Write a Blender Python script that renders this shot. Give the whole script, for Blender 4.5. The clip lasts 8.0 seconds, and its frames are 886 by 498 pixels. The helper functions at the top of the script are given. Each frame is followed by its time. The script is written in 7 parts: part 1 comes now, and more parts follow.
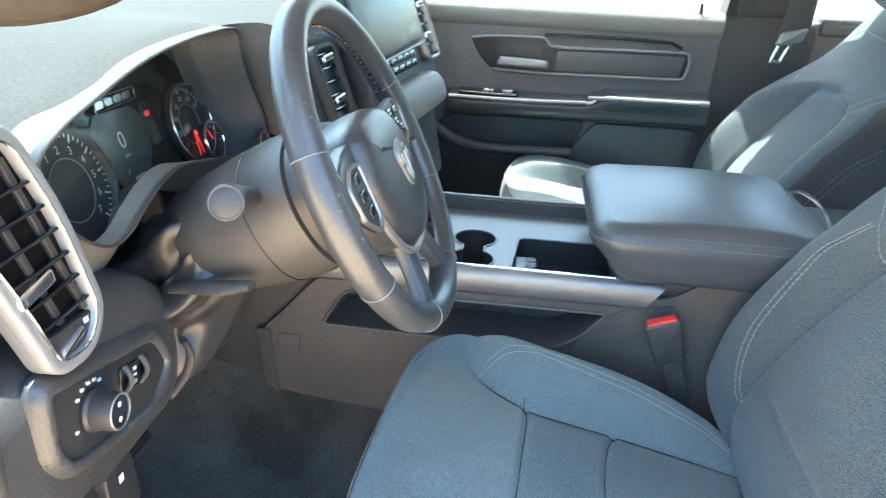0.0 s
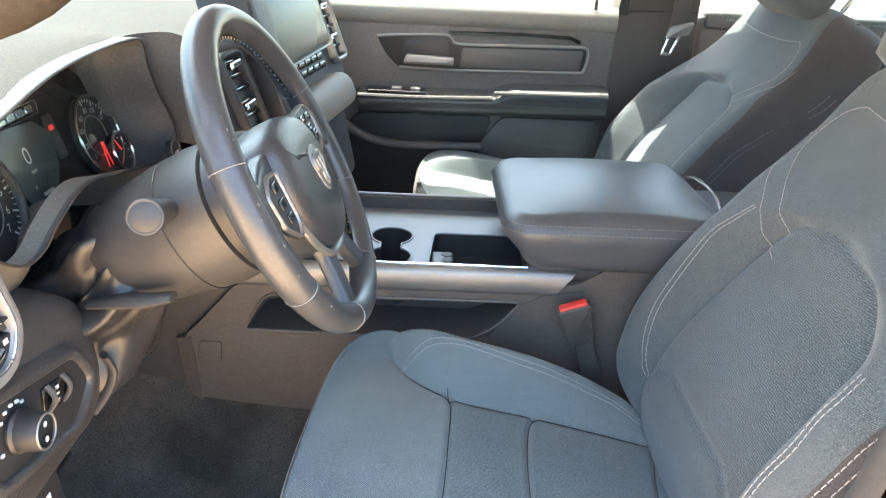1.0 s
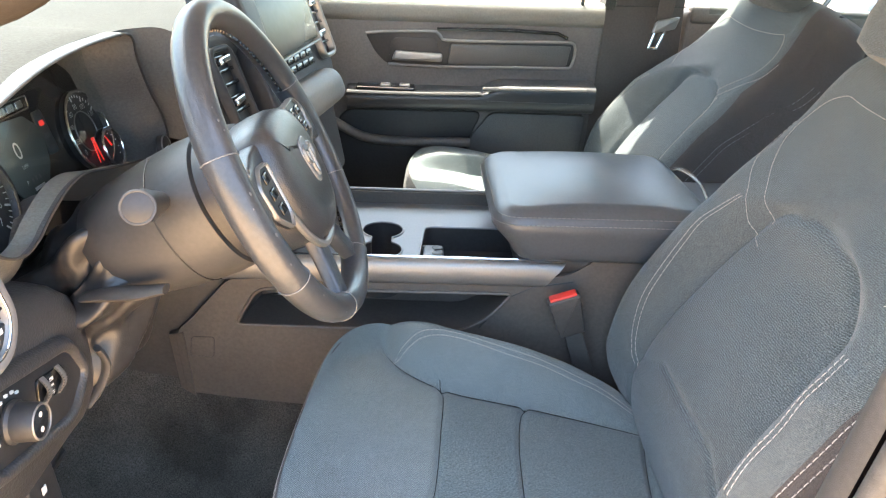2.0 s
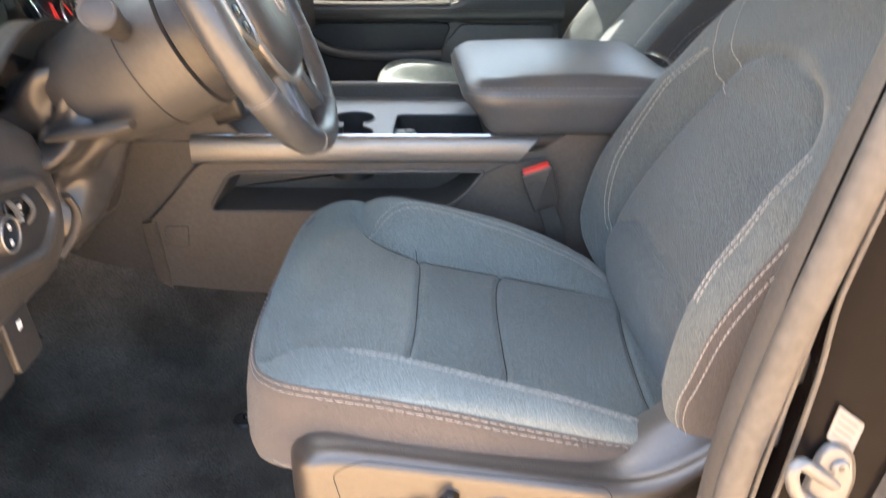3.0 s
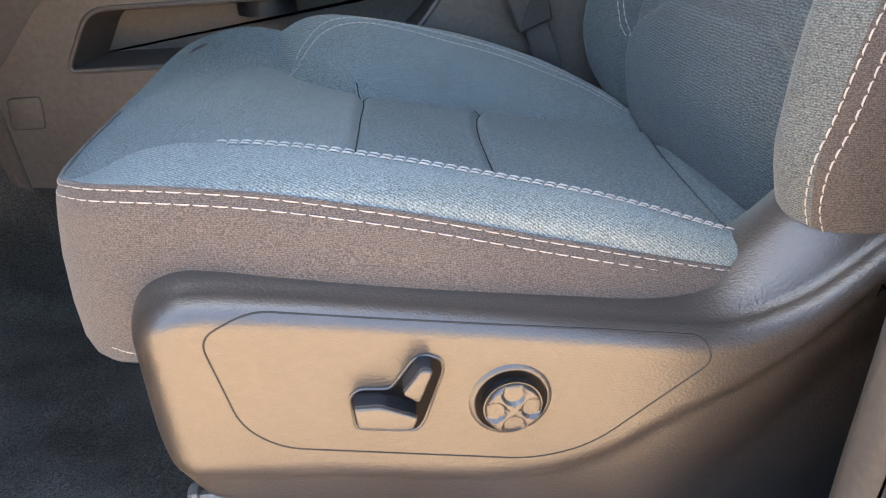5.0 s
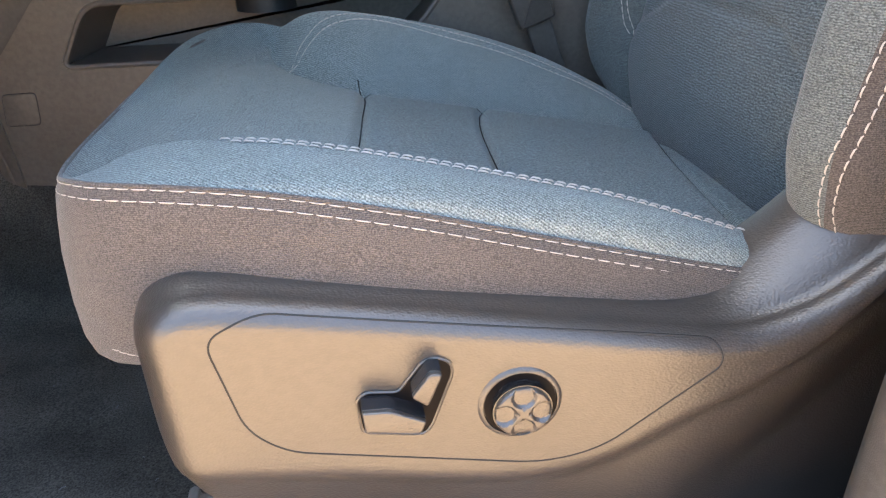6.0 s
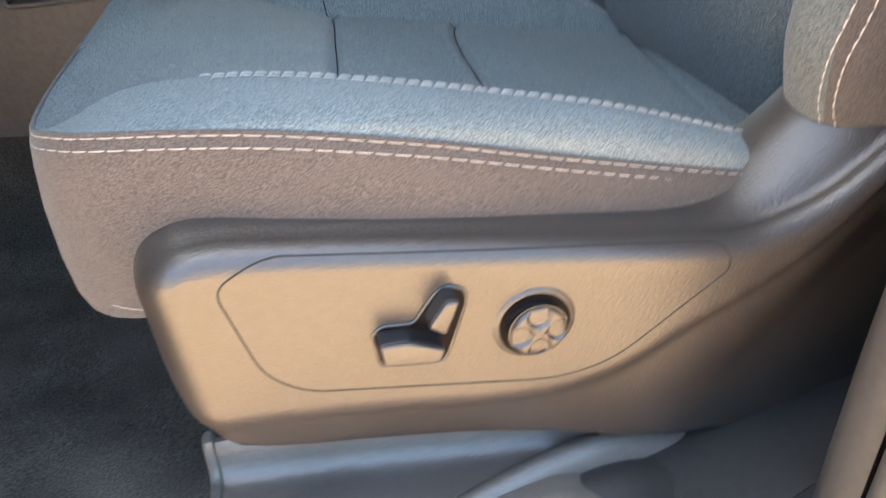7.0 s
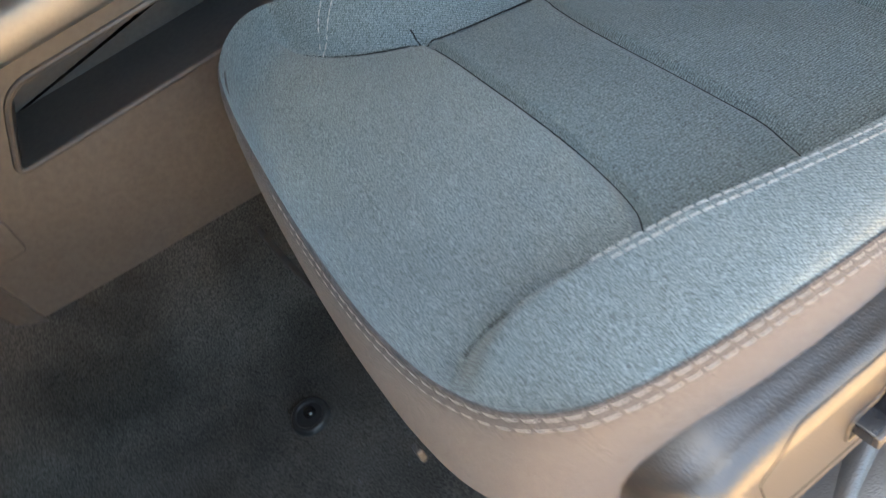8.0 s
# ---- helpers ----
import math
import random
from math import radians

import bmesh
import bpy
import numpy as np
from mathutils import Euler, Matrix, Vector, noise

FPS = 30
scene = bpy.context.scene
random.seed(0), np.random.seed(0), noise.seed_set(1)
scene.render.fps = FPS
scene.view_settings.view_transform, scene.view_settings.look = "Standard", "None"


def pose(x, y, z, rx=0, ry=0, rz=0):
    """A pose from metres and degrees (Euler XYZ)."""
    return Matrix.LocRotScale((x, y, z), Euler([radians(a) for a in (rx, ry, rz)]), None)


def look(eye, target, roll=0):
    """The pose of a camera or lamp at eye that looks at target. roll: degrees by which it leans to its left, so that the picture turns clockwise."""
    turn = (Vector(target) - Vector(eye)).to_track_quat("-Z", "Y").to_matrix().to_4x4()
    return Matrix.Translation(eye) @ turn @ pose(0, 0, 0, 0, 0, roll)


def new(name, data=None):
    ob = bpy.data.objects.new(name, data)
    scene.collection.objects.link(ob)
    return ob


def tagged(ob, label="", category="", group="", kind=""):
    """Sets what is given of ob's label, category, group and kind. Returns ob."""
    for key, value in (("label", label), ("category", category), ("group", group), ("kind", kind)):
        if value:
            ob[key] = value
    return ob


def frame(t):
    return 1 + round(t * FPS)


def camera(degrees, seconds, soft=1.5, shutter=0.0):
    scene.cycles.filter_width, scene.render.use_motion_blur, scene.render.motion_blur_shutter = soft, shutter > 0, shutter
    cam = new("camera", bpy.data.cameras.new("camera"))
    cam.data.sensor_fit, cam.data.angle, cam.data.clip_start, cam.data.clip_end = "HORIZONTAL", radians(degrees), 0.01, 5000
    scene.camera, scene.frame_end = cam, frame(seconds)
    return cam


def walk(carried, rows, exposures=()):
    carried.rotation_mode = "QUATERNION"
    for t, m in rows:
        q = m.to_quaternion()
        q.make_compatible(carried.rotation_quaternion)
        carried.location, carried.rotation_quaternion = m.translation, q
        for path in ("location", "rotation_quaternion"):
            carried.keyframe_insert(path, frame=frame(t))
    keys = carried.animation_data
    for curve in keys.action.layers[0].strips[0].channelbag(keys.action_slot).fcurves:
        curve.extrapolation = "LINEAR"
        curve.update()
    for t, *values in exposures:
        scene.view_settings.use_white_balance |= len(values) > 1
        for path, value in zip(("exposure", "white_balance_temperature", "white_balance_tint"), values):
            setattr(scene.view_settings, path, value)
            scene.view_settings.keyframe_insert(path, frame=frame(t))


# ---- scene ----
cam = camera(62.2, 8.0, 1.15, 0.35)
PATH = [
    (0, (0.045, 0.078, 1.552), (-0.044, 0.986, 1.142), 2.95),
    (0.5, (0.04, 0.061, 1.566), (0.025, 0.972, 1.154), 3.1),
    (1, (0.044, 0.049, 1.572), (0.069, 0.96, 1.159), 2.87),
    (2.5, (0.045, 0.008, 1.549), (0.09, 0.918, 1.136), 2.06),
    (2.8, (0.047, -0.026, 1.5), (0.098, 0.867, 1.052), 1.25),
    (3, (0.055, -0.036, 1.424), (0.121, 0.853, 0.971), 1.34),
    (3.5, (0.111, 0.007, 1.214), (0.202, 0.887, 0.748), -0.02),
    (4, (0.122, 0.118, 1.099), (0.227, 1.001, 0.643), -1.9),
    (4.5, (0.1, 0.179, 1.075), (0.197, 1.067, 0.625), -2.67),
    (5, (0.09, 0.199, 1.072), (0.185, 1.088, 0.623), -2.95),
    (6.5, (0.079, 0.212, 1.07), (0.188, 1.094, 0.61), -2.59),
    (6.9, (0.071, 0.22, 1.076), (0.2, 1.064, 0.555), -4.43),
    (7, (0.057, 0.225, 1.071), (0.194, 1.048, 0.521), -5.78),
    (7.3, (-0.032, 0.274, 1.098), (0.13, 1.048, 0.488), -10.6),
    (7.5, (-0.098, 0.328, 1.139), (0.079, 1.062, 0.484), -14.4),
    (7.7, (-0.138, 0.397, 1.188), (0.051, 1.092, 0.494), -18.91),
    (8, (-0.151, 0.488, 1.245), (0.057, 1.123, 0.502), -23.77),
]
EXPOSURES = [(0, 3.58, 5400, -6), (1.0, 3.62, 6200, 1), (2.5, 3.63, 6500, 4), (3.0, 3.5, 6700, 6), (3.5, 3.25, 6600, 9), (4.5, 3.1, 6200, 6), (5.0, 3.16, 6000, 3), (6.5, 3.16, 6100, 3), (7.0, 3.18, 6300, 2), (7.3, 3.36, 6600, 2), (7.6, 3.42, 6600, 1), (8.0, 3.4, 6700, -1)]
walk(cam, [(t, look(eye, target, roll)) for t, eye, target, roll in PATH], EXPOSURES)

# world, sun and exposure
SUN_WAY = Vector((-0.16, 0.30, 1.0)).normalized()
world = bpy.data.worlds.new("sky")
scene.world = world
world.use_nodes = True
wn = world.node_tree.nodes
sky = wn.new("ShaderNodeTexSky")
sky.sky_type = "NISHITA"
sky.sun_disc = False
sky.dust_density = 5.0
sky.air_density = 1.0
sky.sun_elevation = math.asin(SUN_WAY.z)
sky.sun_rotation = math.atan2(SUN_WAY.x, SUN_WAY.y)
world.node_tree.links.new(sky.outputs[0], wn["Background"].inputs[0])
wn["Background"].inputs[1].default_value = 0.15
sun_data = bpy.data.lights.new("sun", "SUN")
sun_data.energy, sun_data.angle, sun_data.color = 2.2, radians(0.6), (1.0, 0.93, 0.82)
sun = new("sun", sun_data)
sun.matrix_world = look(SUN_WAY * 20, (0, 0, 0))


# materials
def material(name, base, rough=0.5, metal=0.0, spec=0.5, vary=0.15, scale=60.0, bump=0.0, bump_scale=400.0,
             stain=0.0, stain_scale=6.0, sheen=0.0, second=None, emit=None, coat=0.0, kind="noise", squeeze=None, spread=0.18):
    """Principled surface with grain at one scale, wear at a larger one, and fine relief."""
    m = bpy.data.materials.new(name)
    m.use_nodes = True
    nt = m.node_tree
    n, l = nt.nodes, nt.links
    b = n["Principled BSDF"]
    b.inputs["Roughness"].default_value = rough
    b.inputs["Metallic"].default_value = metal
    b.inputs["Specular IOR Level"].default_value = spec
    b.inputs["Sheen Weight"].default_value = sheen
    b.inputs["Coat Weight"].default_value = coat
    co = n.new("ShaderNodeTexCoord")
    place = co.outputs["Object"]
    if squeeze:
        longer = n.new("ShaderNodeVectorMath")
        longer.operation = "MULTIPLY"
        longer.inputs[1].default_value = squeeze
        l.new(place, longer.inputs[0])
        place = longer.outputs["Vector"]
    grain = n.new("ShaderNodeTexNoise")
    grain.inputs["Scale"].default_value = scale
    grain.inputs["Detail"].default_value = 4
    l.new(place, grain.inputs["Vector"])
    ramp = n.new("ShaderNodeMix")
    ramp.data_type = "RGBA"
    dark = second or tuple(c * (1 - vary) for c in base)
    light = base if second else tuple(min(1, c * (1 + vary)) for c in base)
    ramp.inputs["A"].default_value = (*dark, 1)
    ramp.inputs["B"].default_value = (*light, 1)
    stretch = n.new("ShaderNodeMapRange")
    stretch.inputs["From Min"].default_value, stretch.inputs["From Max"].default_value = 0.5 - spread, 0.5 + spread
    l.new(grain.outputs["Fac"], stretch.inputs["Value"])
    l.new(stretch.outputs["Result"], ramp.inputs["Factor"])
    out = ramp.outputs["Result"]
    if stain:
        big = n.new("ShaderNodeTexNoise")
        big.inputs["Scale"].default_value = stain_scale
        big.inputs["Detail"].default_value = 3
        l.new(co.outputs["Object"], big.inputs["Vector"])
        mr = n.new("ShaderNodeMapRange")
        mr.inputs["From Min"].default_value, mr.inputs["From Max"].default_value = 0.35, 0.7
        mr.inputs["To Min"].default_value, mr.inputs["To Max"].default_value = 1 - stain, 1 + stain
        l.new(big.outputs["Fac"], mr.inputs["Value"])
        mul = n.new("ShaderNodeVectorMath")
        mul.operation = "SCALE"
        l.new(out, mul.inputs[0])
        l.new(mr.outputs["Result"], mul.inputs["Scale"])
        out = mul.outputs["Vector"]
        rr = n.new("ShaderNodeMapRange")
        rr.inputs["To Min"].default_value, rr.inputs["To Max"].default_value = rough * 0.9, min(1, rough * 1.1)
        l.new(big.outputs["Fac"], rr.inputs["Value"])
        l.new(rr.outputs["Result"], b.inputs["Roughness"])
    l.new(out, b.inputs["Base Color"])
    if bump:
        if kind == "voronoi":
            tex = n.new("ShaderNodeTexVoronoi")
            tex.feature = "SMOOTH_F1"
            h = tex.outputs["Distance"]
        elif kind == "weave":
            tex = n.new("ShaderNodeTexWave")
            tex.wave_type, tex.bands_direction = "BANDS", "DIAGONAL"
            tex.inputs["Distortion"].default_value = 2.5
            tex.inputs["Detail"].default_value = 2
            h = tex.outputs["Fac"]
        else:
            tex = n.new("ShaderNodeTexNoise")
            tex.inputs["Detail"].default_value = 3
            h = tex.outputs["Fac"]
        tex.inputs["Scale"].default_value = bump_scale
        l.new(place, tex.inputs["Vector"])
        bp = n.new("ShaderNodeBump")
        bp.inputs["Strength"].default_value = bump
        bp.inputs["Distance"].default_value = 0.001
        l.new(h, bp.inputs["Height"])
        l.new(bp.outputs["Normal"], b.inputs["Normal"])
    if emit:
        b.inputs["Emission Color"].default_value = (*emit[:3], 1)
        b.inputs["Emission Strength"].default_value = emit[3]
    return m


def cloth(name, light, dark, band, period, relief=0.5, fleck=1300.0, line=0.35, wobble=5.0):
    """Heathered woven cloth: fine threads one way, light and dark flecks along them, soft wear."""
    m = material(name, light, 0.92, spec=0.18, second=dark, scale=fleck, sheen=0.2, spread=0.13, stain=0.07, stain_scale=8,
                 squeeze={"X": (0.4, 1, 1), "Y": (1, 0.4, 1), "Z": (1, 0.45, 1), "D": (0.7, 0.7, 1)}[band])
    n, l = m.node_tree.nodes, m.node_tree.links
    b = n["Principled BSDF"]
    co = n.new("ShaderNodeTexCoord")
    wave = n.new("ShaderNodeTexWave")
    wave.wave_type, wave.bands_direction = "BANDS", {"X": "Y", "Y": "X", "Z": "Z", "D": "DIAGONAL"}[band]
    wave.inputs["Scale"].default_value = math.tau / (20 * period)
    wave.inputs["Distortion"].default_value = wobble
    wave.inputs["Detail"].default_value = 2
    wave.inputs["Detail Scale"].default_value = 1.4
    l.new(co.outputs["Object"], wave.inputs["Vector"])
    fine = n.new("ShaderNodeTexNoise")
    fine.inputs["Scale"].default_value = fleck * 1.2
    fine.inputs["Detail"].default_value = 2
    l.new(co.outputs["Object"], fine.inputs["Vector"])
    add = n.new("ShaderNodeMath")
    add.operation = "ADD"
    l.new(wave.outputs["Fac"], add.inputs[0])
    l.new(fine.outputs["Fac"], add.inputs[1])
    bp = n.new("ShaderNodeBump")
    bp.inputs["Strength"].default_value = relief
    bp.inputs["Distance"].default_value = 0.0007
    l.new(add.outputs[0], bp.inputs["Height"])
    l.new(bp.outputs["Normal"], b.inputs["Normal"])
    now = b.inputs["Base Color"].links[0].from_socket
    mr = n.new("ShaderNodeMapRange")
    mr.inputs["To Min"].default_value, mr.inputs["To Max"].default_value = 1 - line, 1 + line * 0.5
    l.new(wave.outputs["Fac"], mr.inputs["Value"])
    mul = n.new("ShaderNodeVectorMath")
    mul.operation = "SCALE"
    l.new(now, mul.inputs[0])
    l.new(mr.outputs["Result"], mul.inputs["Scale"])
    l.new(mul.outputs["Vector"], b.inputs["Base Color"])
    return m


# same cloth twice: paler lit colours for cushions, darker shaded ones for backrests
FABRIC_LIT = cloth("seat_fabric_lit", (0.264, 0.304, 0.302), (0.089, 0.105, 0.106), "D", 0.0017, 0.5, 1150.0, 0.28, 2.5)
FABRIC_SHADED = cloth("seat_fabric_shaded", (0.158, 0.18, 0.181), (0.058, 0.067, 0.069), "Z", 0.0016, 0.5, 1100.0, 0.3)
FABRIC_RIB_LIT = cloth("ribbed_fabric_lit", (0.204, 0.25, 0.253), (0.068, 0.085, 0.088), "X", 0.0025, 0.6, 1050.0, 0.38)
FABRIC_RIB_SHADED = cloth("ribbed_fabric_shaded", (0.152, 0.18, 0.188), (0.047, 0.057, 0.061), "Z", 0.0026, 0.6, 1050.0, 0.38)
# the grey cloth again, with shade and brown bounce light mixed into its colour
FABRIC_SIDE_SHADED = cloth("side_fabric_shaded", (0.112, 0.1, 0.094), (0.05, 0.045, 0.043), "Z", 0.0012, 0.45, 1000.0, 0.22)
SHIELD = material("shield_plastic", (0.036, 0.031, 0.028), 0.36, spec=0.85, vary=0.1, scale=250, bump=0.26, bump_scale=750, stain=0.06, stain_scale=9, kind="voronoi", squeeze=(0.7, 1.0, 1.0))
SCUFF = material("scuff_plastic", (0.12, 0.108, 0.098), 0.3, spec=0.7, vary=0.08, scale=200, bump=0.35, bump_scale=800, stain=0.12, stain_scale=12, kind="voronoi", squeeze=(0.5, 1, 1))
LID = material("lid_vinyl", (0.085, 0.092, 0.099), 0.36, spec=0.65, vary=0.08, scale=200, bump=0.25, bump_scale=800, stain=0.08, stain_scale=8, kind="voronoi")
GAITER = material("gaiter_vinyl", (0.035, 0.034, 0.034), 0.34, spec=0.5, vary=0.2, scale=120, bump=0.25, bump_scale=600, stain=0.1)
# hood vinyl made paler than the dash top to stand for daylight on it
HOOD_LIT = material("hood_vinyl_lit", (0.17, 0.167, 0.157), 0.45, spec=0.4, vary=0.12, scale=250, bump=0.5, bump_scale=420, stain=0.07, kind="voronoi")
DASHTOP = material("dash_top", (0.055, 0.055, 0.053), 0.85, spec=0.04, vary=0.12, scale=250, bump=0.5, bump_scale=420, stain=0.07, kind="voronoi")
SHROUD = material("shroud_plastic", (0.055, 0.055, 0.056), 0.4, vary=0.1, scale=180, bump=0.15, bump_scale=900, stain=0.08, stain_scale=8)
SEAM = material("seam_shadow", (0.03, 0.031, 0.032), 0.95, spec=0.1, vary=0.1)
VINYL = material("dark_vinyl", (0.088, 0.086, 0.083), 0.36, spec=0.6, vary=0.12, scale=250, bump=0.55, bump_scale=420, stain=0.07, stain_scale=9, kind="voronoi")
VINYL_SOFT = material("soft_vinyl", (0.04, 0.042, 0.045), 0.3, spec=0.6, vary=0.1, scale=200, bump=0.35, bump_scale=700, stain=0.08, stain_scale=8, kind="voronoi")
DOOR = material("door_plastic", (0.122, 0.114, 0.109), 0.5, vary=0.12, scale=180, bump=0.2, bump_scale=900, stain=0.08, stain_scale=8)
PLASTIC = material("grey_plastic", (0.065, 0.06, 0.056), 0.5, vary=0.12, scale=180, bump=0.2, bump_scale=900, stain=0.08, stain_scale=8)
CONSOLE = material("console_plastic", (0.108, 0.094, 0.082), 0.46, vary=0.12, scale=180, bump=0.2, bump_scale=900, stain=0.08, stain_scale=8)
DASH_LOW = material("dash_plastic", (0.052, 0.051, 0.051), 0.36, spec=0.6, vary=0.12, scale=250, bump=0.5, bump_scale=420, stain=0.08, stain_scale=9, kind="voronoi")
DARK = material("black_plastic", (0.03, 0.03, 0.031), 0.45, vary=0.15, scale=150, bump=0.12, bump_scale=900, stain=0.08)
GLOSS = material("gloss_black", (0.012, 0.012, 0.013), 0.12, vary=0.1, coat=0.5)
RUBBER = material("rubber_seal", (0.06, 0.057, 0.054), 0.6, vary=0.2, scale=90, bump=0.25, bump_scale=500, stain=0.12, stain_scale=14)
CARPET = material("carpet", (0.122, 0.112, 0.099), 1.0, spec=0.05, second=(0.042, 0.039, 0.034), scale=500, bump=0.8, bump_scale=800, stain=0.4, stain_scale=7)
SILVER = material("satin_silver", (0.3, 0.295, 0.285), 0.46, metal=0.7, vary=0.05, scale=300, stain=0.04)
CHROME = material("chrome", (0.8, 0.8, 0.8), 0.16, metal=1.0, vary=0.04)
DECK = material("grey_deck", (0.22, 0.228, 0.24), 0.42, metal=0.3, vary=0.06, scale=250, stain=0.05)
THREAD = material("thread", (0.38, 0.355, 0.325), 0.8, vary=0.15, scale=300)
DARK_THREAD = material("dark_thread", (0.2, 0.2, 0.2), 0.8, vary=0.15, scale=300)
RED = material("red_plastic", (0.75, 0.05, 0.035), 0.35, vary=0.06)
HANDLE = material("handle_plastic", (0.035, 0.031, 0.028), 0.75, spec=0.15, vary=0.15, scale=150, bump=0.2, bump_scale=700, stain=0.08)
# daylight on the cluster's lip, painted as a pale colour
LIP_LIT = material("cluster_lip_lit", (0.34, 0.335, 0.29), 0.5, vary=0.1, scale=250, bump=0.3, bump_scale=420, stain=0.06, kind="voronoi")
# grey vinyl made paler: sunlight on door rail and shelf is in the colour
SUNLIT_VINYL = material("sunlit_vinyl", (0.2, 0.19, 0.17), 0.55, vary=0.1, scale=250, bump=0.4, bump_scale=420, stain=0.06, kind="voronoi")
WHITE = material("white_paper", (0.17, 0.17, 0.168), 0.5, spec=0.2, vary=0.04, stain=0.04)
YELLOW = material("yellow_print", (0.2, 0.135, 0.002), 0.5, vary=0.05)
INK = material("grey_print", (0.09, 0.09, 0.093), 0.6, vary=0.1)
LIGHT_INK = material("light_print", (0.7, 0.7, 0.7), 0.5, vary=0.05)
PILLAR = material("pillar_paint", (0.007, 0.006, 0.006), 0.25, spec=0.03, vary=0.1, stain=0.05)
PAINT = material("dark_paint", (0.012, 0.012, 0.013), 0.14, vary=0.1, coat=1.0, stain=0.05)
ZINC = material("zinc_steel", (0.13, 0.134, 0.138), 0.42, metal=0.4, vary=0.08, scale=120, stain=0.08)
HEADLINER = material("headliner", (0.36, 0.35, 0.33), 0.95, vary=0.08, scale=300, bump=0.3, bump_scale=500)
GROUND = material("sunlit_yard", (0.70, 0.45, 0.245), 0.9, vary=0.12, scale=25, bump=0.5, bump_scale=60, stain=0.12, stain_scale=0.8)
BODY = material("white_car_paint", (0.75, 0.75, 0.74), 0.2, vary=0.02, coat=0.6)
LEATHER = material("wheel_leather", (0.046, 0.05, 0.056), 0.29, spec=0.6, vary=0.12, scale=200, bump=0.2, bump_scale=800, stain=0.06, stain_scale=14, kind="voronoi")
LCD = material("lcd_screen", (0.10, 0.115, 0.11), 0.2, vary=0.04)
RED_GLOW = material("red_lamp", (0.6, 0.02, 0.02), 0.4, emit=(1.0, 0.05, 0.04, 0.06))


def glass_material():
    m = bpy.data.materials.new("window_glass")
    m.use_nodes = True
    nt = m.node_tree
    n, l = nt.nodes, nt.links
    clear, gloss, mix, fr = n.new("ShaderNodeBsdfTransparent"), n.new("ShaderNodeBsdfGlossy"), n.new("ShaderNodeMixShader"), n.new("ShaderNodeLayerWeight")
    steep, reach = n.new("ShaderNodeMath"), n.new("ShaderNodeMapRange")
    steep.operation = "POWER"
    steep.inputs[1].default_value = 4.0
    reach.inputs["To Min"].default_value, reach.inputs["To Max"].default_value = 0.04, 0.9
    clear.inputs[0].default_value = (0.86, 0.9, 0.88, 1)
    gloss.inputs["Roughness"].default_value = 0.02
    l.new(fr.outputs["Facing"], steep.inputs[0])
    l.new(steep.outputs[0], reach.inputs["Value"])
    l.new(reach.outputs[0], mix.inputs[0])
    l.new(clear.outputs[0], mix.inputs[1])
    l.new(gloss.outputs[0], mix.inputs[2])
    l.new(mix.outputs[0], n["Material Output"].inputs[0])
    return m


GLASS = glass_material()


# mesh helpers
def mesh_ob(name, verts, faces, mat, smooth=True, angle=40):
    me = bpy.data.meshes.new(name)
    me.from_pydata([tuple(v) for v in verts], [], faces)
    if smooth:
        me.shade_smooth()
        me.set_sharp_from_angle(angle=radians(angle))
    me.materials.append(mat)
    return new(name, me)


def thing(name, at, label, category, group="", kind=""):
    """An empty at the base of a thing."""
    ob = new(name)
    ob.empty_display_size = 0.05
    ob.location = at
    return tagged(ob, label, category, group, kind)


def part(name, geo, mat, parent, label="", smooth=True, angle=40):
    """One mesh of (verts, faces) in world places under a thing or a part."""
    ob = mesh_ob(name, *geo, mat, smooth, angle)
    if parent:
        ob.parent = parent
        ob.matrix_parent_inverse = Matrix.Translation(-parent.location)
    return tagged(ob, label) if label else ob


def joined(*geos):
    verts, faces = [], []
    for v, f in geos:
        k = len(verts)
        verts += [Vector(p) for p in v]
        faces += [tuple(i + k for i in q) for q in f]
    return verts, faces


def moved(geo, m):
    return [m @ Vector(v) for v in geo[0]], geo[1]


def loft(loops, caps=True, closed=True):
    """A skin over loops of equal length."""
    n = len(loops[0])
    verts = [Vector(p) for loop in loops for p in loop]
    faces = []
    for k in range(len(loops) - 1):
        for i in range(n if closed else n - 1):
            j = (i + 1) % n
            faces.append((k * n + i, k * n + j, (k + 1) * n + j, (k + 1) * n + i))
    if caps and closed:
        faces.append(tuple(range(n - 1, -1, -1)))
        faces.append(tuple(range((len(loops) - 1) * n, len(loops) * n)))
    return verts, faces


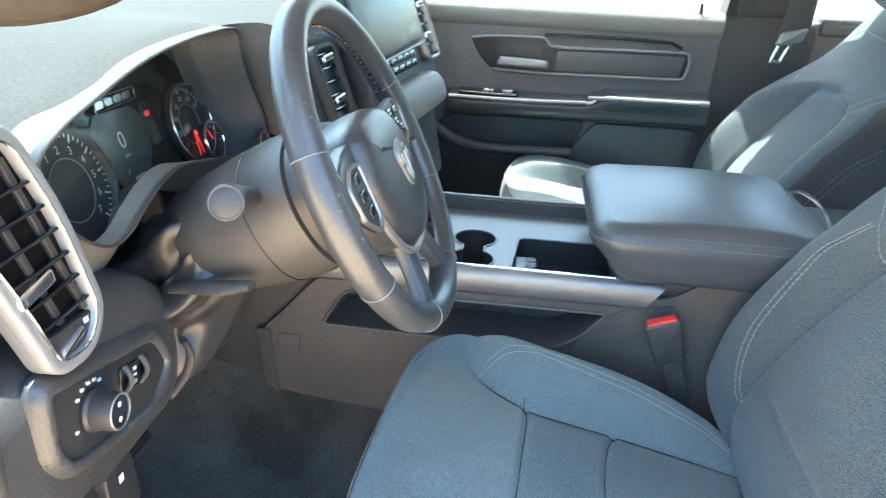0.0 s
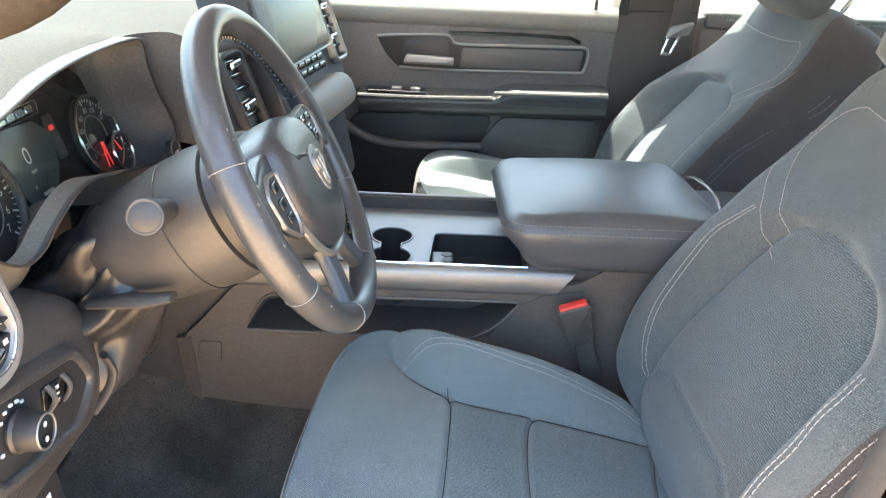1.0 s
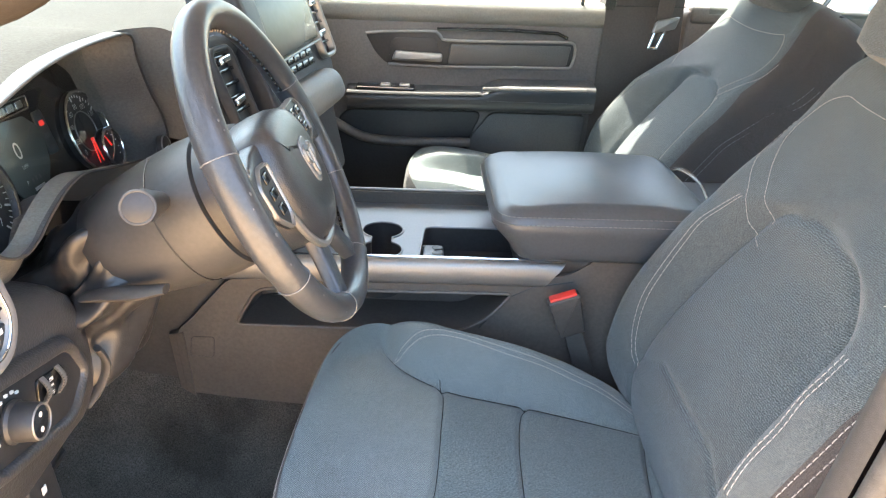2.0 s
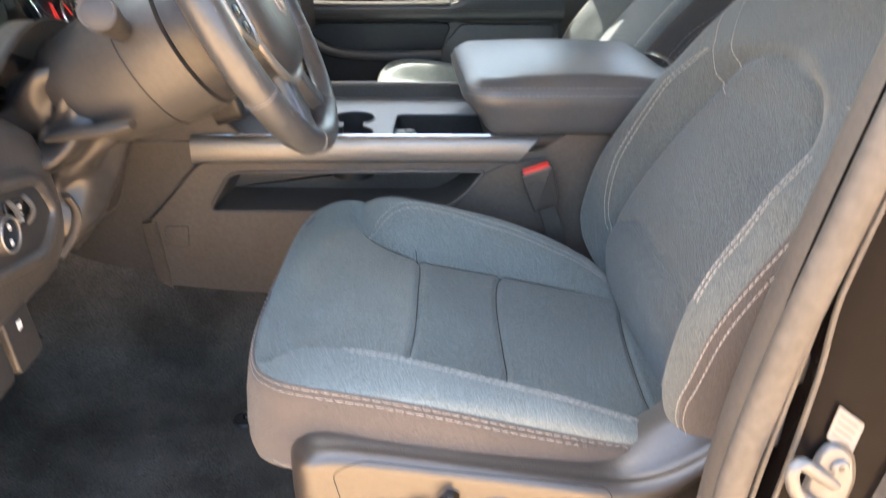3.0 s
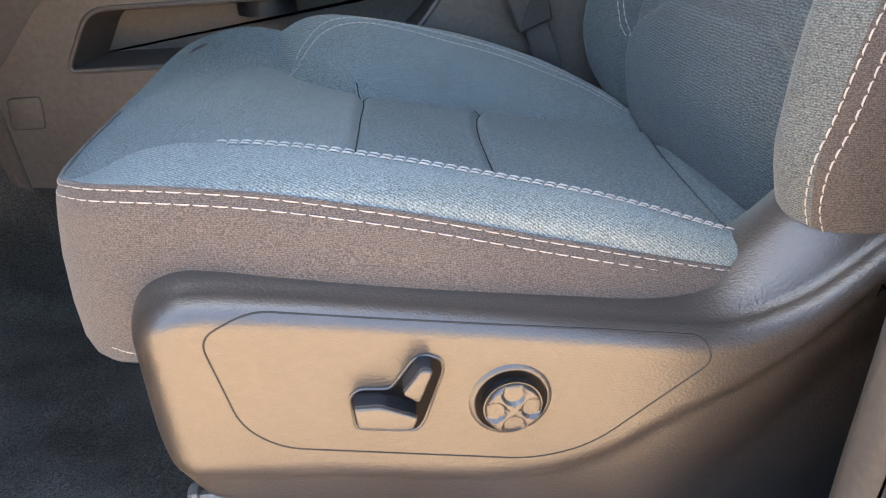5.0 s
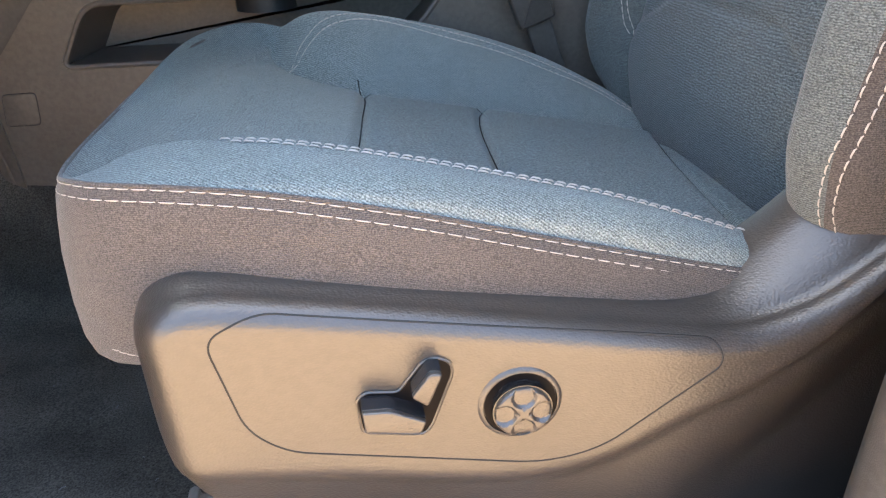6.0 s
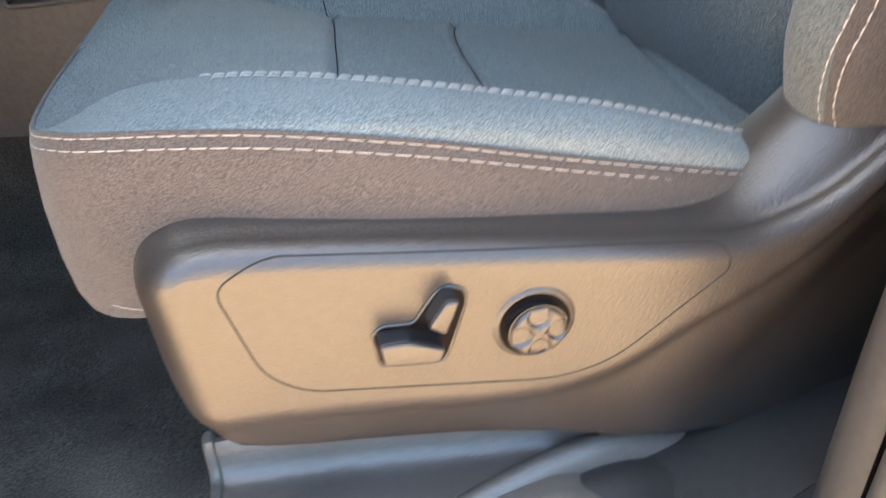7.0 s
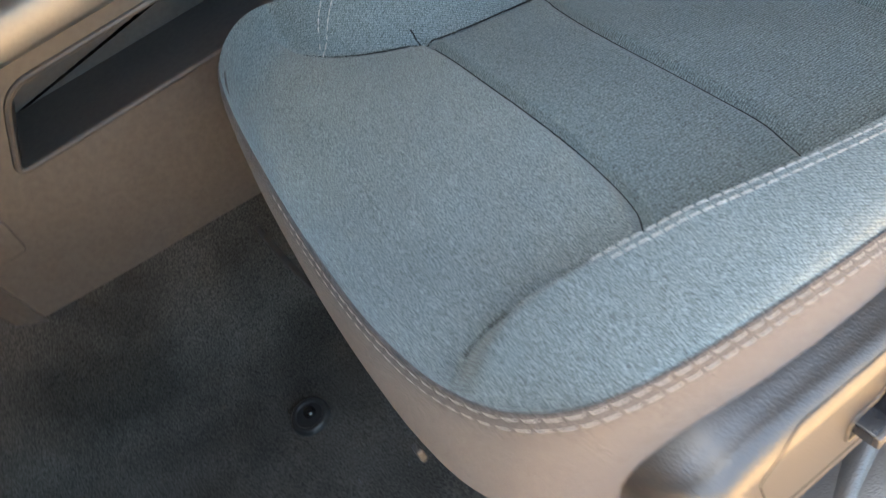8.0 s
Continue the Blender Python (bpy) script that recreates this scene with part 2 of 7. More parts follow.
def spline(pts, count, closed=False):
    """Even samples of a Catmull-Rom curve."""
    pts = [Vector(p) for p in pts]
    n = len(pts)
    dense = []
    for i in range(n if closed else n - 1):
        if closed:
            a, b, c, d = pts[i - 1], pts[i], pts[(i + 1) % n], pts[(i + 2) % n]
        else:
            a, b, c, d = pts[max(i - 1, 0)], pts[i], pts[i + 1], pts[min(i + 2, n - 1)]
        for s in range(16):
            t = s / 16
            dense.append(0.5 * ((2 * b) + (c - a) * t + (2 * a - 5 * b + 4 * c - d) * t * t + (3 * b - a - 3 * c + d) * t ** 3))
    dense.append(pts[0] if closed else pts[-1])
    length = [0.0]
    for i in range(1, len(dense)):
        length.append(length[-1] + (dense[i] - dense[i - 1]).length)
    out, k = [], 0
    steps = count if closed else count - 1
    for i in range(count):
        want = length[-1] * i / steps
        while k < len(length) - 2 and length[k + 1] < want:
            k += 1
        gap = length[k + 1] - length[k]
        out.append(dense[k].lerp(dense[k + 1], (want - length[k]) / gap if gap > 1e-9 else 0))
    return out


def rounded(pts, r, seg=5):
    """A polygon in 2D with its corners rounded. r: one radius or one for each corner."""
    out, n = [], len(pts)
    for i in range(n):
        p, a, b = Vector(pts[i]), Vector(pts[i - 1]), Vector(pts[(i + 1) % n])
        rad = r[i] if isinstance(r, (list, tuple)) else r
        cut = min(rad, (a - p).length * 0.48, (b - p).length * 0.48)
        s, e = p + (a - p).normalized() * cut, p + (b - p).normalized() * cut
        for k in range(seg + 1):
            t = k / seg
            out.append((1 - t) ** 2 * s + 2 * t * (1 - t) * p + t * t * e)
    return out


def inset(loop, d):
    """A 2D loop drawn in by d (counter-clockwise loops)."""
    n, out = len(loop), []
    for i in range(n):
        e = (loop[(i + 1) % n] - loop[i - 1])
        e = e.normalized() if e.length > 1e-9 else Vector((1, 0))
        out.append(loop[i] + Vector((-e.y, e.x)) * d)
    return out


def slab(loop, place, thick, bevel=0.003, steps=3, back_bevel=False):
    """A plate: a 2D loop laid by place(u, v, h), with its front edge rounded. h runs from 0 (back) to thick (front)."""
    loop = [Vector(p) for p in loop]
    if sum(a.x * b.y - b.x * a.y for a, b in zip(loop, loop[1:] + loop[:1])) < 0:
        loop.reverse()
    rows = [(0, 0)]
    if back_bevel:
        rows = [(bevel * (1 - math.sin(a)), bevel * (1 - math.cos(a))) for a in [math.pi / 2 * k / steps for k in range(steps + 1)]]
    rows += [(bevel * (1 - math.cos(a)), thick - bevel + bevel * math.sin(a)) for a in [math.pi / 2 * k / steps for k in range(steps + 1)]]
    return loft([[place(p.x, p.y, h) for p in inset(loop, d)] for d, h in rows])


def axes_place(origin, u, v, n):
    o, u, v, n = Vector(origin), Vector(u), Vector(v), Vector(n)
    return lambda a, b, h: o + u * a + v * b + n * h


def tube(pts, r, closed=False, n=8, flat=1.0, up=(0, 0, 1)):
    """A round or flattened rod along points. r: one radius or one for each point."""
    pts = [Vector(p) for p in pts]
    m, loops, last = len(pts), [], None
    for i, p in enumerate(pts):
        a = pts[i - 1] if (i or closed) else pts[0]
        b = pts[(i + 1) % m] if (i < m - 1 or closed) else pts[-1]
        t = (b - a).normalized()
        side = t.cross(Vector(up) if last is None else last)
        if side.length < 1e-4:
            side = t.cross(Vector((1, 0.3, 0.2)))
        side.normalize()
        over = side.cross(t).normalized()
        last = over if last is not None or True else None
        rad = r[i] if isinstance(r, (list, tuple)) else r
        loops.append([p + side * math.cos(k * math.tau / n) * rad + over * math.sin(k * math.tau / n) * rad * flat for k in range(n)])
    if closed:
        return loft(loops + [loops[0]], caps=False)
    return loft(loops)


def lathe(profile, place, n=32):
    """A turned body: (radius, height) rows round the axis of place(u, v, h)."""
    return loft([[place(r * math.cos(k * math.tau / n), r * math.sin(k * math.tau / n), h) for k in range(n)] for r, h in profile])


def box(lo, hi, bevel=0.004):
    x0, y0, z0 = lo
    x1, y1, z1 = hi
    loop = rounded([(x0, y0), (x1, y0), (x1, y1), (x0, y1)], bevel, 3)
    return slab(loop, lambda a, b, h: Vector((a, b, z0 + h)), z1 - z0, min(bevel, (z1 - z0) / 2.1), 3, True)


def dashes(pts, up, length=0.007, gap=0.003, r=0.0008, lift=0.0006):
    """Stitches: short threads along a line. up: the way off the cloth, one or for each point."""
    pts = [Vector(p) for p in pts]
    geo, run, k = [], 0.0, 0
    n = max(2, int(sum((b - a).length for a, b in zip(pts, pts[1:])) / (length + gap)))
    fine = spline(pts, n * 6 + 1)
    for i in range(n):
        a, mid, b = fine[6 * i], fine[6 * i + 3], fine[6 * i + 5]
        w = Vector(up(mid) if callable(up) else up).normalized()
        t = (b - a).normalized()
        s = t.cross(w).normalized()
        loops = []
        for q, z, g in ((a, -0.3, 0.6), (a.lerp(b, 0.2), 1.0, 1.0), (a.lerp(b, 0.8), 1.0, 1.0), (b, -0.3, 0.6)):
            c = q + w * lift * z
            loops.append([c + s * r * g, c + w * r * g, c - s * r * g, c - w * r * g])
        geo.append(loft(loops))
    return joined(*geo)


def smooth(a, b, x):
    t = min(1.0, max(0.0, (x - a) / (b - a)))
    return t * t * (3 - 2 * t)


def curve1(rows):
    """A smooth function through (x, value) rows."""
    xs = [r[0] for r in rows]
    ys = [r[1] for r in rows]

    def f(x):
        if x <= xs[0]:
            return ys[0]
        for i in range(len(xs) - 1):
            if x <= xs[i + 1]:
                t = (x - xs[i]) / (xs[i + 1] - xs[i])
                m0 = (ys[i + 1] - ys[max(i - 1, 0)]) / (xs[i + 1] - xs[max(i - 1, 0)])
                m1 = (ys[min(i + 2, len(xs) - 1)] - ys[i]) / (xs[min(i + 2, len(xs) - 1)] - xs[i])
                h = xs[i + 1] - xs[i]
                return ((2 * t ** 3 - 3 * t * t + 1) * ys[i] + (t ** 3 - 2 * t * t + t) * h * m0 + (3 * t * t - 2 * t ** 3) * ys[i + 1] + (t ** 3 - t * t) * h * m1)
        return ys[-1]
    return f


CENTRE = 1.39  # middle of the cab across


# seats
SEAT_Y = 0.885
OUTLINE = [(0.36, 0.630), (0.2, 0.614), (0.05, 0.612), (-0.045, 0.624), (-0.091, 0.651), (-0.113, 0.70), (-0.12, 0.76), (-0.118, 0.83), (-0.109, 0.92),
           (-0.093, 1.02), (-0.072, 1.085), (-0.03, 1.128), (0.03, 1.146), (0.2, 1.15), (0.36, 1.135), (0.44, 1.09), (0.465, 0.885), (0.44, 0.69)]
seam_near_y = curve1([(-0.125, 0.69), (-0.1, 0.713), (-0.086, 0.723), (-0.071, 0.727), (-0.05, 0.728), (-0.01, 0.721), (0.03, 0.714), (0.05, 0.712), (0.114, 0.70), (0.18, 0.692), (0.3, 0.685), (0.46, 0.68)])
seam_far_y = curve1([(-0.075, 1.2), (-0.045, 1.185), (-0.02, 1.148), (0.012, 1.093), (0.04, 1.067), (0.08, 1.046), (0.12, 1.035), (0.25, 1.032), (0.45, 1.02)])
near_rise = curve1([(-0.12, 0.006), (-0.1, 0.014), (-0.06, 0.031), (0.0, 0.043), (0.027, 0.047), (0.106, 0.051), (0.173, 0.05), (0.25, 0.045), (0.33, 0.032), (0.4, 0.018)])
far_rise = curve1([(-0.11, 0.0), (-0.05, 0.034), (0.02, 0.061), (0.1, 0.075), (0.2, 0.073), (0.26, 0.066), (0.32, 0.054), (0.38, 0.034), (0.44, 0.01)])
edge_z = curve1([(-0.13, 0.897), (-0.087, 0.917), (0.0, 0.916), (0.1, 0.895), (0.21, 0.861), (0.32, 0.826), (0.46, 0.78)])


cross_seam_1 = curve1([(0.70, 0.036), (0.712, 0.047), (0.738, 0.066), (0.79, 0.078), (0.852, 0.085), (0.925, 0.09), (1.025, 0.096), (1.06, 0.088)])
cross_seam_2 = curve1([(0.68, 0.182), (0.70, 0.189), (0.721, 0.195), (0.747, 0.202), (0.796, 0.204), (0.917, 0.21), (1.0, 0.222), (1.04, 0.236)])


cross_seam_3 = curve1([(0.69, 0.396), (0.74, 0.392), (0.87, 0.404), (0.975, 0.424), (1.03, 0.442)])


def groove(d, depth=0.006, w=0.005):
    return depth * math.exp(-(d / w) ** 2)


def cushion_top(x, y):
    z = 0.868 + (0.044 - x) * 0.2 if x > -0.03 else 0.8828 + 0.012 * (1 - math.exp((x + 0.03) * 9))
    yn, yf = seam_near_y(x), seam_far_y(x)
    ridge = smooth(yn - 0.002, yn - 0.028, y)
    z += near_rise(x) * ridge
    up = smooth(yf - 0.012, yf + 0.066, y) * (1 - 0.5 * smooth(yf + 0.07, yf + 0.115, y))
    z += far_rise(x) * up
    if yn < y < yf:
        crown = 1 - ((y - (yn + yf) / 2) / ((yf - yn) / 2)) ** 2
        z += 0.006 * crown * smooth(-0.11, 0.02, x)
    z -= groove(y - yn, 0.0055 * smooth(-0.124, -0.1, x) + 0.002 * smooth(-0.06, 0.03, x), 0.006)
    if x > -0.075:
        z -= groove(y - yf, 0.009 * smooth(-0.05, 0.0, x), 0.008)
    if yn - 0.004 < y < yf + 0.004:
        for seam in (cross_seam_1, cross_seam_2, cross_seam_3):
            z -= groove(x - seam(y), 0.0075, 0.0048)
    return z


def flat_mid(p, mirror):
    """The driver-side place of a point laid by mirror."""
    return p if mirror is same else Vector((p.x - 0.14, 2 * CENTRE - p.y, p.z - 0.02))


def kept(verts, faces):
    """Only the points that the faces use."""
    used = {}
    out = [tuple(used.setdefault(i, len(used)) for i in f) for f in faces]
    return [verts[i] for i in used], out


def cushion_geo(mirror):
    n, rings = 420, 130
    line = spline([(x, y, 0) for x, y in OUTLINE], n, closed=True)
    mid = Vector((0.17, 0.885, 0))
    loops = []

    def lay(x, y, z):
        return mirror(Vector((x, y, z)))
    for k in range(1, rings + 1):
        f = k / rings
        loop = []
        for p in line:
            q = mid.lerp(p, f)
            for seam in (seam_near_y, seam_far_y):
                if abs(q.y - seam(q.x)) < 0.0012 and q.x > -0.03:
                    q.y = seam(q.x)
            z = cushion_top(q.x, q.y)
            d = (1 - f) * (p - mid).length
            z_edge = edge_z(q.x) + smooth(0.84, 1.06, q.y) * (0.007 - 0.011 * smooth(-0.04, 0.04, q.x))
            e = max(0.0, 1 - d / 0.034)
            z = z + (z_edge - z) * (1 - math.sqrt(max(0.0, 1 - e * e)))
            loop.append(lay(q.x, q.y, z))
        loops.append(loop)
    top = loft(loops, caps=False)
    pole = len(top[0])
    top[0].append(lay(mid.x, mid.y, cushion_top(mid.x, mid.y)))
    top[1].extend((i, pole, (i + 1) % n) for i in range(n))
    # the middle panels between the long seams
    plain, ribbed = [], []
    for f in top[1]:
        c = sum((flat_mid(top[0][i], mirror) for i in f), Vector()) / len(f)
        (ribbed if seam_near_y(c.x) < c.y < seam_far_y(c.x) and c.x > cross_seam_1(c.y) else plain).append(f)
    # boxing below the seam
    rows = [(0.0, 0.0), (0.0035, 0.004), (0.006, 0.012), (0.0075, 0.026), (0.009, 0.05), (0.008, 0.085), (0.005, 0.112), (0.0, 0.126), (-0.008, 0.135), (-0.02, 0.14), (-0.04, 0.141)]
    flat = [Vector((p.x, p.y)) for p in line]
    ccw = sum(a.x * b.y - b.x * a.y for a, b in zip(flat, flat[1:] + flat[:1])) > 0
    side = []
    for out, down in rows:
        ring = inset(flat, -out if ccw else out)
        loop = []
        for p, q in zip(flat, ring):
            z_edge = edge_z(p.x) + smooth(0.84, 1.06, p.y) * (0.007 - 0.011 * smooth(-0.04, 0.04, p.x))
            front = smooth(-0.06, -0.115, p.x)
            loop.append(lay(q.x - 0.012 * front * down / 0.12, q.y, z_edge - down * (1.0 + 0.05 * front)))
        side.append(loop)
    skirt = loft(side, caps=False)
    return kept(top[0], plain), kept(top[0], ribbed), skirt


BACK_O, LEAN_B = Vector((0.43, SEAT_Y, 0.775)), radians(24)
BACK_U, BACK_N = Vector((math.sin(LEAN_B), 0, math.cos(LEAN_B))), Vector((-math.cos(LEAN_B), 0, math.sin(LEAN_B)))


def back_half(w):
    return curve1([(0.0, 0.24), (0.06, 0.28), (0.2, 0.295), (0.36, 0.292), (0.46, 0.287), (0.55, 0.28), (0.63, 0.262), (0.68, 0.234), (0.705, 0.2), (0.725, 0.14)])(w)


def insert_half(w):
    return curve1([(0.0, 0.185), (0.1, 0.182), (0.25, 0.165), (0.36, 0.155), (0.41, 0.13), (0.45, 0.07), (0.462, 0.0)])(w)


def back_front(v, w):
    """How far the cloth of the backrest stands forward of its plane."""
    a, half, ins = abs(v), back_half(w), insert_half(min(w, 0.462))
    h = 0.012 + 0.022 * math.exp(-((w - 0.2) / 0.14) ** 2) + 0.035 * smooth(0.0, 0.1, w) * smooth(0.6, 0.4, w)
    bol = smooth(ins - 0.01, ins + 0.075, a) * smooth(0.52, 0.33, w) * smooth(-0.03, 0.06, w)
    h += (0.07 if v < 0 else 0.042) * bol * (0.72 + 0.28 * smooth(0.02, 0.2, w))
    h += 0.022 * smooth(0.38, 0.5, w)
    q = ((a / insert_half(min(w, 0.30))) ** 3 + (max(0.0, w - 0.22) / 0.245) ** 3) ** (1 / 3)
    h -= groove((q - 1) * 0.16, 0.008, 0.006)
    if q < 1:
        h += 0.007 * (1 - q * q)
        h -= groove(w - 0.16 + 0.5 * max(0, a - 0.1), 0.0045, 0.006)
    e = max(0.0, 1 - (half - a) / 0.05)
    h -= 0.05 * (1 - math.sqrt(max(0.0, 1 - min(1, e) ** 2)))
    e = max(0.0, 1 - (0.725 - w) / 0.07)
    h -= 0.05 * (1 - math.sqrt(max(0.0, 1 - min(1, e) ** 2)))
    e = max(0.0, 1 - w / 0.05)
    h -= 0.03 * (1 - math.sqrt(max(0.0, 1 - min(1, e) ** 2)))
    return h


def insert_edge(w):
    """Half the width of the ribbed insert, 0 above it."""
    t = 1 - (max(0.0, w - 0.22) / 0.245) ** 3
    return insert_half(min(w, 0.30)) * t ** (1 / 3) if t > 0.02 else 0.0


def back_place(v, w, h):
    return BACK_O + Vector((0, v, 0)) + BACK_U * w + BACK_N * h


def back_geo(mirror):
    nu, nv = 120, 200
    loops = []
    for j in range(nv + 1):
        w = 0.725 * j / nv
        half = back_half(w)
        edge = insert_edge(w) or 0.05
        cols = [-half + (half - edge) * i / 35 for i in range(35)] + [-edge + 2 * edge * i / 50 for i in range(51)] + [edge + (half - edge) * (i + 1) / 35 for i in range(35)]
        loops.append([mirror(back_place(v, w, back_front(v, w))) for v in cols])
    front = loft(loops, caps=False, closed=False)
    inside = lambda f: 35 <= (f[0] % (nu + 1)) < 85 and insert_edge(0.725 * (f[0] // (nu + 1) + 0.5) / nv) > 0
    outer = lambda f: not 4 <= (f[0] % (nu + 1)) < nu - 4
    plain = [f for f in front[1] if not inside(f) and not outer(f)]
    ribbed, flank = [f for f in front[1] if inside(f)], [f for f in front[1] if outer(f)]
    # side and rear skin
    ring = []
    m = 60
    for j in range(m + 1):
        ring.append((-back_half(0.725 * j / m), 0.725 * j / m))
    for i in range(1, 20):
        ring.append((back_half(0.725) * (2 * i / 20 - 1), 0.725))
    for j in range(m, -1, -1):
        ring.append((back_half(0.725 * j / m), 0.725 * j / m))
    for i in range(19, 0, -1):
        ring.append((back_half(0) * (2 * i / 20 - 1), 0.0))
    rows = [(1.0, None, 0.0), (1.008, -0.0, 0.012), (1.012, 0.0, 0.03), (1.012, 0.0, 0.07), (1.0, 0.0, 0.1), (0.93, 0.0, 0.118), (0.8, 0.0, 0.124)]
    loops = []
    for s, _, deep in rows:
        loops.append([mirror(back_place(v * s, (w - 0.33) * (1 + (s - 1) * 0.6) + 0.33, back_front(v, w) - deep if deep < 0.08 else max(-0.12, -deep - 0.005))) for v, w in ring])
    skin = loft(loops, caps=False)
    skin[1].append(tuple(range((len(loops) - 1) * len(ring), len(loops) * len(ring))))
    return kept(front[0], plain), kept(front[0], ribbed), kept(front[0], flank), skin


def seat(name, label, mirror, base, mirror_back=None):
    s = thing(name, base, label, "car seat", "front seats")
    top, middle, skirt = cushion_geo(mirror)
    part("cushion", top, FABRIC_LIT, s, "grey woven cloth cushion", angle=180)
    part("cushion_panel", middle, FABRIC_RIB_LIT, s, "ribbed teal-grey cloth centre panel", angle=180)
    # shade on the seat's sides comes from this darker, warmer cloth colour
    part("cushion_side", skirt, FABRIC_SIDE_SHADED, s, "grey woven cloth side panel, shade and warm light in its colour", angle=180)
    mirror_back = mirror_back or mirror
    front, insert, flank, rear = back_geo(mirror_back)
    # the backrest's shade is put into its darker cloth colours
    part("backrest", front, FABRIC_SHADED, s, angle=180)
    part("backrest_panel", insert, FABRIC_RIB_SHADED, s, "ribbed teal-grey cloth centre panel", angle=180)
    part("backrest_flank", flank, FABRIC_SIDE_SHADED, s, "grey cloth outer edge in the darker shaded colour", angle=180)
    part("backrest_side", rear, FABRIC_SIDE_SHADED, s, "grey cloth sides and back in the darker shaded colour", angle=70)
    # head restraint on two posts
    hr = []
    for a, h, w in ((0.0, 0.02, 0.62), (0.012, 0.0, 0.9), (0.05, -0.005, 1.0), (0.12, 0.0, 1.0), (0.17, 0.012, 0.94), (0.195, 0.03, 0.7)):
        loop = rounded([(-0.125 * w, -0.055), (0.125 * w, -0.055), (0.125 * w, 0.04), (-0.125 * w, 0.04)], 0.035, 6)
        hr.append([mirror_back(back_place(p.x * 1.22, 0.668 + a, p.y * (0.75 + 0.25 * w) + 0.07 + h * 0.3)) for p in loop])
    part("headrest", loft(hr), FABRIC_SHADED, s, "grey cloth headrest", angle=60)
    for v in (-0.07, 0.07):
        part("headrest_post", tube([mirror_back(back_place(v, 0.69, -0.04)), mirror_back(back_place(v, 0.78, -0.04))], 0.006), CHROME, s)
    return s


def same(p):
    return p


def across(p):
    return Vector((p.x + 0.14, 2 * CENTRE - p.y, p.z + 0.02))


def across_back(p):
    """The passenger's backrest lies further back."""
    a, q = radians(6), Vector((p.x - 0.43, 0, p.z - 0.775))
    tuck = 0.042 * smooth(0.1, 0.26, p.y - SEAT_Y) * smooth(-0.09, 0.0, (p - BACK_O).dot(BACK_N))
    return across(Vector((0.45 + q.x * math.cos(a) + q.z * math.sin(a), p.y - tuck, 0.775 - q.x * math.sin(a) + q.z * math.cos(a))))


driver_seat = seat("driver_seat", "dark grey cloth bucket seat with pale contrast stitching", same, (0.17, SEAT_Y, 0.6))
passenger_seat = seat("passenger_seat", "dark grey cloth bucket seat, sunlit cushion", across, (0.31, 2 * CENTRE - SEAT_Y, 0.6), across_back)

# driver seat's side shield
shield_top = curve1([(-0.068, 0.832), (-0.06, 0.844), (-0.045, 0.855), (-0.021, 0.862), (0.031, 0.855), (0.162, 0.829), (0.273, 0.806), (0.323, 0.800), (0.368, 0.811), (0.409, 0.834), (0.5, 0.893), (0.56, 0.93)])
step_line = curve1([(-0.068, 0.743), (-0.06, 0.742), (0.05, 0.727), (0.15, 0.708), (0.2, 0.706), (0.24, 0.716), (0.277, 0.735), (0.325, 0.757), (0.37, 0.785), (0.42, 0.825), (0.5, 0.88)])
shield_bot = curve1([(-0.068, 0.80), (-0.06, 0.766), (-0.05, 0.74), (-0.03, 0.699), (0.069, 0.669), (0.193, 0.642), (0.25, 0.622), (0.372, 0.575), (0.56, 0.55)])


def shield_y(x, z, t):
    top, bot = shield_top(x), shield_bot(x)
    d = top - z
    y = 0.574
    e = max(0.0, 1 - d / 0.017)
    y += 0.018 * (1 - math.sqrt(max(0.0, 1 - e * e)))
    e = min(1.0, max(0.0, 1 - (x + 0.068) / 0.034))
    y += 0.062 * (1 - math.sqrt(max(0.0, 1 - e * e)))
    # swept step towards the low rear
    line = step_line(x)
    y += 0.006 * smooth(line + 0.004, line - 0.012, z) + 0.4 * max(0.0, line - 0.006 - z) * smooth(0.3, 0.1, x)
    y += 0.035 * smooth(line - 0.005, line - 0.13, z) * smooth(0.2, 0.40, x)
    y += 0.02 * smooth(0.36, 0.54, x)
    return y


loops = []
for i in range(131):
    x = -0.068 + 0.628 * (i / 130) ** 1.25
    top, bot = shield_top(x), shield_bot(x)
    lip, rise = shield_y(x, top, 0), 0.045 * smooth(0.26, 0.42, x)
    row = [Vector((x, lip + a, top + b + rise * min(1.0, a / 0.05))) for a, b in ((0.07, 0.002), (0.05, 0.005), (0.034, 0.006), (0.02, 0.0055), (0.011, 0.004), (0.0045, 0.002))]
    row += [Vector((x, shield_y(x, top + (bot - top) * (k / 48) ** 1.7, k / 48), top + (bot - top) * (k / 48) ** 1.7)) for k in range(49)]
    row += [Vector((x, max(0.60, row[-1].y + 0.004), bot - 0.004)), Vector((x, 0.69, bot))]
    loops.append(row)
shield = part("side_shield", loft(loops, caps=False, closed=False), SHIELD, driver_seat, "grained dark grey plastic side shield", angle=60)


# cab shell
def sheet(name, fn, nu, nv, mat, label, category, thick=0.0):
    loops = [[fn(i / nu, j / nv) for i in range(nu + 1)] for j in range(nv + 1)]
    ob = mesh_ob(name, *loft(loops, caps=False, closed=False), mat)
    return tagged(ob, label, category, kind="structure")


def ground_at(u, v):
    x = (u - 0.5) * 240
    y = (v - 0.5) * 240
    return Vector((x, y, 0.0))


sheet("ground", ground_at, 12, 12, GROUND, "sunlit pale concrete yard around the truck", "ground")


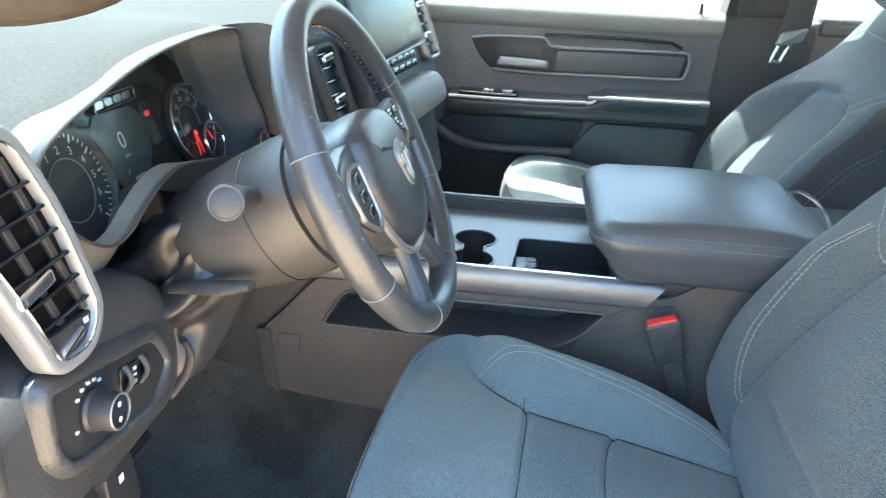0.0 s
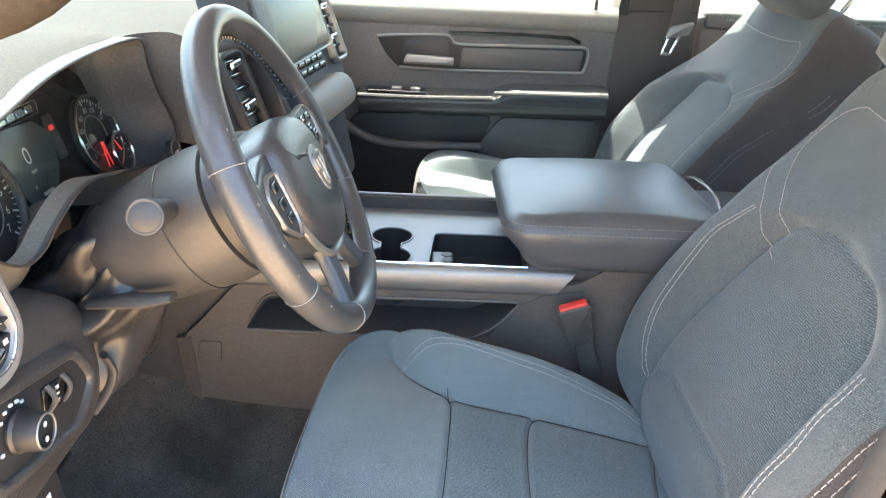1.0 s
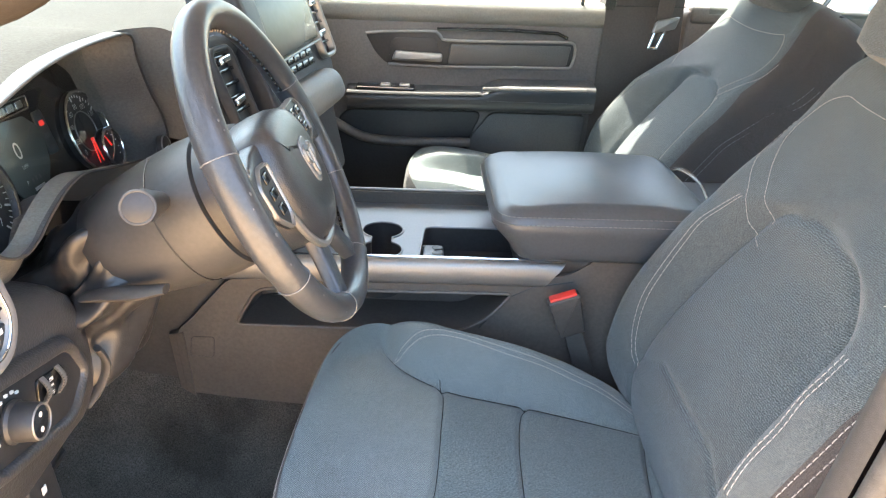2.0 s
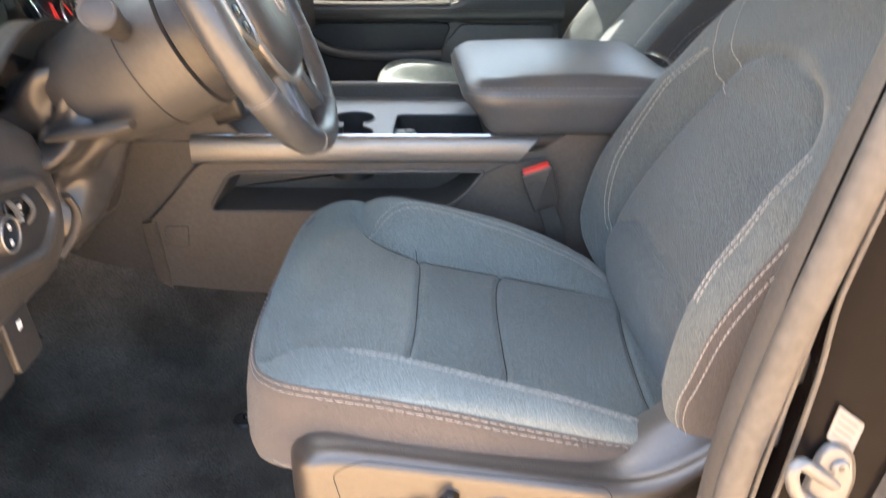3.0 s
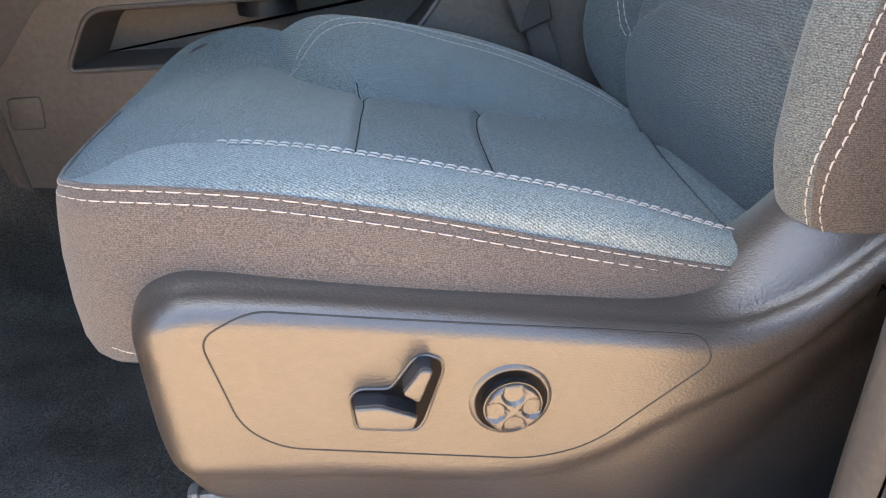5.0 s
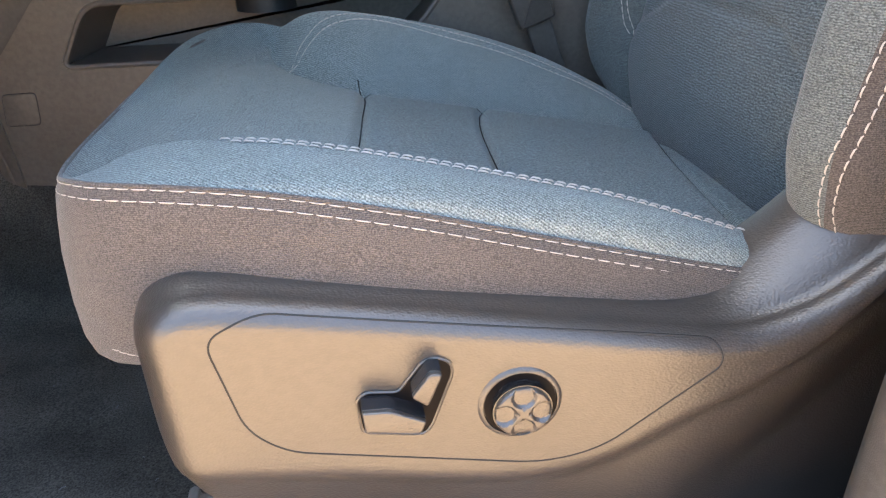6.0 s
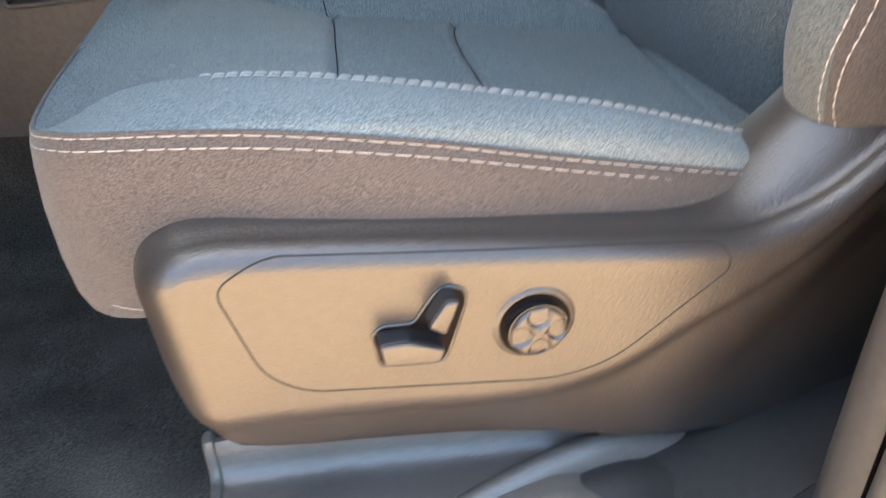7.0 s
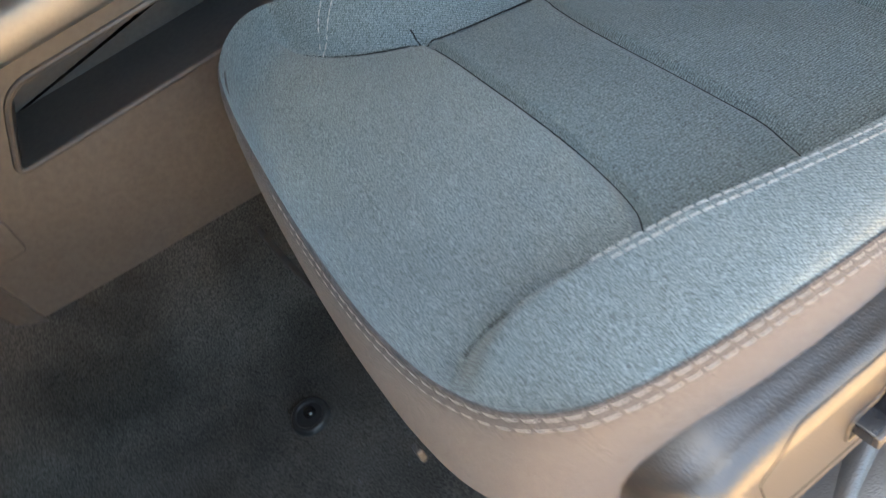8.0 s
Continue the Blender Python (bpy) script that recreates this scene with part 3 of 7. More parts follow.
def floor_at(u, v):
    x, y = -1.0 + 2.9 * u, 0.52 + 1.74 * v
    z = 0.572 + (0.2 - 0.17 * (min(x, 0.1) + 0.25)) * math.exp(-((y - CENTRE) / 0.23) ** 4) + 0.18 * smooth(-0.45, -0.95, x)
    z += 0.004 * noise.noise(Vector((x * 6, y * 6, 0)))
    return Vector((x, y, z))


sheet("floor", floor_at, 140, 90, CARPET, "worn dark grey cab carpet with pale lint", "carpet floor")


def roof_shell():
    outer = rounded([(-0.435, 0.60), (1.9, 0.60), (1.9, 2.16), (-0.435, 2.16)], 0.06, 5)
    return slab(outer, lambda a, b, h: Vector((a, b, 1.80 + h)), 0.06, 0.03)


tagged(mesh_ob("ceiling", *roof_shell(), HEADLINER), "light grey cloth headliner of the truck cab", "ceiling", kind="structure")


def wall_slab(name, pts, thick_way, mat, label, category):
    a = [Vector(p) for p in pts]
    b = [p + Vector(thick_way) for p in a]
    return tagged(mesh_ob(name, *loft([a, b]), mat, smooth=False), label, category, kind="structure")


wall_slab("wall_rear", [(1.86, 0.55, 0.55), (1.86, 2.23, 0.55), (1.86, 2.2, 1.3), (1.86, 0.58, 1.3)], (0.05, 0, 0), PLASTIC, "dark rear wall of the truck cab", "wall")
wall_slab("wall_firewall", [(-1.0, 0.5, 0.4), (-1.0, 2.28, 0.4), (-1.0, 2.28, 1.36), (-1.0, 0.5, 1.36)], (-0.05, 0, 0), PLASTIC, "dark firewall below the dashboard", "wall")
wall_slab("wall_kick_driver", [(-1.0, 0.515, 0.4), (-0.43, 0.515, 0.4), (-0.40, 0.515, 0.75), (-0.375, 0.515, 0.95), (-0.39, 0.515, 1.25), (-0.46, 0.515, 1.36), (-1.0, 0.515, 1.36)], (0, -0.03, 0), PLASTIC, "dark kick panel beside the footwell", "wall")
wall_slab("wall_kick_passenger", [(-1.0, 2.25, 0.4), (-0.6, 2.25, 0.4), (-0.6, 2.25, 1.36), (-1.0, 2.25, 1.36)], (0, 0.05, 0), PLASTIC, "dark kick panel on the passenger side", "wall")


# details of the driver seat
def on_cushion(x, y):
    return Vector((x, y, cushion_top(x, y)))


def edge_line(offset, drop, x_end=0.405):
    """A line round the near side and front of the cushion, below its edge seam."""
    line = spline([(x, y, 0) for x, y in [(0.425, 0.668)] + OUTLINE[:11]], 130)
    out = []
    for k, p in enumerate(line):
        if p.x > x_end and p.y < 0.8:
            continue
        a, b = line[max(k - 1, 0)], line[min(k + 1, len(line) - 1)]
        t = (b - a).normalized()
        n = Vector((t.y, -t.x, 0))
        if n.dot(p - Vector((0.17, 0.885, 0))) < 0:
            n = -n
        out.append(Vector((p.x + n.x * offset, p.y + n.y * offset, edge_z(p.x) - drop)))
    return out


def outward(p):
    d = Vector((min(0.0, p.x - 0.02) * 1.4, min(0.0, p.y - 0.72), 0.02))
    return d.normalized()


for offset, drop in ((0.0030, 0.0022), (0.0052, 0.0088)):
    part("stitching", dashes(edge_line(offset, drop), outward, 0.0095, 0.0018, 0.00042), THREAD, driver_seat, "pale tan contrast thread")
part("piping", tube(edge_line(0.0012, 0.001), 0.0018, n=6), FABRIC_SIDE_SHADED, driver_seat)
# inner line of the near bolster and of the far one
near = [on_cushion(x, seam_near_y(x) - 0.0265 - 0.028 * max(0.0, min(x, 0.2))) + Vector((0, 0, 0.001)) for x in [-0.008 + 0.385 * k / 30 for k in range(31)]]
part("stitching", dashes(near, (0, -0.1, 1), 0.0068, 0.0018, 0.0007), THREAD, driver_seat, "pale grey contrast thread")
near = [on_cushion(x, seam_near_y(x) - 0.0325 - 0.028 * max(0.0, min(x, 0.2))) + Vector((0, 0, 0.001)) for x in [0.0 + 0.34 * k / 30 for k in range(31)]]
part("stitching", dashes(near, (0, -0.1, 1), 0.0068, 0.0018, 0.0007), THREAD, driver_seat, "pale grey contrast thread")
far_line = curve1([(0.012, 1.088), (0.03, 1.096), (0.06, 1.101), (0.12, 1.094), (0.2, 1.086), (0.26, 1.083), (0.32, 1.076), (0.38, 1.071), (0.445, 1.05)])
for shift in (0.0, 0.008):
    pts = [on_cushion(x, far_line(x) - 0.004 + shift) for x in [0.012 + shift * 0.4 + 0.43 * k / 40 for k in range(41)]]
    part("stitching", dashes(pts, (0, -0.3, 1), 0.0062, 0.0015, 0.0008), THREAD, driver_seat, "pale grey contrast thread")


def seam_tube(pts, parent, r=0.0011):
    part("seam", tube(pts, r, n=5), SEAM, parent)


for fn, a, b in ((cross_seam_1, 0.713, 1.05), (cross_seam_2, 0.694, 1.035), (cross_seam_3, 0.69, 1.025)):
    for m, st in ((same, driver_seat), (across, passenger_seat)):
        seam_tube([m(on_cushion(fn(y), y) + Vector((0, 0, -0.0002))) for y in [a + (b - a) * k / 60 for k in range(61)]], st)
for m, st in ((same, driver_seat), (across, passenger_seat)):
    seam_tube([m(on_cushion(x, seam_near_y(x))) for x in [-0.1 + 0.5 * k / 60 for k in range(61)]], st, 0.0007)
    seam_tube([m(on_cushion(x, seam_far_y(x))) for x in [-0.02 + 0.46 * k / 60 for k in range(61)]], st, 0.0011)


def on_back(v, w):
    return back_place(v, w, back_front(v, w))


def back_line(rows, parent, mirror=same, mat=THREAD, r=0.001):
    pts = [mirror(on_back(p.x, p.y) + BACK_N * 0.0008) for p in spline([(a, b, 0) for a, b in rows], 40)]
    part("stitching", dashes(pts, BACK_N, 0.0062, 0.0026, r), mat, parent, "pale grey contrast thread")


FAR_SEAM = [(0.186, 0.104), (0.194, 0.115), (0.208, 0.149), (0.217, 0.208), (0.219, 0.258), (0.222, 0.322), (0.22, 0.375), (0.192, 0.431)]
SHOULDER = [(0.105, 0.386), (0.15, 0.402), (0.165, 0.422), (0.187, 0.442), (0.228, 0.472), (0.256, 0.51), (0.258, 0.56)]
SHOULDER_INNER = [(0.109, 0.423), (0.157, 0.462), (0.193, 0.489), (0.225, 0.523), (0.23, 0.56), (0.21, 0.6), (0.175, 0.62), (0.15, 0.619)]
NEAR_SEAM = [(-0.244, 0.2), (-0.237, 0.242), (-0.236, 0.287), (-0.229, 0.325), (-0.226, 0.357), (-0.216, 0.387)]
for m, st in ((same, driver_seat), (across_back, passenger_seat)):
    for shift in (0.0, 0.008):
        back_line([(v - shift, w) for v, w in FAR_SEAM], st, m, r=0.00075)
        back_line([(v - shift, w) for v, w in NEAR_SEAM], st, m, r=0.00075)
    for line in (SHOULDER, SHOULDER_INNER):
        for side in (1, -1):
            back_line([(v * side, w) for v, w in (line if side > 0 else line[3:])], st, m, r=0.0007)
    back_line([(-0.15, 0.619), (-0.1, 0.614), (0, 0.61), (0.1, 0.614), (0.15, 0.619)], st, m, r=0.0007)
for shift in (0.0, 0.008):
    back_line([(-back_half(w) + 0.0115 - shift * 0.75, w) for w in (0.05, 0.12, 0.2, 0.28, 0.36, 0.44, 0.52)], driver_seat, r=0.0008)


def back_side_line(shift, mirror=same):
    pts = []
    for k in range(41):
        w = 0.06 + 0.5 * k / 40
        v = -back_half(w) * 1.009
        pts.append(mirror(back_place(v, w, back_front(-back_half(w), w) - 0.036 - shift)))
    return pts


for shift in (0.0, 0.013):
    part("stitching", dashes(back_side_line(shift, lambda p: across_back(Vector((p.x, 2 * SEAT_Y - p.y, p.z)))), (0, -1, 0), 0.0085, 0.0032, 0.0007), DARK_THREAD, passenger_seat, "grey thread")


def hem_row(deep, low, high, out=0.0022):
    """A strip across the hem: up the side of the bolster's foot."""
    row = []
    for k in range(9):
        w = low + (high - low) * k / 8
        puff = out * (0.3 + 0.7 * math.sin(math.pi * min(1.0, 0.15 + 0.85 * k / 8)))
        row.append(back_place(-back_half(w) * 1.012 - puff, w, back_front(-back_half(w), w) - deep))
    return row


part("hem", loft([hem_row(0.004 + 0.1 * k / 20, -0.012, 0.052 - 0.012 * k / 20) for k in range(21)], caps=False, closed=False), FABRIC_SIDE_SHADED, driver_seat, "cloth hem at the foot of the backrest in the darker shaded colour", angle=180)
part("stitching", dashes([hem_row(0.006 + 0.094 * k / 20, 0.0, 0.048 - 0.012 * k / 20, 0.0026)[8] for k in range(21)], (0, -1, 0), 0.006, 0.0026, 0.0005), DARK_THREAD, driver_seat)
part("seam", tube([back_place(-back_half(w) * 1.013, w, back_front(-back_half(w), w) - 0.0765) for w in [0.05 + 0.5 * k / 30 for k in range(31)]], 0.0013, n=6), SEAM, driver_seat)


# shield: groove round the switch panel, power switches, lumbar knob
def on_shield(x, z):
    return Vector((x, shield_y(x, z, 0), z))


ring = rounded([(-0.016, 0.84), (0.012, 0.853), (0.30, 0.797), (0.305, 0.78), (0.225, 0.722), (0.185, 0.716), (0.02, 0.752), (-0.002, 0.772)], [0.012, 0.03, 0.012, 0.014, 0.03, 0.04, 0.04, 0.02], 6)
groove_line = []
for a, b in zip(ring, ring[1:] + ring[:1]):
    groove_line += [a.lerp(b, k / 4) for k in range(4)]
part("panel_groove", tube([on_shield(p.x, p.y) + Vector((0, 0.0002, 0)) for p in groove_line], 0.0007, True, 6), SEAM, shield)


def face(x, z):
    return axes_place((x, shield_y(x, z, 0), z), (1, 0, 0), (0, 0, 1), (0, -1, 0))


def shield_disc(r0, r1, cx, cz, n=40):
    loops = [[on_shield(cx + r * math.cos(k * math.tau / n), cz + r * math.sin(k * math.tau / n)) - Vector((0, h, 0)) for k in range(n)] for r, h in ((r0, 0.0), (r0 - 0.0015, 0.0015), (r1 + 0.001, 0.0018), (r1, -0.002))]
    return loft(loops, caps=False)


KX, KZ = 0.169, 0.769
part("knob_rim", shield_disc(0.0275, 0.0232, KX, KZ), SHIELD, shield)
part("knob_well", lathe([(0.0235, 0.0016), (0.0232, 0.001), (0.001, 0.001)], face(KX, KZ), 32), PILLAR, shield)
n = 96
rows = []
part("knob_body", lathe([(0.0193, 0.0), (0.0193, 0.008), (0.0182, 0.0083), (0.001, 0.0083)], face(KX, KZ), 40), GLOSS, shield, "black knob side")
for r, h in [(r * 0.93, h - 0.0045) for r, h in ((0.0198, 0.0127), (0.0198, 0.014), (0.0192, 0.0153), (0.0184, 0.0161), (0.0172, 0.0165), (0.0155, 0.0167), (0.014, 0.0168), (0.0122, 0.0168), (0.0105, 0.0168), (0.0092, 0.0169), (0.008, 0.0169), (0.0068, 0.017), (0.0055, 0.017), (0.003, 0.017))]:
    row = []
    for k in range(n):
        a = k * math.tau / n
        away = min(math.hypot(r * math.cos(a) - 0.0122 * math.cos(q), r * math.sin(a) - 0.0122 * math.sin(q)) for q in (0.0, math.pi / 2, math.pi, 1.5 * math.pi))
        dip = 0.0024 * smooth(0.0082, 0.0062, away) if r < 0.0181 else 0.0
        row.append((r * math.cos(a), r * math.sin(a), h - dip))
    rows.append([face(KX, KZ)(*q) for q in row])
part("lumbar_knob", loft(rows), SHIELD, shield, "round grey four-way lumbar knob", angle=25)

slide = rounded([(-0.0175, -0.0125), (0.0165, -0.0185), (0.0205, -0.0095), (-0.0015, 0.0015), (-0.0185, 0.0025)], 0.0022, 4)
lean = rounded([(-0.0135, -0.001), (-0.0035, -0.009), (0.0065, 0.014), (-0.0015, 0.015)], 0.0028, 4)
switch_shade = rounded([(-0.022, -0.0165), (0.0165, -0.0235), (0.0215, -0.0165), (0.0355, 0.021), (0.0345, 0.0285), (0.0255, 0.0335), (0.018, 0.031), (0.002, 0.0105), (-0.018, 0.013), (-0.0235, 0.008)], 0.004, 4)
DARK_GLOSS = material("satin_black", (0.014, 0.014, 0.016), 0.25, vary=0.1)


def switch(name, loop, x, z, label, deep):
    """A pad that stands off the shield on a black body, with a grained cap."""
    base = face(x, z)
    body = part(name, slab(loop, base, deep - 0.002, 0.0012), DARK_GLOSS, shield, label, angle=35)
    cap = slab(loop, lambda a, b, h: base(a * 0.985, b * 0.985, deep - 0.0022 + h), 0.0036, 0.0014)
    ob = mesh_ob("switch_cap", *cap, SHIELD, angle=35)
    ob.parent = shield
    ob.matrix_parent_inverse = Matrix.Translation(-shield.location)
    tagged(ob, "matt grey switch face")


# flat near-black plate paints the recess shadow that outlines the switches
part("switch_shade", slab(switch_shade, face(0.0905, 0.778), 0.0009, 0.0006), PILLAR, shield, "flat black plate for the shaded recess round the switches")
part("switch_rim", tube([face(0.0905, 0.778)(p.x, p.y, 0.0006) for p in inset(switch_shade, -0.0006)], 0.0011, True, 6), SHIELD, shield)
switch("seat_slide_switch", slide, 0.0875, 0.7865, "grey plastic seat slide switch", 0.0165)
switch("recline_switch", lean, 0.1125, 0.797, "grey plastic recline switch", 0.0165)
part("stitching", dashes(edge_line(0.0066, 0.118, -0.01), outward, 0.006, 0.002, 0.00045), THREAD, driver_seat, "pale tan hem thread")

# seat base, zip and front flap
part("seat_base", box((-0.02, 0.68, 0.58), (0.42, 1.1, 0.79), 0.02), DARK, driver_seat, "black steel seat base")
part("seat_base", box((0.07, 2 * CENTRE - 1.1, 0.58), (0.51, 2 * CENTRE - 0.68, 0.79), 0.02), DARK, passenger_seat)
for y in (0.665, 1.06):
    part("seat_rail", box((0.0, y, 0.573), (0.45, y + 0.05, 0.625), 0.012), DARK, driver_seat, "black seat rail cover")
zip_pts = [Vector((-0.118 + 0.03 * (k / 10) ** 2 - 0.012, 1.06 - 0.3 * k / 10, 0.772 + 0.012 * (k / 10))) for k in range(11)]
part("zip_strip", tube(zip_pts, 0.0032, n=6, flat=0.5), PLASTIC, driver_seat)
part("zip_pull", box((-0.144, 0.752, 0.760), (-0.138, 0.761, 0.776), 0.002), PLASTIC, driver_seat, "small metal zip pull")


# centre console
NEAR, FAR = 1.208, 2 * CENTRE - 1.208 - 0.03
console = thing("centre_console", (0.1, CENTRE, 0.72), "dark grey centre console with silver side strip and padded lid", "console")
side_profile = rounded([(-0.375, 0.60), (0.75, 0.60), (0.75, 1.05), (0.53, 1.05), (0.40, 1.042), (0.318, 0.985), (-0.285, 0.966), (-0.36, 0.88), (-0.392, 0.85)], [0.02, 0.02, 0.02, 0.02, 0.04, 0.02, 0.02, 0.03, 0.02], 4)


def panel_with_hole(outer, hole, y0, y1):
    """A side panel of a given thickness with one opening through it."""
    bm = bmesh.new()
    rings = []
    for loop in (outer, hole):
        vs = [bm.verts.new((p.x, y0, p.y)) for p in loop]
        es = [bm.edges.new((vs[i], vs[(i + 1) % len(vs)])) for i in range(len(vs))]
        rings.append(es)
    bmesh.ops.triangle_fill(bm, use_beauty=True, edges=rings[0] + rings[1])
    faces = bm.faces[:]
    ext = bmesh.ops.extrude_face_region(bm, geom=faces)
    bmesh.ops.translate(bm, vec=(0, y1 - y0, 0), verts=[g for g in ext["geom"] if isinstance(g, bmesh.types.BMVert)])
    bmesh.ops.recalc_face_normals(bm, faces=bm.faces[:])
    bm.verts.index_update()
    geo = [v.co.copy() for v in bm.verts], [tuple(v.index for v in f.verts) for f in bm.faces]
    bm.free()
    return geo


cubby = rounded([(-0.279, 0.872), (-0.236, 0.947), (0.222, 0.948), (0.178, 0.893), (0.13, 0.866)], [0.014, 0.024, 0.012, 0.03, 0.04], 5)
part("side_panel", panel_with_hole(side_profile, cubby, NEAR, NEAR + 0.012), CONSOLE, console, "warm grey moulded side panel", angle=30)
part("side_panel", panel_with_hole(side_profile, [p * 0.01 + Vector((0.5, 0.8)) for p in cubby], FAR - 0.012, FAR), CONSOLE, console, angle=30)
# pocket behind the opening
lip = [Vector((p.x, NEAR + 0.002, p.y)) for p in inset(list(reversed(cubby)), 0.0015)]
deep = [Vector((p.x + 0.01, NEAR + 0.11, p.y - 0.005)) for p in inset(list(reversed(cubby)), 0.008)]
part("side_pocket", loft([lip, deep], caps=False), CONSOLE, console, "dark side pocket")
part("side_pocket", loft([deep, [q + Vector((0, 0.004, 0)) for q in deep]]), CONSOLE, console)
rimline = [Vector((p.x, NEAR - 0.0005, p.y)) for p in cubby]
part("pocket_rim", tube(rimline, 0.0035, True, 8), CONSOLE, console)
# forward facet of the panel and the square access cover
part("front_facet", loft([[Vector((-0.392, NEAR + 0.004, 0.71)), Vector((-0.405, NEAR + 0.004, 0.845)), Vector((-0.376, NEAR - 0.004, 0.852)), Vector((-0.365, NEAR - 0.004, 0.71))],
                          [Vector((-0.392, NEAR + 0.02, 0.71)), Vector((-0.405, NEAR + 0.02, 0.845)), Vector((-0.376, NEAR + 0.02, 0.852)), Vector((-0.365, NEAR + 0.02, 0.71))]]), CONSOLE, console, smooth=False)
part("foot_panel", slab(rounded([(-0.95, 0.60), (-0.33, 0.60), (-0.3, 0.9), (-0.2, 0.955), (-0.2, 1.0), (-0.3, 1.1), (-0.95, 1.16)], 0.02, 4), axes_place((0, NEAR + 0.03, 0), (1, 0, 0), (0, 0, 1), (0, -1, 0)), 0.014, 0.004), PLASTIC, console, "dark footwell side of the tunnel")
sq = rounded([(-0.367, 0.802), (-0.325, 0.801), (-0.321, 0.843), (-0.362, 0.843)], 0.006, 4)
part("access_cover", slab(sq, axes_place((0, NEAR + 0.003, 0), (1, 0, 0), (0, 0, 1), (0, -1, 0)), 0.0048, 0.0012), CONSOLE, console, "small square access cover")
part("cover_gap", tube([Vector((p.x, NEAR - 0.0002, p.y)) for p in sq], 0.0009, True, 6), DARK, console)
# recessed upper panel line behind the pocket
part("panel_line", tube([Vector((0.165, NEAR - 0.0002, 0.875)), Vector((0.216, NEAR - 0.0002, 0.94)), Vector((0.257, NEAR - 0.0002, 0.962)), Vector((0.33, NEAR - 0.0002, 0.975))], 0.0012, n=6), DARK, console)

# silver strips along both sides
def strip(y, s, name="silver_strip"):
    rows = []
    for y_off, z in ((0.006, 0.964), (-0.004, 0.966), (-0.0075, 0.972), (-0.006, 1.0), (-0.002, 1.0085), (0.006, 1.0115), (0.016, 1.0115), (0.018, 0.99)):
        end = 0.276 + (z - 0.964) * 0.8
        rows.append([Vector((-0.297 + (end + 0.297) * k / 24, y + s * y_off, z)) for k in range(25)])
    part(name, loft(rows, caps=False, closed=False), SILVER, console, "satin silver trim strip", angle=50)
    part("bright_edge", tube([Vector((-0.28, y + s * 0.011, 1.0118)), Vector((0.24, y + s * 0.011, 1.0118))], 0.0022, n=6), CHROME, console, "bright upper edge of the strip")


strip(NEAR, 1)
strip(FAR, -1)


# deck with two cup wells and a tray
def deck():
    bm = bmesh.new()
    rise = lambda x, y, h=0.0: Vector((x, y, 1.0 + h))
    outer = rounded([(-0.6, NEAR + 0.012), (0.46, NEAR + 0.012), (0.46, FAR - 0.012), (-0.6, FAR - 0.012)], 0.004, 2)
    cup = []
    for k in range(-60, 241, 12):
        a = radians(k)
        cup.append(Vector((-0.02 + 0.04 * math.cos(a), 1.363 + 0.041 * math.sin(a))))
    lower = []
    for k in range(120, 421, 12):
        a = radians(k)
        lower.append(Vector((-0.02 + 0.04 * math.cos(a), 1.27 + 0.041 * math.sin(a))))
    cups = cup + lower
    tray = rounded([(0.05, NEAR + 0.025), (0.44, NEAR + 0.025), (0.44, 1.385), (0.062, 1.385)], 0.02, 5)
    bits = []
    rings = []
    for loop in (outer, cups, tray):
        vs = [bm.verts.new((p.x, p.y, 0.0)) for p in loop]
        rings += [bm.edges.new((vs[i], vs[(i + 1) % len(vs)])) for i in range(len(vs))]
    bmesh.ops.triangle_fill(bm, use_beauty=True, edges=rings)
    bm.verts.index_update()
    geo = [rise(v.co.x, v.co.y) for v in bm.verts], [tuple(v.index for v in f.verts) for f in bm.faces]
    bm.free()
    part("deck", geo, DECK, console, "satin grey console deck", smooth=False)
    for name, loop, deep, mat in (("cup_well", cups, 0.075, DARK), ("tray", tray, 0.05, DARK)):
        a = [rise(p.x, p.y) for p in loop]
        b = [rise(p.x, p.y, -deep) for p in loop]
        part(name, loft([a, b], caps=False), mat, console)
        part(name + "_floor", loft([b, [q - Vector((0, 0, 0.004)) for q in b]]), mat, console)
        part(name + "_rim", tube([q + Vector((0, 0, 0.0005)) for q in a], 0.0022, True, 6), DECK, console)
    part("coin_step", box((0.056, NEAR + 0.03, 0.952), (0.098, 1.315, 0.994), 0.006), DECK, console, "grey coin holder step")
    for k in range(3):
        part("coin_slot", lathe([(0.0105, 0.0), (0.0105, 0.0428), (0.0095, 0.0432), (0.002, 0.0432)], axes_place((0.086, 1.25 + 0.025 * k, 0.952), (1, 0, 0), (0, 1, 0), (0, 0, 1)), 18), DARK, console)


deck()
part("far_wall", loft([[Vector((x, FAR - 0.03, 0.94)), Vector((x, FAR - 0.012, 0.94)), Vector((x, FAR - 0.012, 1.028)), Vector((x, FAR - 0.03, 1.026))] for x in (-0.6, 0.3)]), PLASTIC, console, smooth=False)
part("bright_edge", tube([Vector((-0.5, FAR - 0.021, 1.0285)), Vector((0.24, FAR - 0.021, 1.0285))], 0.003, n=6), SILVER, console, "bright edge along the far wall")


# padded lid
def divided(rows, step=0.012):
    """Loops of equal length with their long edges divided alike."""
    n = len(rows[0])
    counts = [max(1, int((rows[0][(i + 1) % n] - rows[0][i]).length / step)) for i in range(n)]
    return [[row[i].lerp(row[(i + 1) % n], k / counts[i]) for i in range(n) for k in range(counts[i])] for row in rows]


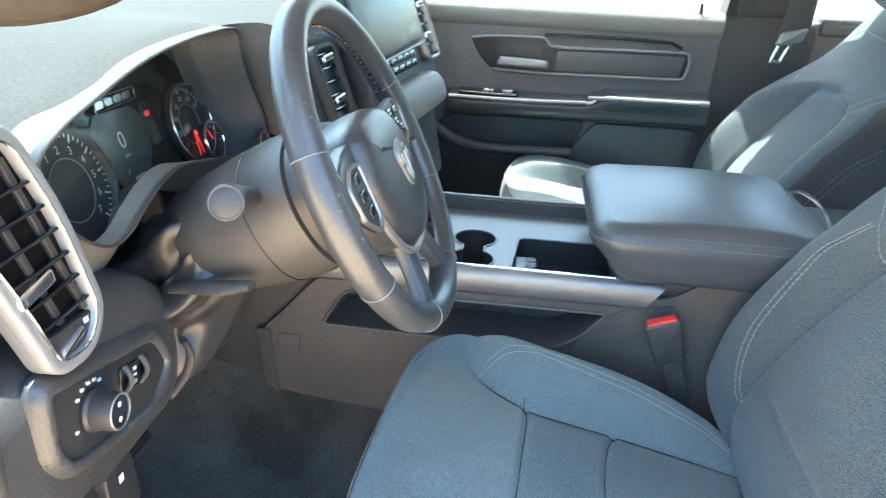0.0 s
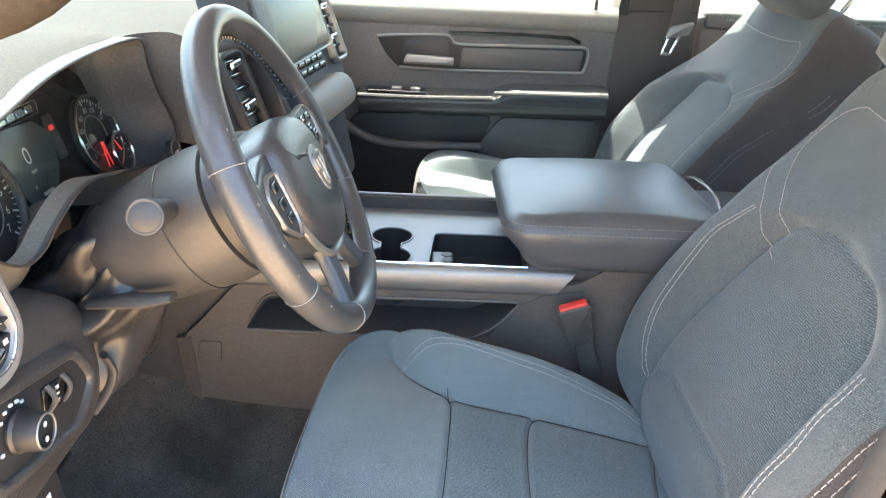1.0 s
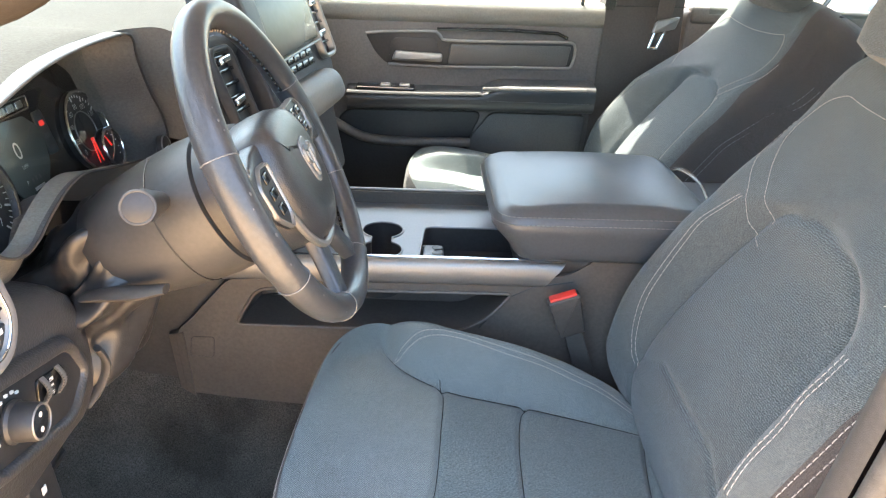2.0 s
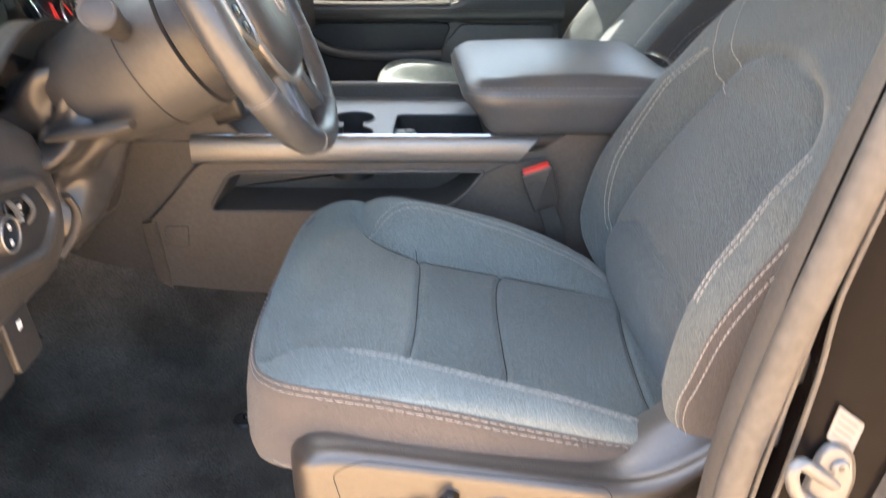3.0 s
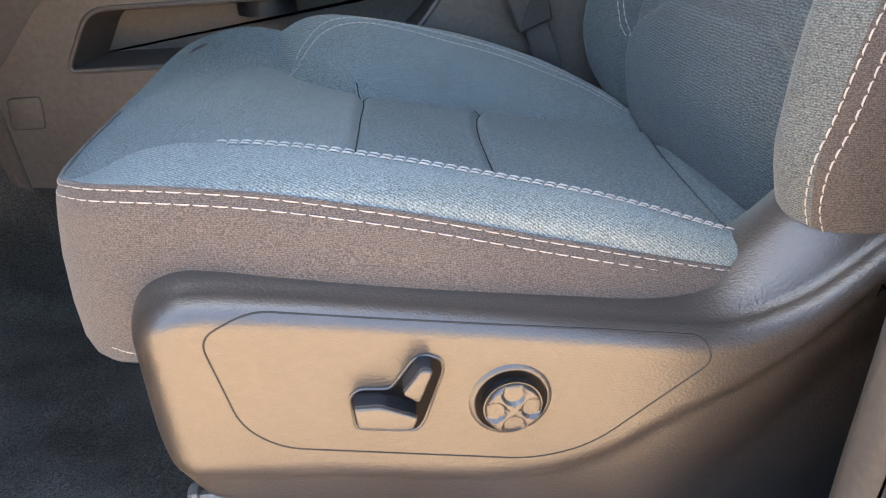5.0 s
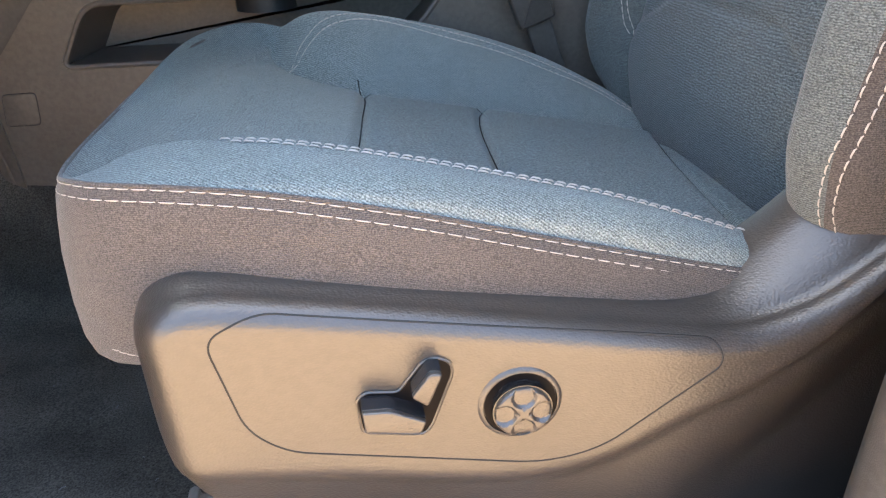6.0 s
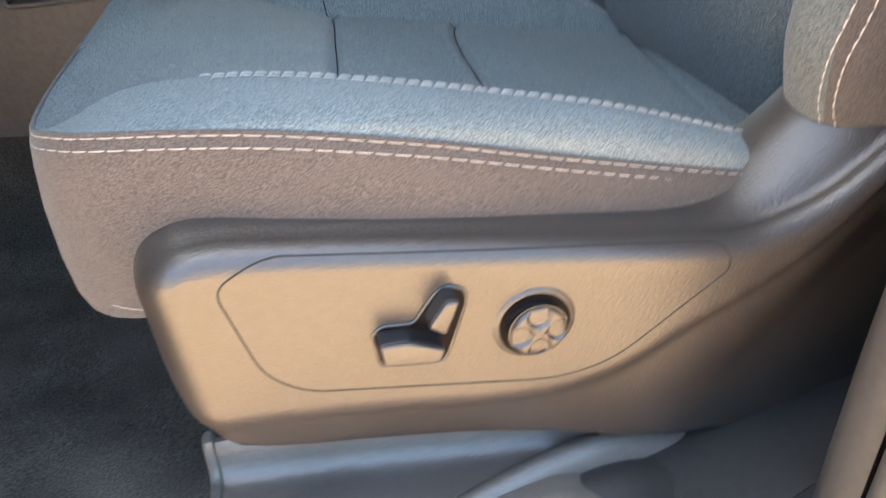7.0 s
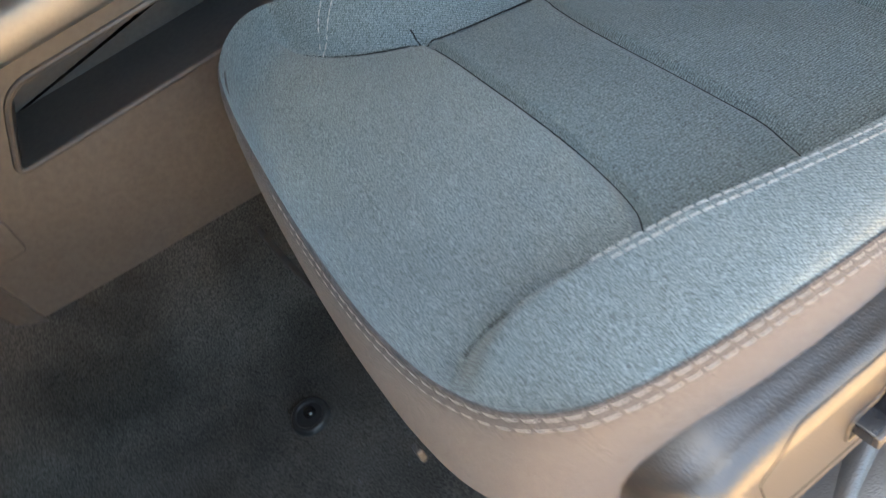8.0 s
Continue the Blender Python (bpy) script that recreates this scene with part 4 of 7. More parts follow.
def lid():
    rows = []
    for d, z in ((0.03, 1.016), (0.014, 1.017), (0.007, 1.024), (0.0045, 1.04), (0.002, 1.056), (-0.001, 1.07), (-0.0025, 1.08), (-0.0015, 1.091), (0.004, 1.101), (0.013, 1.1095), (0.026, 1.115)):
        loop = rounded([(0.178 + 0.034 * smooth(1.09, 1.02, z), 1.184), (0.575, 1.184), (0.575, FAR + 0.018), (0.178 + 0.034 * smooth(1.09, 1.02, z), FAR + 0.018)], 0.06, 8)
        rows.append([Vector((p.x, p.y, z + 0.006 * math.sin((p.x - 0.2) / 0.37 * math.pi))) for p in inset(loop, d)])
    rows = divided(rows)
    last = rows[-1]
    mid = Vector((0.3765, (1.186 + FAR + 0.018) / 2, 0))
    for f in (0.97, 0.92, 0.86, 0.78, 0.68, 0.56, 0.42, 0.28, 0.14, 0.03):
        rows.append([Vector((mid.x + (q.x - mid.x) * f, mid.y + (q.y - mid.y) * f, 1.115 + 0.014 * max(0.0, 1 - abs((q.x - mid.x) * f / 0.172) ** 2.4) * max(0.0, 1 - abs((q.y - mid.y) * f / 0.1615) ** 2.4) + 0.006 * math.sin((mid.x + (q.x - mid.x) * f - 0.2) / 0.37 * math.pi))) for q in last])
    return loft(rows)


part("lid", lid(), LID, console, "padded black vinyl armrest lid", angle=60)
loop = rounded([(0.178, 1.184), (0.575, 1.184), (0.575, FAR + 0.018), (0.178, FAR + 0.018)], 0.06, 8)
for d, z in ((-0.0014, 1.0905), (0.0052, 1.1025)):
    pts = [Vector((p.x, p.y, z + 0.006 * math.sin((p.x - 0.2) / 0.37 * math.pi))) for p in inset(loop, d)]
    part("stitching", dashes(pts + [pts[0]], lambda p: (p.x - 0.39, (p.y - CENTRE) * 2.0, 0.2), 0.006, 0.0015, 0.0008), DARK_THREAD, console, "grey thread")
part("lid_base", box((0.225, 1.212, 0.985), (0.56, FAR - 0.012, 1.02), 0.012), DARK, console)
part("rear_trim", tube(spline([(0.585, 1.30, 1.10), (0.602, 1.40, 1.105), (0.60, 1.50, 1.10), (0.585, FAR, 1.08)], 20), 0.004, n=8), CHROME, console)
part("rear_bin", box((0.575, 1.22, 0.7), (0.76, FAR - 0.02, 1.07), 0.02), DARK, console)


# belt buckles beside the console
def buckle(name, x, y, z, s, label):
    b = thing(name, (x, y, 0.8), label, "seat belt")
    tilt = Matrix.Translation((x, y, z)) @ Euler((radians(4 * s), radians(-20), 0)).to_matrix().to_4x4()
    body = slab(rounded([(-0.0255, -0.078), (0.0215, -0.078), (0.029, 0.0), (-0.029, 0.0)], 0.004, 3), lambda a, c, h: Vector((a, -h + 0.011, c)), 0.024, 0.004, 3, True)
    part("buckle_body", moved(body, tilt), PLASTIC, b, "black buckle housing")
    part("release_button", moved(box((-0.024, -0.010, -0.012), (0.024, 0.0085, 0.004), 0.003), tilt), RED, b, "red release button")
    part("seam_line", moved(box((-0.028, -0.0135, -0.021), (0.028, 0.0, -0.0195), 0.0004), tilt), PLASTIC, b)
    strap = moved(slab(rounded([(-0.018, -0.19), (0.016, -0.19), (0.016, -0.07), (-0.016, -0.07)], 0.003, 2), lambda a, c, h: Vector((a - (c + 0.07) * 0.12 * 0, -h + 0.004, c)), 0.008, 0.002), tilt)
    part("stalk", strap, PLASTIC, b, "grey webbing stalk")


buckle("seat_belt_buckle", 0.303, 1.158, 0.972, 1, "black seat belt buckle with red release button")


# dashboard
dash = thing("dashboard", (-0.6, CENTRE, 1.0), "grey dashboard with hooded cluster and chrome vents, lit parts coloured paler", "dashboard")
hood_open = [(0.632, 1.348), (0.665, 1.366), (0.71, 1.378), (0.82, 1.40), (0.93, 1.407), (1.05, 1.404), (1.083, 1.392), (1.094, 1.365), (1.13, 1.316), (1.185, 1.258), (1.205, 1.214),
             (1.17, 1.204), (1.06, 1.226), (0.968, 1.246), (0.90, 1.262), (0.85, 1.26), (0.80, 1.243), (0.77, 1.229), (0.735, 1.227), (0.696, 1.246), (0.655, 1.283), (0.637, 1.318)]


def hood_loop(x, grow, low=1.0, n=140):
    """The outline of the cluster opening at a depth, scaled about its middle; low: how far its lower half drops."""
    cy, cz = 0.90, 1.30
    return [Vector((x - 0.06 * (1.3 - p.y), cy + (p.x - cy) * grow, cz + (p.y - cz) * grow * (low if p.y < cz else 1.0))) for p in spline(hood_open, n, closed=True)]


hood_top = curve1([(0.56, 1.315), (0.60, 1.338), (0.632, 1.352), (0.71, 1.379), (0.82, 1.401), (0.93, 1.408), (1.05, 1.405), (1.09, 1.394), (1.13, 1.376), (1.2, 1.372)])


def dash_top_z(x, y):
    """Top pad: crowned, falling towards the windscreen, raised over the cluster."""
    z = 1.372 + 0.02 * smooth(-0.35, -0.7, x) - 0.05 * smooth(-0.7, -1.0, x)
    z += 0.043 * math.exp(-((y - 0.90) / 0.23) ** 4) * smooth(-0.95, -0.45, x)
    z -= 0.10 * smooth(0.66, 0.50, y) * smooth(-0.75, -0.35, x)
    near = smooth(-0.66, -0.42, x) * smooth(0.52, 0.62, y) * smooth(1.22, 1.12, y)
    return z + (hood_top(y) + 0.0055 - 0.0045 * smooth(-0.40, -0.362, x) - z) * near


def dash_front_x(y):
    return -0.375 + 0.011 * smooth(0.62, 0.67, y) * smooth(1.15, 1.1, y) + 0.10 * smooth(1.12, 1.25, y) - 0.0 * y - 0.03 * smooth(0.64, 0.5, y)


rows = []
for j in range(81):
    y = 0.495 + 1.79 * j / 80
    fx = dash_front_x(y)
    row = [Vector((-1.0 + (fx + 1.0) * k / 40, y, dash_top_z(-1.0 + (fx + 1.0) * k / 40, y))) for k in range(41)]
    row = row[:-3] + [Vector((row[-3].x + (fx - row[-3].x) * k / 8, y, dash_top_z(row[-3].x + (fx - row[-3].x) * k / 8, y))) for k in range(9)]
    zf = row[-1].z
    low = 1 - 0.93 * smooth(0.6, 0.66, y) * smooth(1.17, 1.11, y)
    row += [Vector((fx + 0.012 * low, y, zf - 0.006 * low)), Vector((fx + 0.018 * low, y, zf - 0.018 * low)), Vector((fx + 0.012 * low, y, zf - 0.035 * low))]
    rows.append(row)
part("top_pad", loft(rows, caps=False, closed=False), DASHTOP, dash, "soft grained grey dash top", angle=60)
part("pad_stitching", dashes([Vector((dash_front_x(y) - 0.02, y, dash_top_z(dash_front_x(y) - 0.02, y) + 0.0006)) for y in [1.2 + 1.0 * k / 30 for k in range(31)]], (0, 0, 1), 0.006, 0.003), DARK_THREAD, dash)

# cluster hood and well
hood = [hood_loop(-0.60, 0.99, 2.3), hood_loop(-0.46, 1.012, 2.15), hood_loop(-0.40, 1.022, 1.75), hood_loop(-0.376, 1.026, 1.2), hood_loop(-0.364, 1.022), hood_loop(-0.359, 1.014), hood_loop(-0.361, 1.004), hood_loop(-0.37, 0.998, 1.1), hood_loop(-0.385, 0.985, 1.5), hood_loop(-0.41, 0.96, 1.8), hood_loop(-0.45, 0.91, 2.1)]
# hood and lip carry their daylight in paler colours than the top pad
part("cluster_hood", loft(hood, caps=False), HOOD_LIT, dash, "grained cluster hood in a paler, lit colour", angle=60)
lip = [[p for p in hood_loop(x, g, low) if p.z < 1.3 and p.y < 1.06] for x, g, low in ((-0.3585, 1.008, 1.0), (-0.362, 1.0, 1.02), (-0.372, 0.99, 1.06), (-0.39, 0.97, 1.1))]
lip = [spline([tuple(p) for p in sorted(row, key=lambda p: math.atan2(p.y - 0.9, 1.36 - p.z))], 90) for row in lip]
part("cluster_lip_lit", loft(lip, caps=False, closed=False), LIP_LIT, dash, "lip below the cluster, daylight put into its pale colour", angle=80)
part("hood_edge", tube(hood_loop(-0.3575, 1.012), 0.0018, True, 8), PLASTIC, dash, "thin lip round the cluster hood")

TILT_G = radians(17)
G_O = Vector((-0.452, 0.905, 1.285))
g_u, g_v, g_n = Vector((0, 1, 0)), Vector((-math.sin(TILT_G), 0, math.cos(TILT_G))), Vector((math.cos(TILT_G), 0, math.sin(TILT_G)))
gauge = axes_place(G_O, g_u, g_v, g_n)
part("cluster_face", slab(rounded([(-0.26, -0.115), (0.255, -0.115), (0.245, 0.03), (0.15, 0.105), (-0.1, 0.115), (-0.26, 0.07)], 0.03, 5), gauge, 0.006, 0.002), GLOSS, dash, "instrument cluster with two round gauges and a screen")


def text_bm(body, size):
    cu = bpy.data.curves.new("txt", "FONT")
    cu.body, cu.size, cu.align_x, cu.align_y = body, size, "CENTER", "CENTER"
    ob = bpy.data.objects.new("txt", cu)
    me = ob.to_mesh()
    geo = [v.co.copy() for v in me.vertices], [tuple(p.vertices) for p in me.polygons]
    ob.to_mesh_clear()
    bpy.data.objects.remove(ob)
    bpy.data.curves.remove(cu)
    return geo


def lettering(name, body, size, place, u, v, h, mat, parent):
    geo = text_bm(body, size)
    part(name, ([place(u + p.x, v + p.y, h) for p in geo[0]], geo[1]), mat, parent, smooth=False)


def dial(u, v, r, marks, numbers, start, sweep, needle):
    """A round gauge: chrome ring, dark face, ticks, numbers and a red needle."""
    ring = lambda a, rr, h: gauge(u + rr * math.cos(a), v + rr * math.sin(a), h)
    bowl = part("gauge_face", lathe([(r * 1.06, 0.006), (r * 1.06, 0.013), (r * 1.02, 0.0145), (r * 0.985, 0.013), (r * 0.95, 0.0075), (0.001, 0.0075)], axes_place(gauge(u, v, 0), g_u, g_v, g_n), 56), DARK, dash, "dark round gauge face", angle=35)
    part("gauge_ring", tube([ring(k * math.tau / 56, r * 1.03, 0.014) for k in range(56)], 0.0022, True, 8), CHROME, bowl, "thin chrome gauge ring")
    part("inner_ring", tube([ring(k * math.tau / 40, r * 0.52, 0.0085) for k in range(40)], 0.0009, True, 6), SILVER, bowl)
    ticks = []
    for k in range(marks + 1):
        a = radians(start - sweep * k / marks)
        w, q0 = (0.0011, 0.80) if k % 4 == 0 else (0.0006, 0.87)
        d = Vector((math.cos(a), math.sin(a)))
        side = Vector((-d.y, d.x)) * w
        quad = [d * r * q0 - side, d * r * q0 + side, d * r * 0.94 + side, d * r * 0.94 - side]
        ticks.append(loft([[gauge(u + p.x, v + p.y, 0.0074) for p in quad], [gauge(u + p.x, v + p.y, 0.0082) for p in quad]]))
    part("gauge_ticks", joined(*ticks), LIGHT_INK, bowl, "pale tick marks", smooth=False)
    for k, word in enumerate(numbers):
        a = radians(start - sweep * k / (len(numbers) - 1))
        lettering("gauge_number", word, r * 0.19, gauge, u + r * 0.66 * math.cos(a), v + r * 0.66 * math.sin(a), 0.0084, LIGHT_INK, bowl)
    for a in needle:
        part("needle", tube([ring(radians(a), r * 0.2, 0.011), ring(radians(a), r * 0.86, 0.0105)], [0.0016, 0.0007], n=6), RED_GLOW, bowl, "red needle")


dial(-0.117, -0.028, 0.069, 28, ["0", "1", "2", "3", "4", "5", "6", "7"], 140, 188, ())
dial(0.182, -0.028, 0.056, 24, ["0", "20", "40", "60", "80", "100", "120"], 222, 192, (262, 276))
small = part("fuel_gauge", lathe([(0.031, 0.007), (0.031, 0.017), (0.028, 0.018), (0.026, 0.015), (0.001, 0.015)], axes_place(gauge(0.218, -0.066, 0), g_u, g_v, g_n), 36), DARK, dash, "small round fuel gauge", angle=35)
part("fuel_ring", tube([gauge(0.218 + 0.0295 * math.cos(k * math.tau / 36), -0.066 + 0.0295 * math.sin(k * math.tau / 36), 0.018) for k in range(36)], 0.0024, True, 8), CHROME, small, "chrome ring of the fuel gauge")
part("needle", tube([gauge(0.214, -0.062, 0.018), gauge(0.205, -0.044, 0.018)], [0.0014, 0.0006], n=6), RED_GLOW, small, "red needle")
part("fuel_ticks", joined(*[slab([(0.218 + 0.021 * math.cos(radians(a)) - 0.0016, -0.066 + 0.021 * math.sin(radians(a)) - 0.0007), (0.218 + 0.021 * math.cos(radians(a)) + 0.0016, -0.066 + 0.021 * math.sin(radians(a)) - 0.0007), (0.218 + 0.021 * math.cos(radians(a)) + 0.0016, -0.066 + 0.021 * math.sin(radians(a)) + 0.0007), (0.218 + 0.021 * math.cos(radians(a)) - 0.0016, -0.066 + 0.021 * math.sin(radians(a)) + 0.0007)], axes_place(gauge(0, 0, 0.015), g_u, g_v, g_n), 0.0005, 0.0001) for a in range(-40, 140, 30)]), LIGHT_INK, small, smooth=False)
part("cluster_screen", slab(rounded([(-0.02, -0.064), (0.03, -0.064), (0.062, -0.035), (0.076, 0.006), (0.05, 0.03), (-0.03, 0.036), (-0.046, 0.02), (-0.046, -0.02)], 0.006, 3), gauge, 0.0085, 0.001), LCD, dash, "dim grey cluster screen")
lettering("screen_digit", "0", 0.03, gauge, 0.005, -0.005, 0.0089, LIGHT_INK, dash)
lettering("screen_unit", "MPH", 0.0065, gauge, 0.005, -0.0245, 0.0089, LIGHT_INK, dash)
lettering("screen_gear", "P", 0.008, gauge, -0.006, -0.043, 0.0089, LIGHT_INK, dash)
part("screen_mark", slab([(0.002, -0.056), (0.026, -0.056), (0.026, -0.052), (0.002, -0.052)], gauge, 0.009, 0.0001), LIGHT_INK, dash, smooth=False)
for k in range(3):
    part("gear_mark", slab([(0.004 + 0.009 * k, -0.0455), (0.0075 + 0.009 * k, -0.0455), (0.0075 + 0.009 * k, -0.0405), (0.004 + 0.009 * k, -0.0405)], gauge, 0.009, 0.0001), INK, dash, smooth=False)
badge_loop = rounded([(-0.03, 0.036), (0.062, 0.036), (0.067, 0.051), (-0.024, 0.053)], 0.003, 3)
badge_plate = part("badge_plate", slab(badge_loop, gauge, 0.013, 0.002), GLOSS, dash, "small slanted badge plate")
part("badge_edge", tube([gauge(p.x, p.y, 0.0132) for p in badge_loop], 0.0012, True, 6), CHROME, badge_plate, "chrome badge edge")
for u in (-0.019, 0.002, 0.023, 0.044):
    part("badge_mark", slab(rounded([(u - 0.008, 0.0395), (u + 0.008, 0.0395), (u + 0.0095, 0.0485), (u - 0.0065, 0.0485)], 0.002, 2), gauge, 0.0142, 0.0005), CHROME, badge_plate, smooth=False)
for u in (-0.052, 0.083):
    tell = part("lamp_window", slab(rounded([(u - 0.012, -0.03), (u + 0.012, -0.03), (u + 0.012, 0.028), (u - 0.012, 0.028)], 0.004, 3), gauge, 0.0078, 0.0008), DARK, dash, "dark strip of warning lamps")
    for k in range(3):
        part("warning_lamp", slab(rounded([(u - 0.006, 0.008 - 0.017 * k), (u + 0.006, 0.008 - 0.017 * k), (u + 0.006, 0.015 - 0.017 * k), (u - 0.006, 0.015 - 0.017 * k)], 0.002, 2), gauge, 0.0082, 0.0003), RED_GLOW if k == 0 and u > 0 else INK, tell)
lens_loop = hood_loop(-0.425, 0.93, 1.9, 60)
lens = part("cluster_lens", ([q for q in lens_loop], [tuple(range(60))]), GLASS, dash, "clear cluster lens", smooth=False)
lens.visible_shadow = False
# start button beside the hood
start_at = axes_place((-0.36, 1.165, 1.215), (0, 1, 0), (-0.2, 0, 0.98), (0.98, 0, 0.2))
start_button = part("start_button", lathe([(0.019, 0.0), (0.019, 0.008), (0.0165, 0.0095), (0.001, 0.0095)], start_at, 28), DARK, dash, "round black start button")
part("button_ring", tube([start_at(0.0178 * math.cos(k * math.tau / 32), 0.0178 * math.sin(k * math.tau / 32), 0.009) for k in range(32)], 0.0014, True, 6), SILVER, start_button)
part("button_mark", slab([(-0.008, -0.003), (0.008, -0.003), (0.008, 0.001), (-0.008, 0.001)], axes_place(start_at(0, 0, 0.0095), (0, 1, 0), (-0.2, 0, 0.98), (0.98, 0, 0.2)), 0.0005, 0.0001), LIGHT_INK, start_button, smooth=False)

# outboard vent in a chrome frame
V_O = Vector((-0.338, 0.555, 1.245))
v_u, v_v = Vector((0.10, 0.985, 0)).normalized(), Vector((-0.12, 0, 0.99)).normalized()
v_n = v_u.cross(v_v)
vent = axes_place(V_O, v_u, v_v, v_n)
vent_loop = rounded([(0.0, -0.064), (0.052, -0.066), (0.08, -0.03), (0.064, 0.068), (0.032, 0.155), (-0.075, 0.155), (-0.022, 0.012)], [0.02, 0.024, 0.026, 0.03, 0.03, 0.02, 0.03], 6)


def ring_geo(loop, place, w, h0, h1):
    a = [Vector(p) for p in loop]
    if sum(p.x * q.y - q.x * p.y for p, q in zip(a, a[1:] + a[:1])) < 0:
        a.reverse()
    rows = [(0, h0), (0.0, h1 - 0.003), (0.003, h1), (w - 0.003, h1), (w, h1 - 0.003), (w, h0)]
    return loft([[place(p.x, p.y, h) for p in inset(a, d)] for d, h in rows], caps=False)


vent_frame = part("vent_frame", ring_geo(vent_loop, vent, 0.0135, -0.012, 0.012), DECK, dash, "satin chrome vent frame", angle=50)
part("vent_edge", tube([vent(p.x, p.y, 0.0122) for p in inset(list(reversed(vent_loop)) if sum(a.x * b.y - b.x * a.y for a, b in zip(vent_loop, vent_loop[1:] + vent_loop[:1])) < 0 else vent_loop, 0.0125)], 0.0013, True, 6), CHROME, vent_frame, "bright inner edge")
part("vent_back", slab([p * 1.0 for p in vent_loop], vent, 0.0005, 0.0002), PILLAR, dash)
for k in range(6):
    v = -0.018 + 0.023 * k
    lo, hi = -0.012 - 0.4 * max(0.0, v), 0.068 - 0.3 * max(0.0, v)
    part("vent_slat", slab(rounded([(lo, v - 0.0045), (hi, v + 0.0025), (hi, v + 0.0055), (lo, v - 0.0015)], 0.001, 2), vent, 0.0085, 0.0012), GLOSS, vent_frame)
for u in (-0.012, 0.02, 0.05):
    part("vent_vane", slab(rounded([(u - 0.0035 + 0.01, -0.025), (u + 0.0035 + 0.01, -0.025), (u + 0.0035 - 0.03, 0.125), (u - 0.0035 - 0.03, 0.125)], 0.001, 2), vent, 0.0045, 0.0008), DARK, vent_frame)
part("vent_tab", slab(rounded([(-0.014, 0.008), (0.028, 0.017), (0.027, 0.030), (-0.016, 0.021)], 0.004, 3), vent, 0.015, 0.003), CHROME, vent_frame, "chrome vent tab")
part("tab_insert", slab(rounded([(-0.008, 0.0135), (0.023, 0.0203), (0.022, 0.0255), (-0.009, 0.0187)], 0.0015, 2), vent, 0.0158, 0.0006), DARK, vent_frame)
vent_panel = part("vent_panel", slab(rounded([(0.008, -0.054), (0.046, -0.056), (0.066, -0.028), (-0.004, -0.028)], 0.006, 4), vent, 0.007, 0.002), DARK, dash, "black vent wheel panel")
part("vent_wheel", slab(rounded([(0.012, -0.051), (0.044, -0.042), (0.046, -0.034), (0.014, -0.043)], 0.003, 3), vent, 0.012, 0.003), SILVER, vent_panel, "silver vent thumbwheel")
for u, v in ((0.004, -0.05), (0.053, -0.033)):
    part("vent_mark", slab([(u - 0.003, v - 0.0025), (u + 0.003, v - 0.0025), (u + 0.003, v + 0.0025), (u - 0.003, v + 0.0025)], vent, 0.0074, 0.0001), LIGHT_INK, vent_panel, smooth=False)


# lower panel, wraps under the column
low_top = curve1([(0.48, 1.185), (0.60, 1.19), (0.66, 1.19), (0.745, 1.187), (0.775, 1.172), (0.80, 1.148), (0.826, 1.12), (0.85, 1.06), (0.87, 1.03), (0.95, 1.02), (1.18, 1.03)])
rows = []
for j in range(61):
    y = 0.49 + 0.73 * j / 60
    zt = low_top(y)
    zb = 0.955 + 0.03 * smooth(0.8, 1.1, y)
    deep = 0.02 * smooth(0.77, 0.84, y) + 0.2 * smooth(0.845, 0.885, y)
    row = []
    for x, f in ((-0.60, 1.03), (-0.42, 1.02), (-0.372, 1.0), (-0.352, 0.97), (-0.343, 0.9), (-0.338, 0.7), (-0.336, 0.5), (-0.342, 0.3), (-0.362, 0.12), (-0.40, 0.02), (-0.50, 0.0), (-0.75, 0.06)):
        row.append(Vector((x - deep, y, zb + (zt - zb) * f)))
    rows.append(spline(row, 40))
part("lower_panel", loft(rows, caps=False, closed=False), DASH_LOW, dash, "grey grained knee panel", angle=60)
part("dash_end", slab(rounded([(-0.95, 0.95), (-0.42, 0.93), (-0.352, 1.0), (-0.345, 1.2), (-0.37, 1.36), (-0.95, 1.36)], 0.03, 5), axes_place((0, 0.505, 0), (1, 0, 0), (0, 0, 1), (0, -1, 0)), 0.02, 0.006), PLASTIC, dash)

# lamp switch panel
P_O = Vector((-0.332, 0.645, 1.103))
p_u, p_v = Vector((0.0, 0.976, -0.20)).normalized(), Vector((-0.05, 0.2, 0.97)).normalized()
p_n = p_u.cross(p_v)
panel = axes_place(P_O, p_u, p_v, p_n)
pl = rounded([(-0.108, 0.050), (0.083, 0.040), (0.118, -0.006), (0.074, -0.046), (-0.078, -0.040), (-0.1, -0.014)], [0.014, 0.02, 0.02, 0.02, 0.016, 0.01], 6)
pl = list(reversed(pl)) if sum(a.x * b.y - b.x * a.y for a, b in zip(pl, pl[1:] + pl[:1])) < 0 else pl
bezel_rows = [[panel(p.x, p.y, h) for p in inset(pl, d)] for d, h in ((-0.012, -0.012), (-0.009, -0.002), (-0.004, 0.005), (0.001, 0.007), (0.005, 0.006), (0.008, 0.002), (0.009, -0.003))]
part("switch_bezel", loft(bezel_rows, caps=False), DASH_LOW, dash, "soft grey switch bezel", angle=60)
part("switch_plate", slab(pl, panel, 0.0005, 0.0002), DARK, dash)
